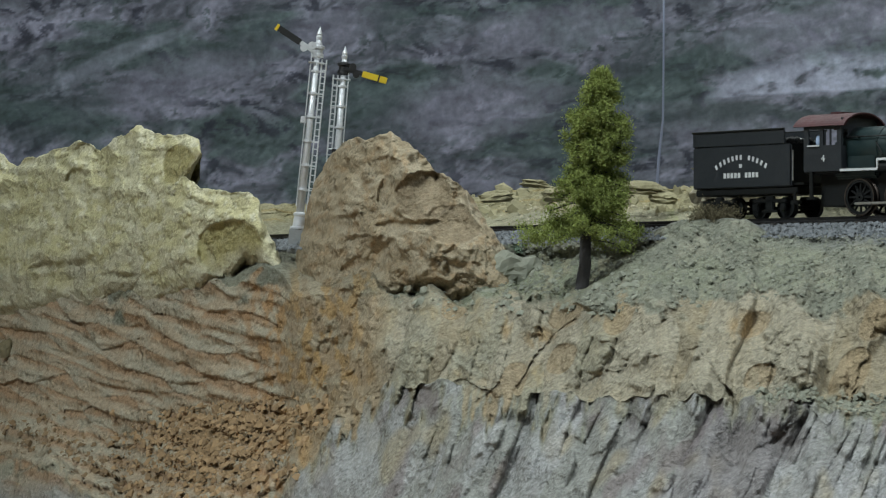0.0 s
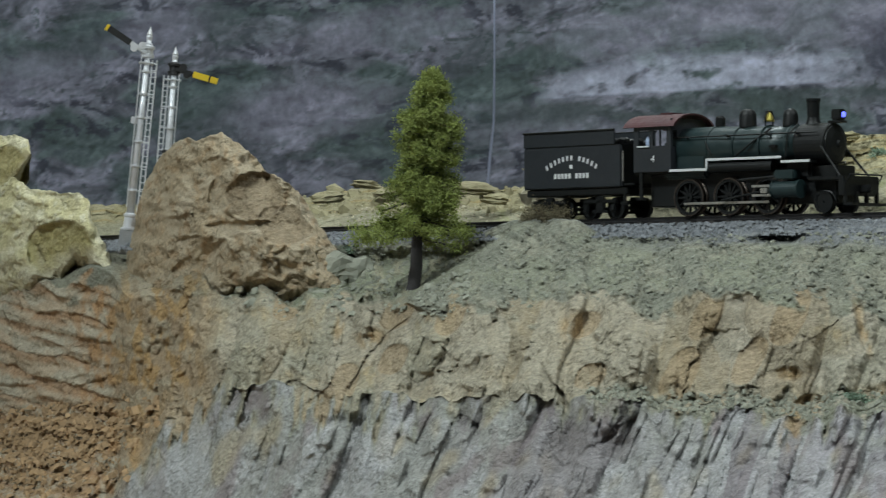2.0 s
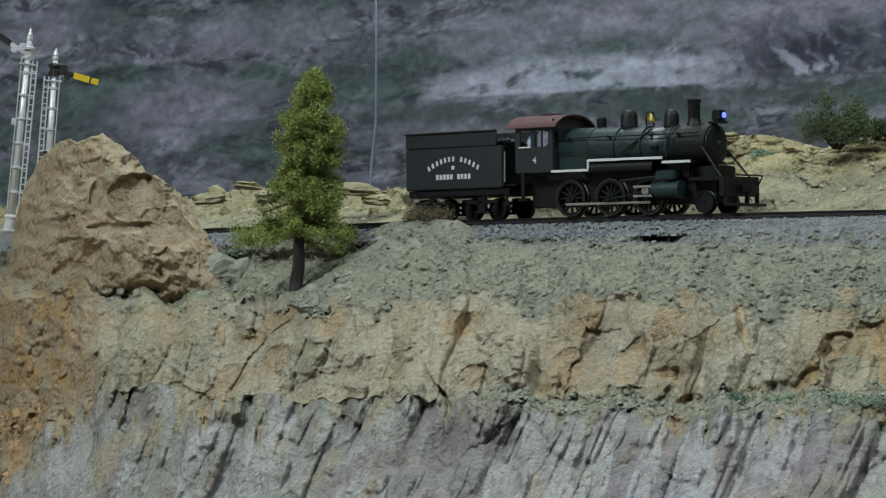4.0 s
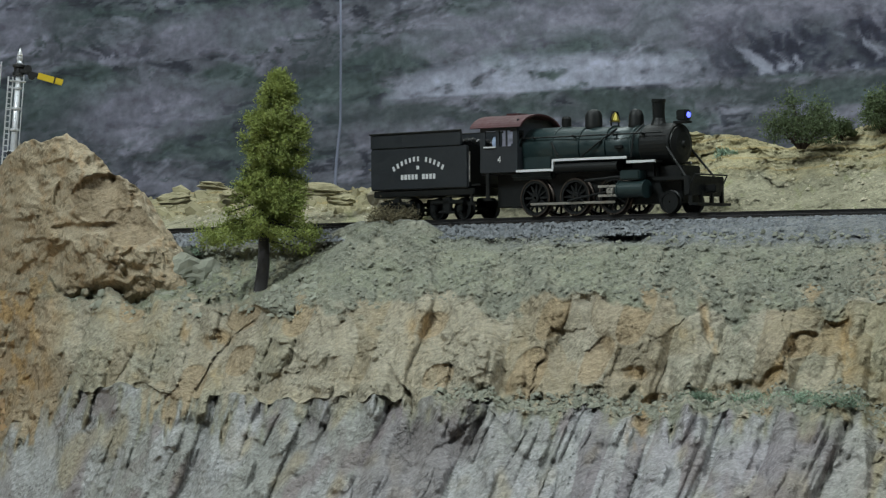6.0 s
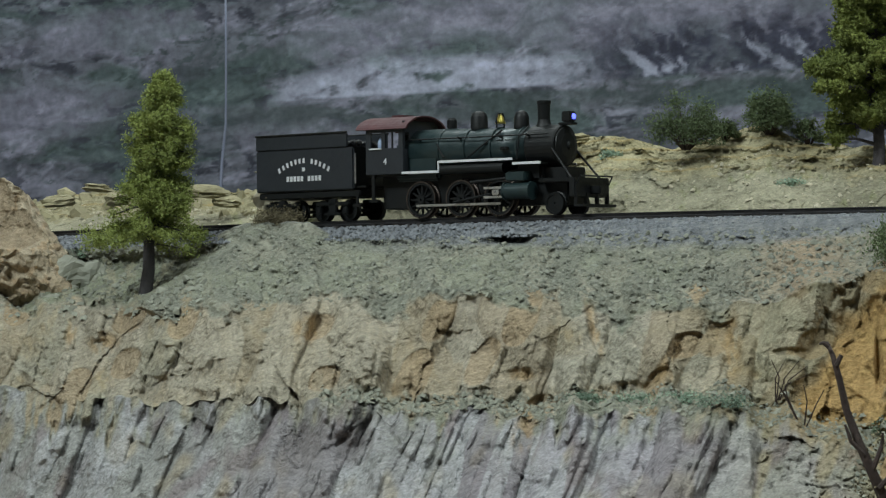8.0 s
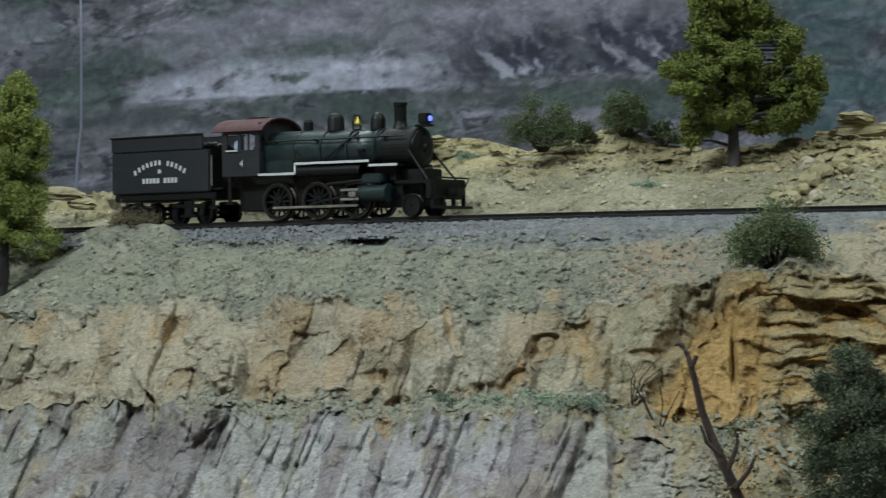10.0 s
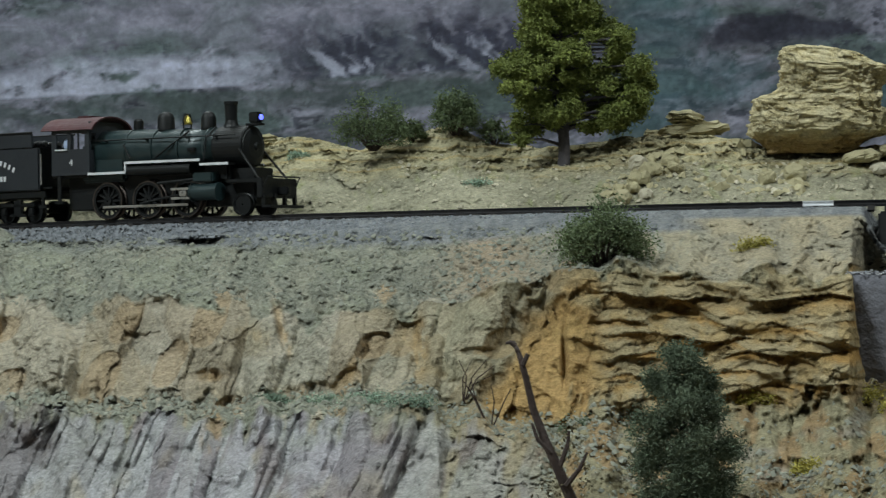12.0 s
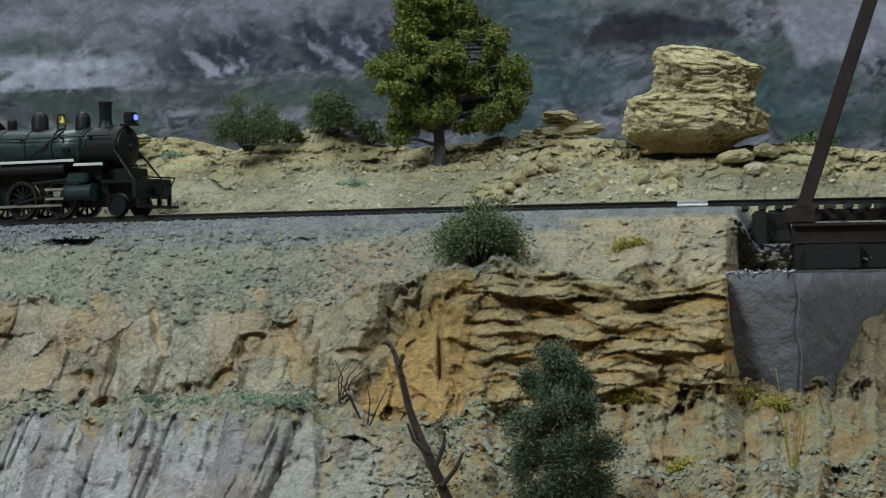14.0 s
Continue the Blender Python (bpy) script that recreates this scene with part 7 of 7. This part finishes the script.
def dead_twig():
    twig = empty("dead_tree", Matrix.Translation(at(7.9, -4.6, 0.975)), "bare dead brown sapling standing before the cliff", "tree")
    o = at(7.9, -4.6, 0.975)
    line = [(7.9, -4.6), (7.65, -3.75), (7.42, -3.2), (7.2, -2.7), (6.98, -2.1), (6.85, -1.5), (6.74, -1.1), (6.64, -0.87)]
    pts = [at(a, e, 0.975 + 0.002 * math.sin(k * 2)) - o for k, (a, e) in enumerate(line)]
    part("stem", path_tube(bmesh.new(), pts, [0.0020, 0.0018, 0.0016, 0.0014, 0.0012, 0.0010, 0.0008, 0.0005], 8), M_TWIG, twig, smooth=True)
    for br in ([(6.68, -0.95), (6.58, -0.88), (6.5, -0.9)], [(7.42, -3.2), (7.6, -2.75), (7.62, -2.5)], [(7.3, -2.9), (7.05, -2.65), (6.95, -2.35)], [(7.55, -3.5), (7.8, -3.2), (7.95, -2.9)], [(6.8, -1.3), (6.9, -1.1)]):
        part("branch", path_tube(bmesh.new(), [at(a, e, 0.973) - o for a, e in br], [0.0009, 0.0007, 0.0004][:len(br)], 6), M_TWIG, twig)
    rng = np.random.default_rng(191)
    tips = [tuple(at(a, e, 0.975) - o) for a, e in ((7.6, -2.75), (7.85, -3.0), (7.45, -3.4), (7.7, -2.5), (7.25, -3.6), (7.9, -3.5))]
    c = crown_points(rng, tips, 40, 0.0022)
    foliage("leaves", c, rng.uniform(0.0008, 0.0016, len(c)), M_DRYBUSH, 192, twig)
    for az, up, seed in ((6.2, -2.35, 1), (5.7, -1.9, 2), (13.9, -3.3, 3)):
        foot = ground_at(az, up)
        small = empty("dry_stalk", Matrix.Translation(foot), "thin dry branching stalk", "plant", "dry stalks")
        rs = random.Random(seed)
        for k in range(5):
            tip = Vector((rs.uniform(-0.012, 0.012), rs.uniform(-0.006, 0.0), rs.uniform(0.008, 0.016) * (2.0 if seed == 3 else 1)))
            part("stalk", path_tube(bmesh.new(), [Vector((0, 0, -0.003)), tip * 0.5 + Vector((rs.uniform(-0.002, 0.002), 0, 0.001)), tip], [0.0003, 0.00022, 0.00012], 5), M_TWIG if seed < 3 else M_STRAW, small)


dead_twig()


# ---- the thin cable hanging down the backdrop ----
def cable():
    p = at(-4.19, 5.8, 2.40)
    foot = at(-4.22, 1.9, 2.40)
    ob = part("hanging_cable", path_tube(bmesh.new(), [p, at(-4.19, 4.5, 2.40), at(-4.205, 3.2, 2.40), at(-4.28, 2.5, 2.40), at(-4.34, 1.6, 2.40), at(-4.36, -1.0, 2.40)], [0.0008, 0.0008, 0.0009, 0.0012, 0.0014, 0.0014], 8), M_CABLE, smooth=True)
    tagged(ob, "thin grey-blue cable hanging in front of the backdrop", "cable")


cable()
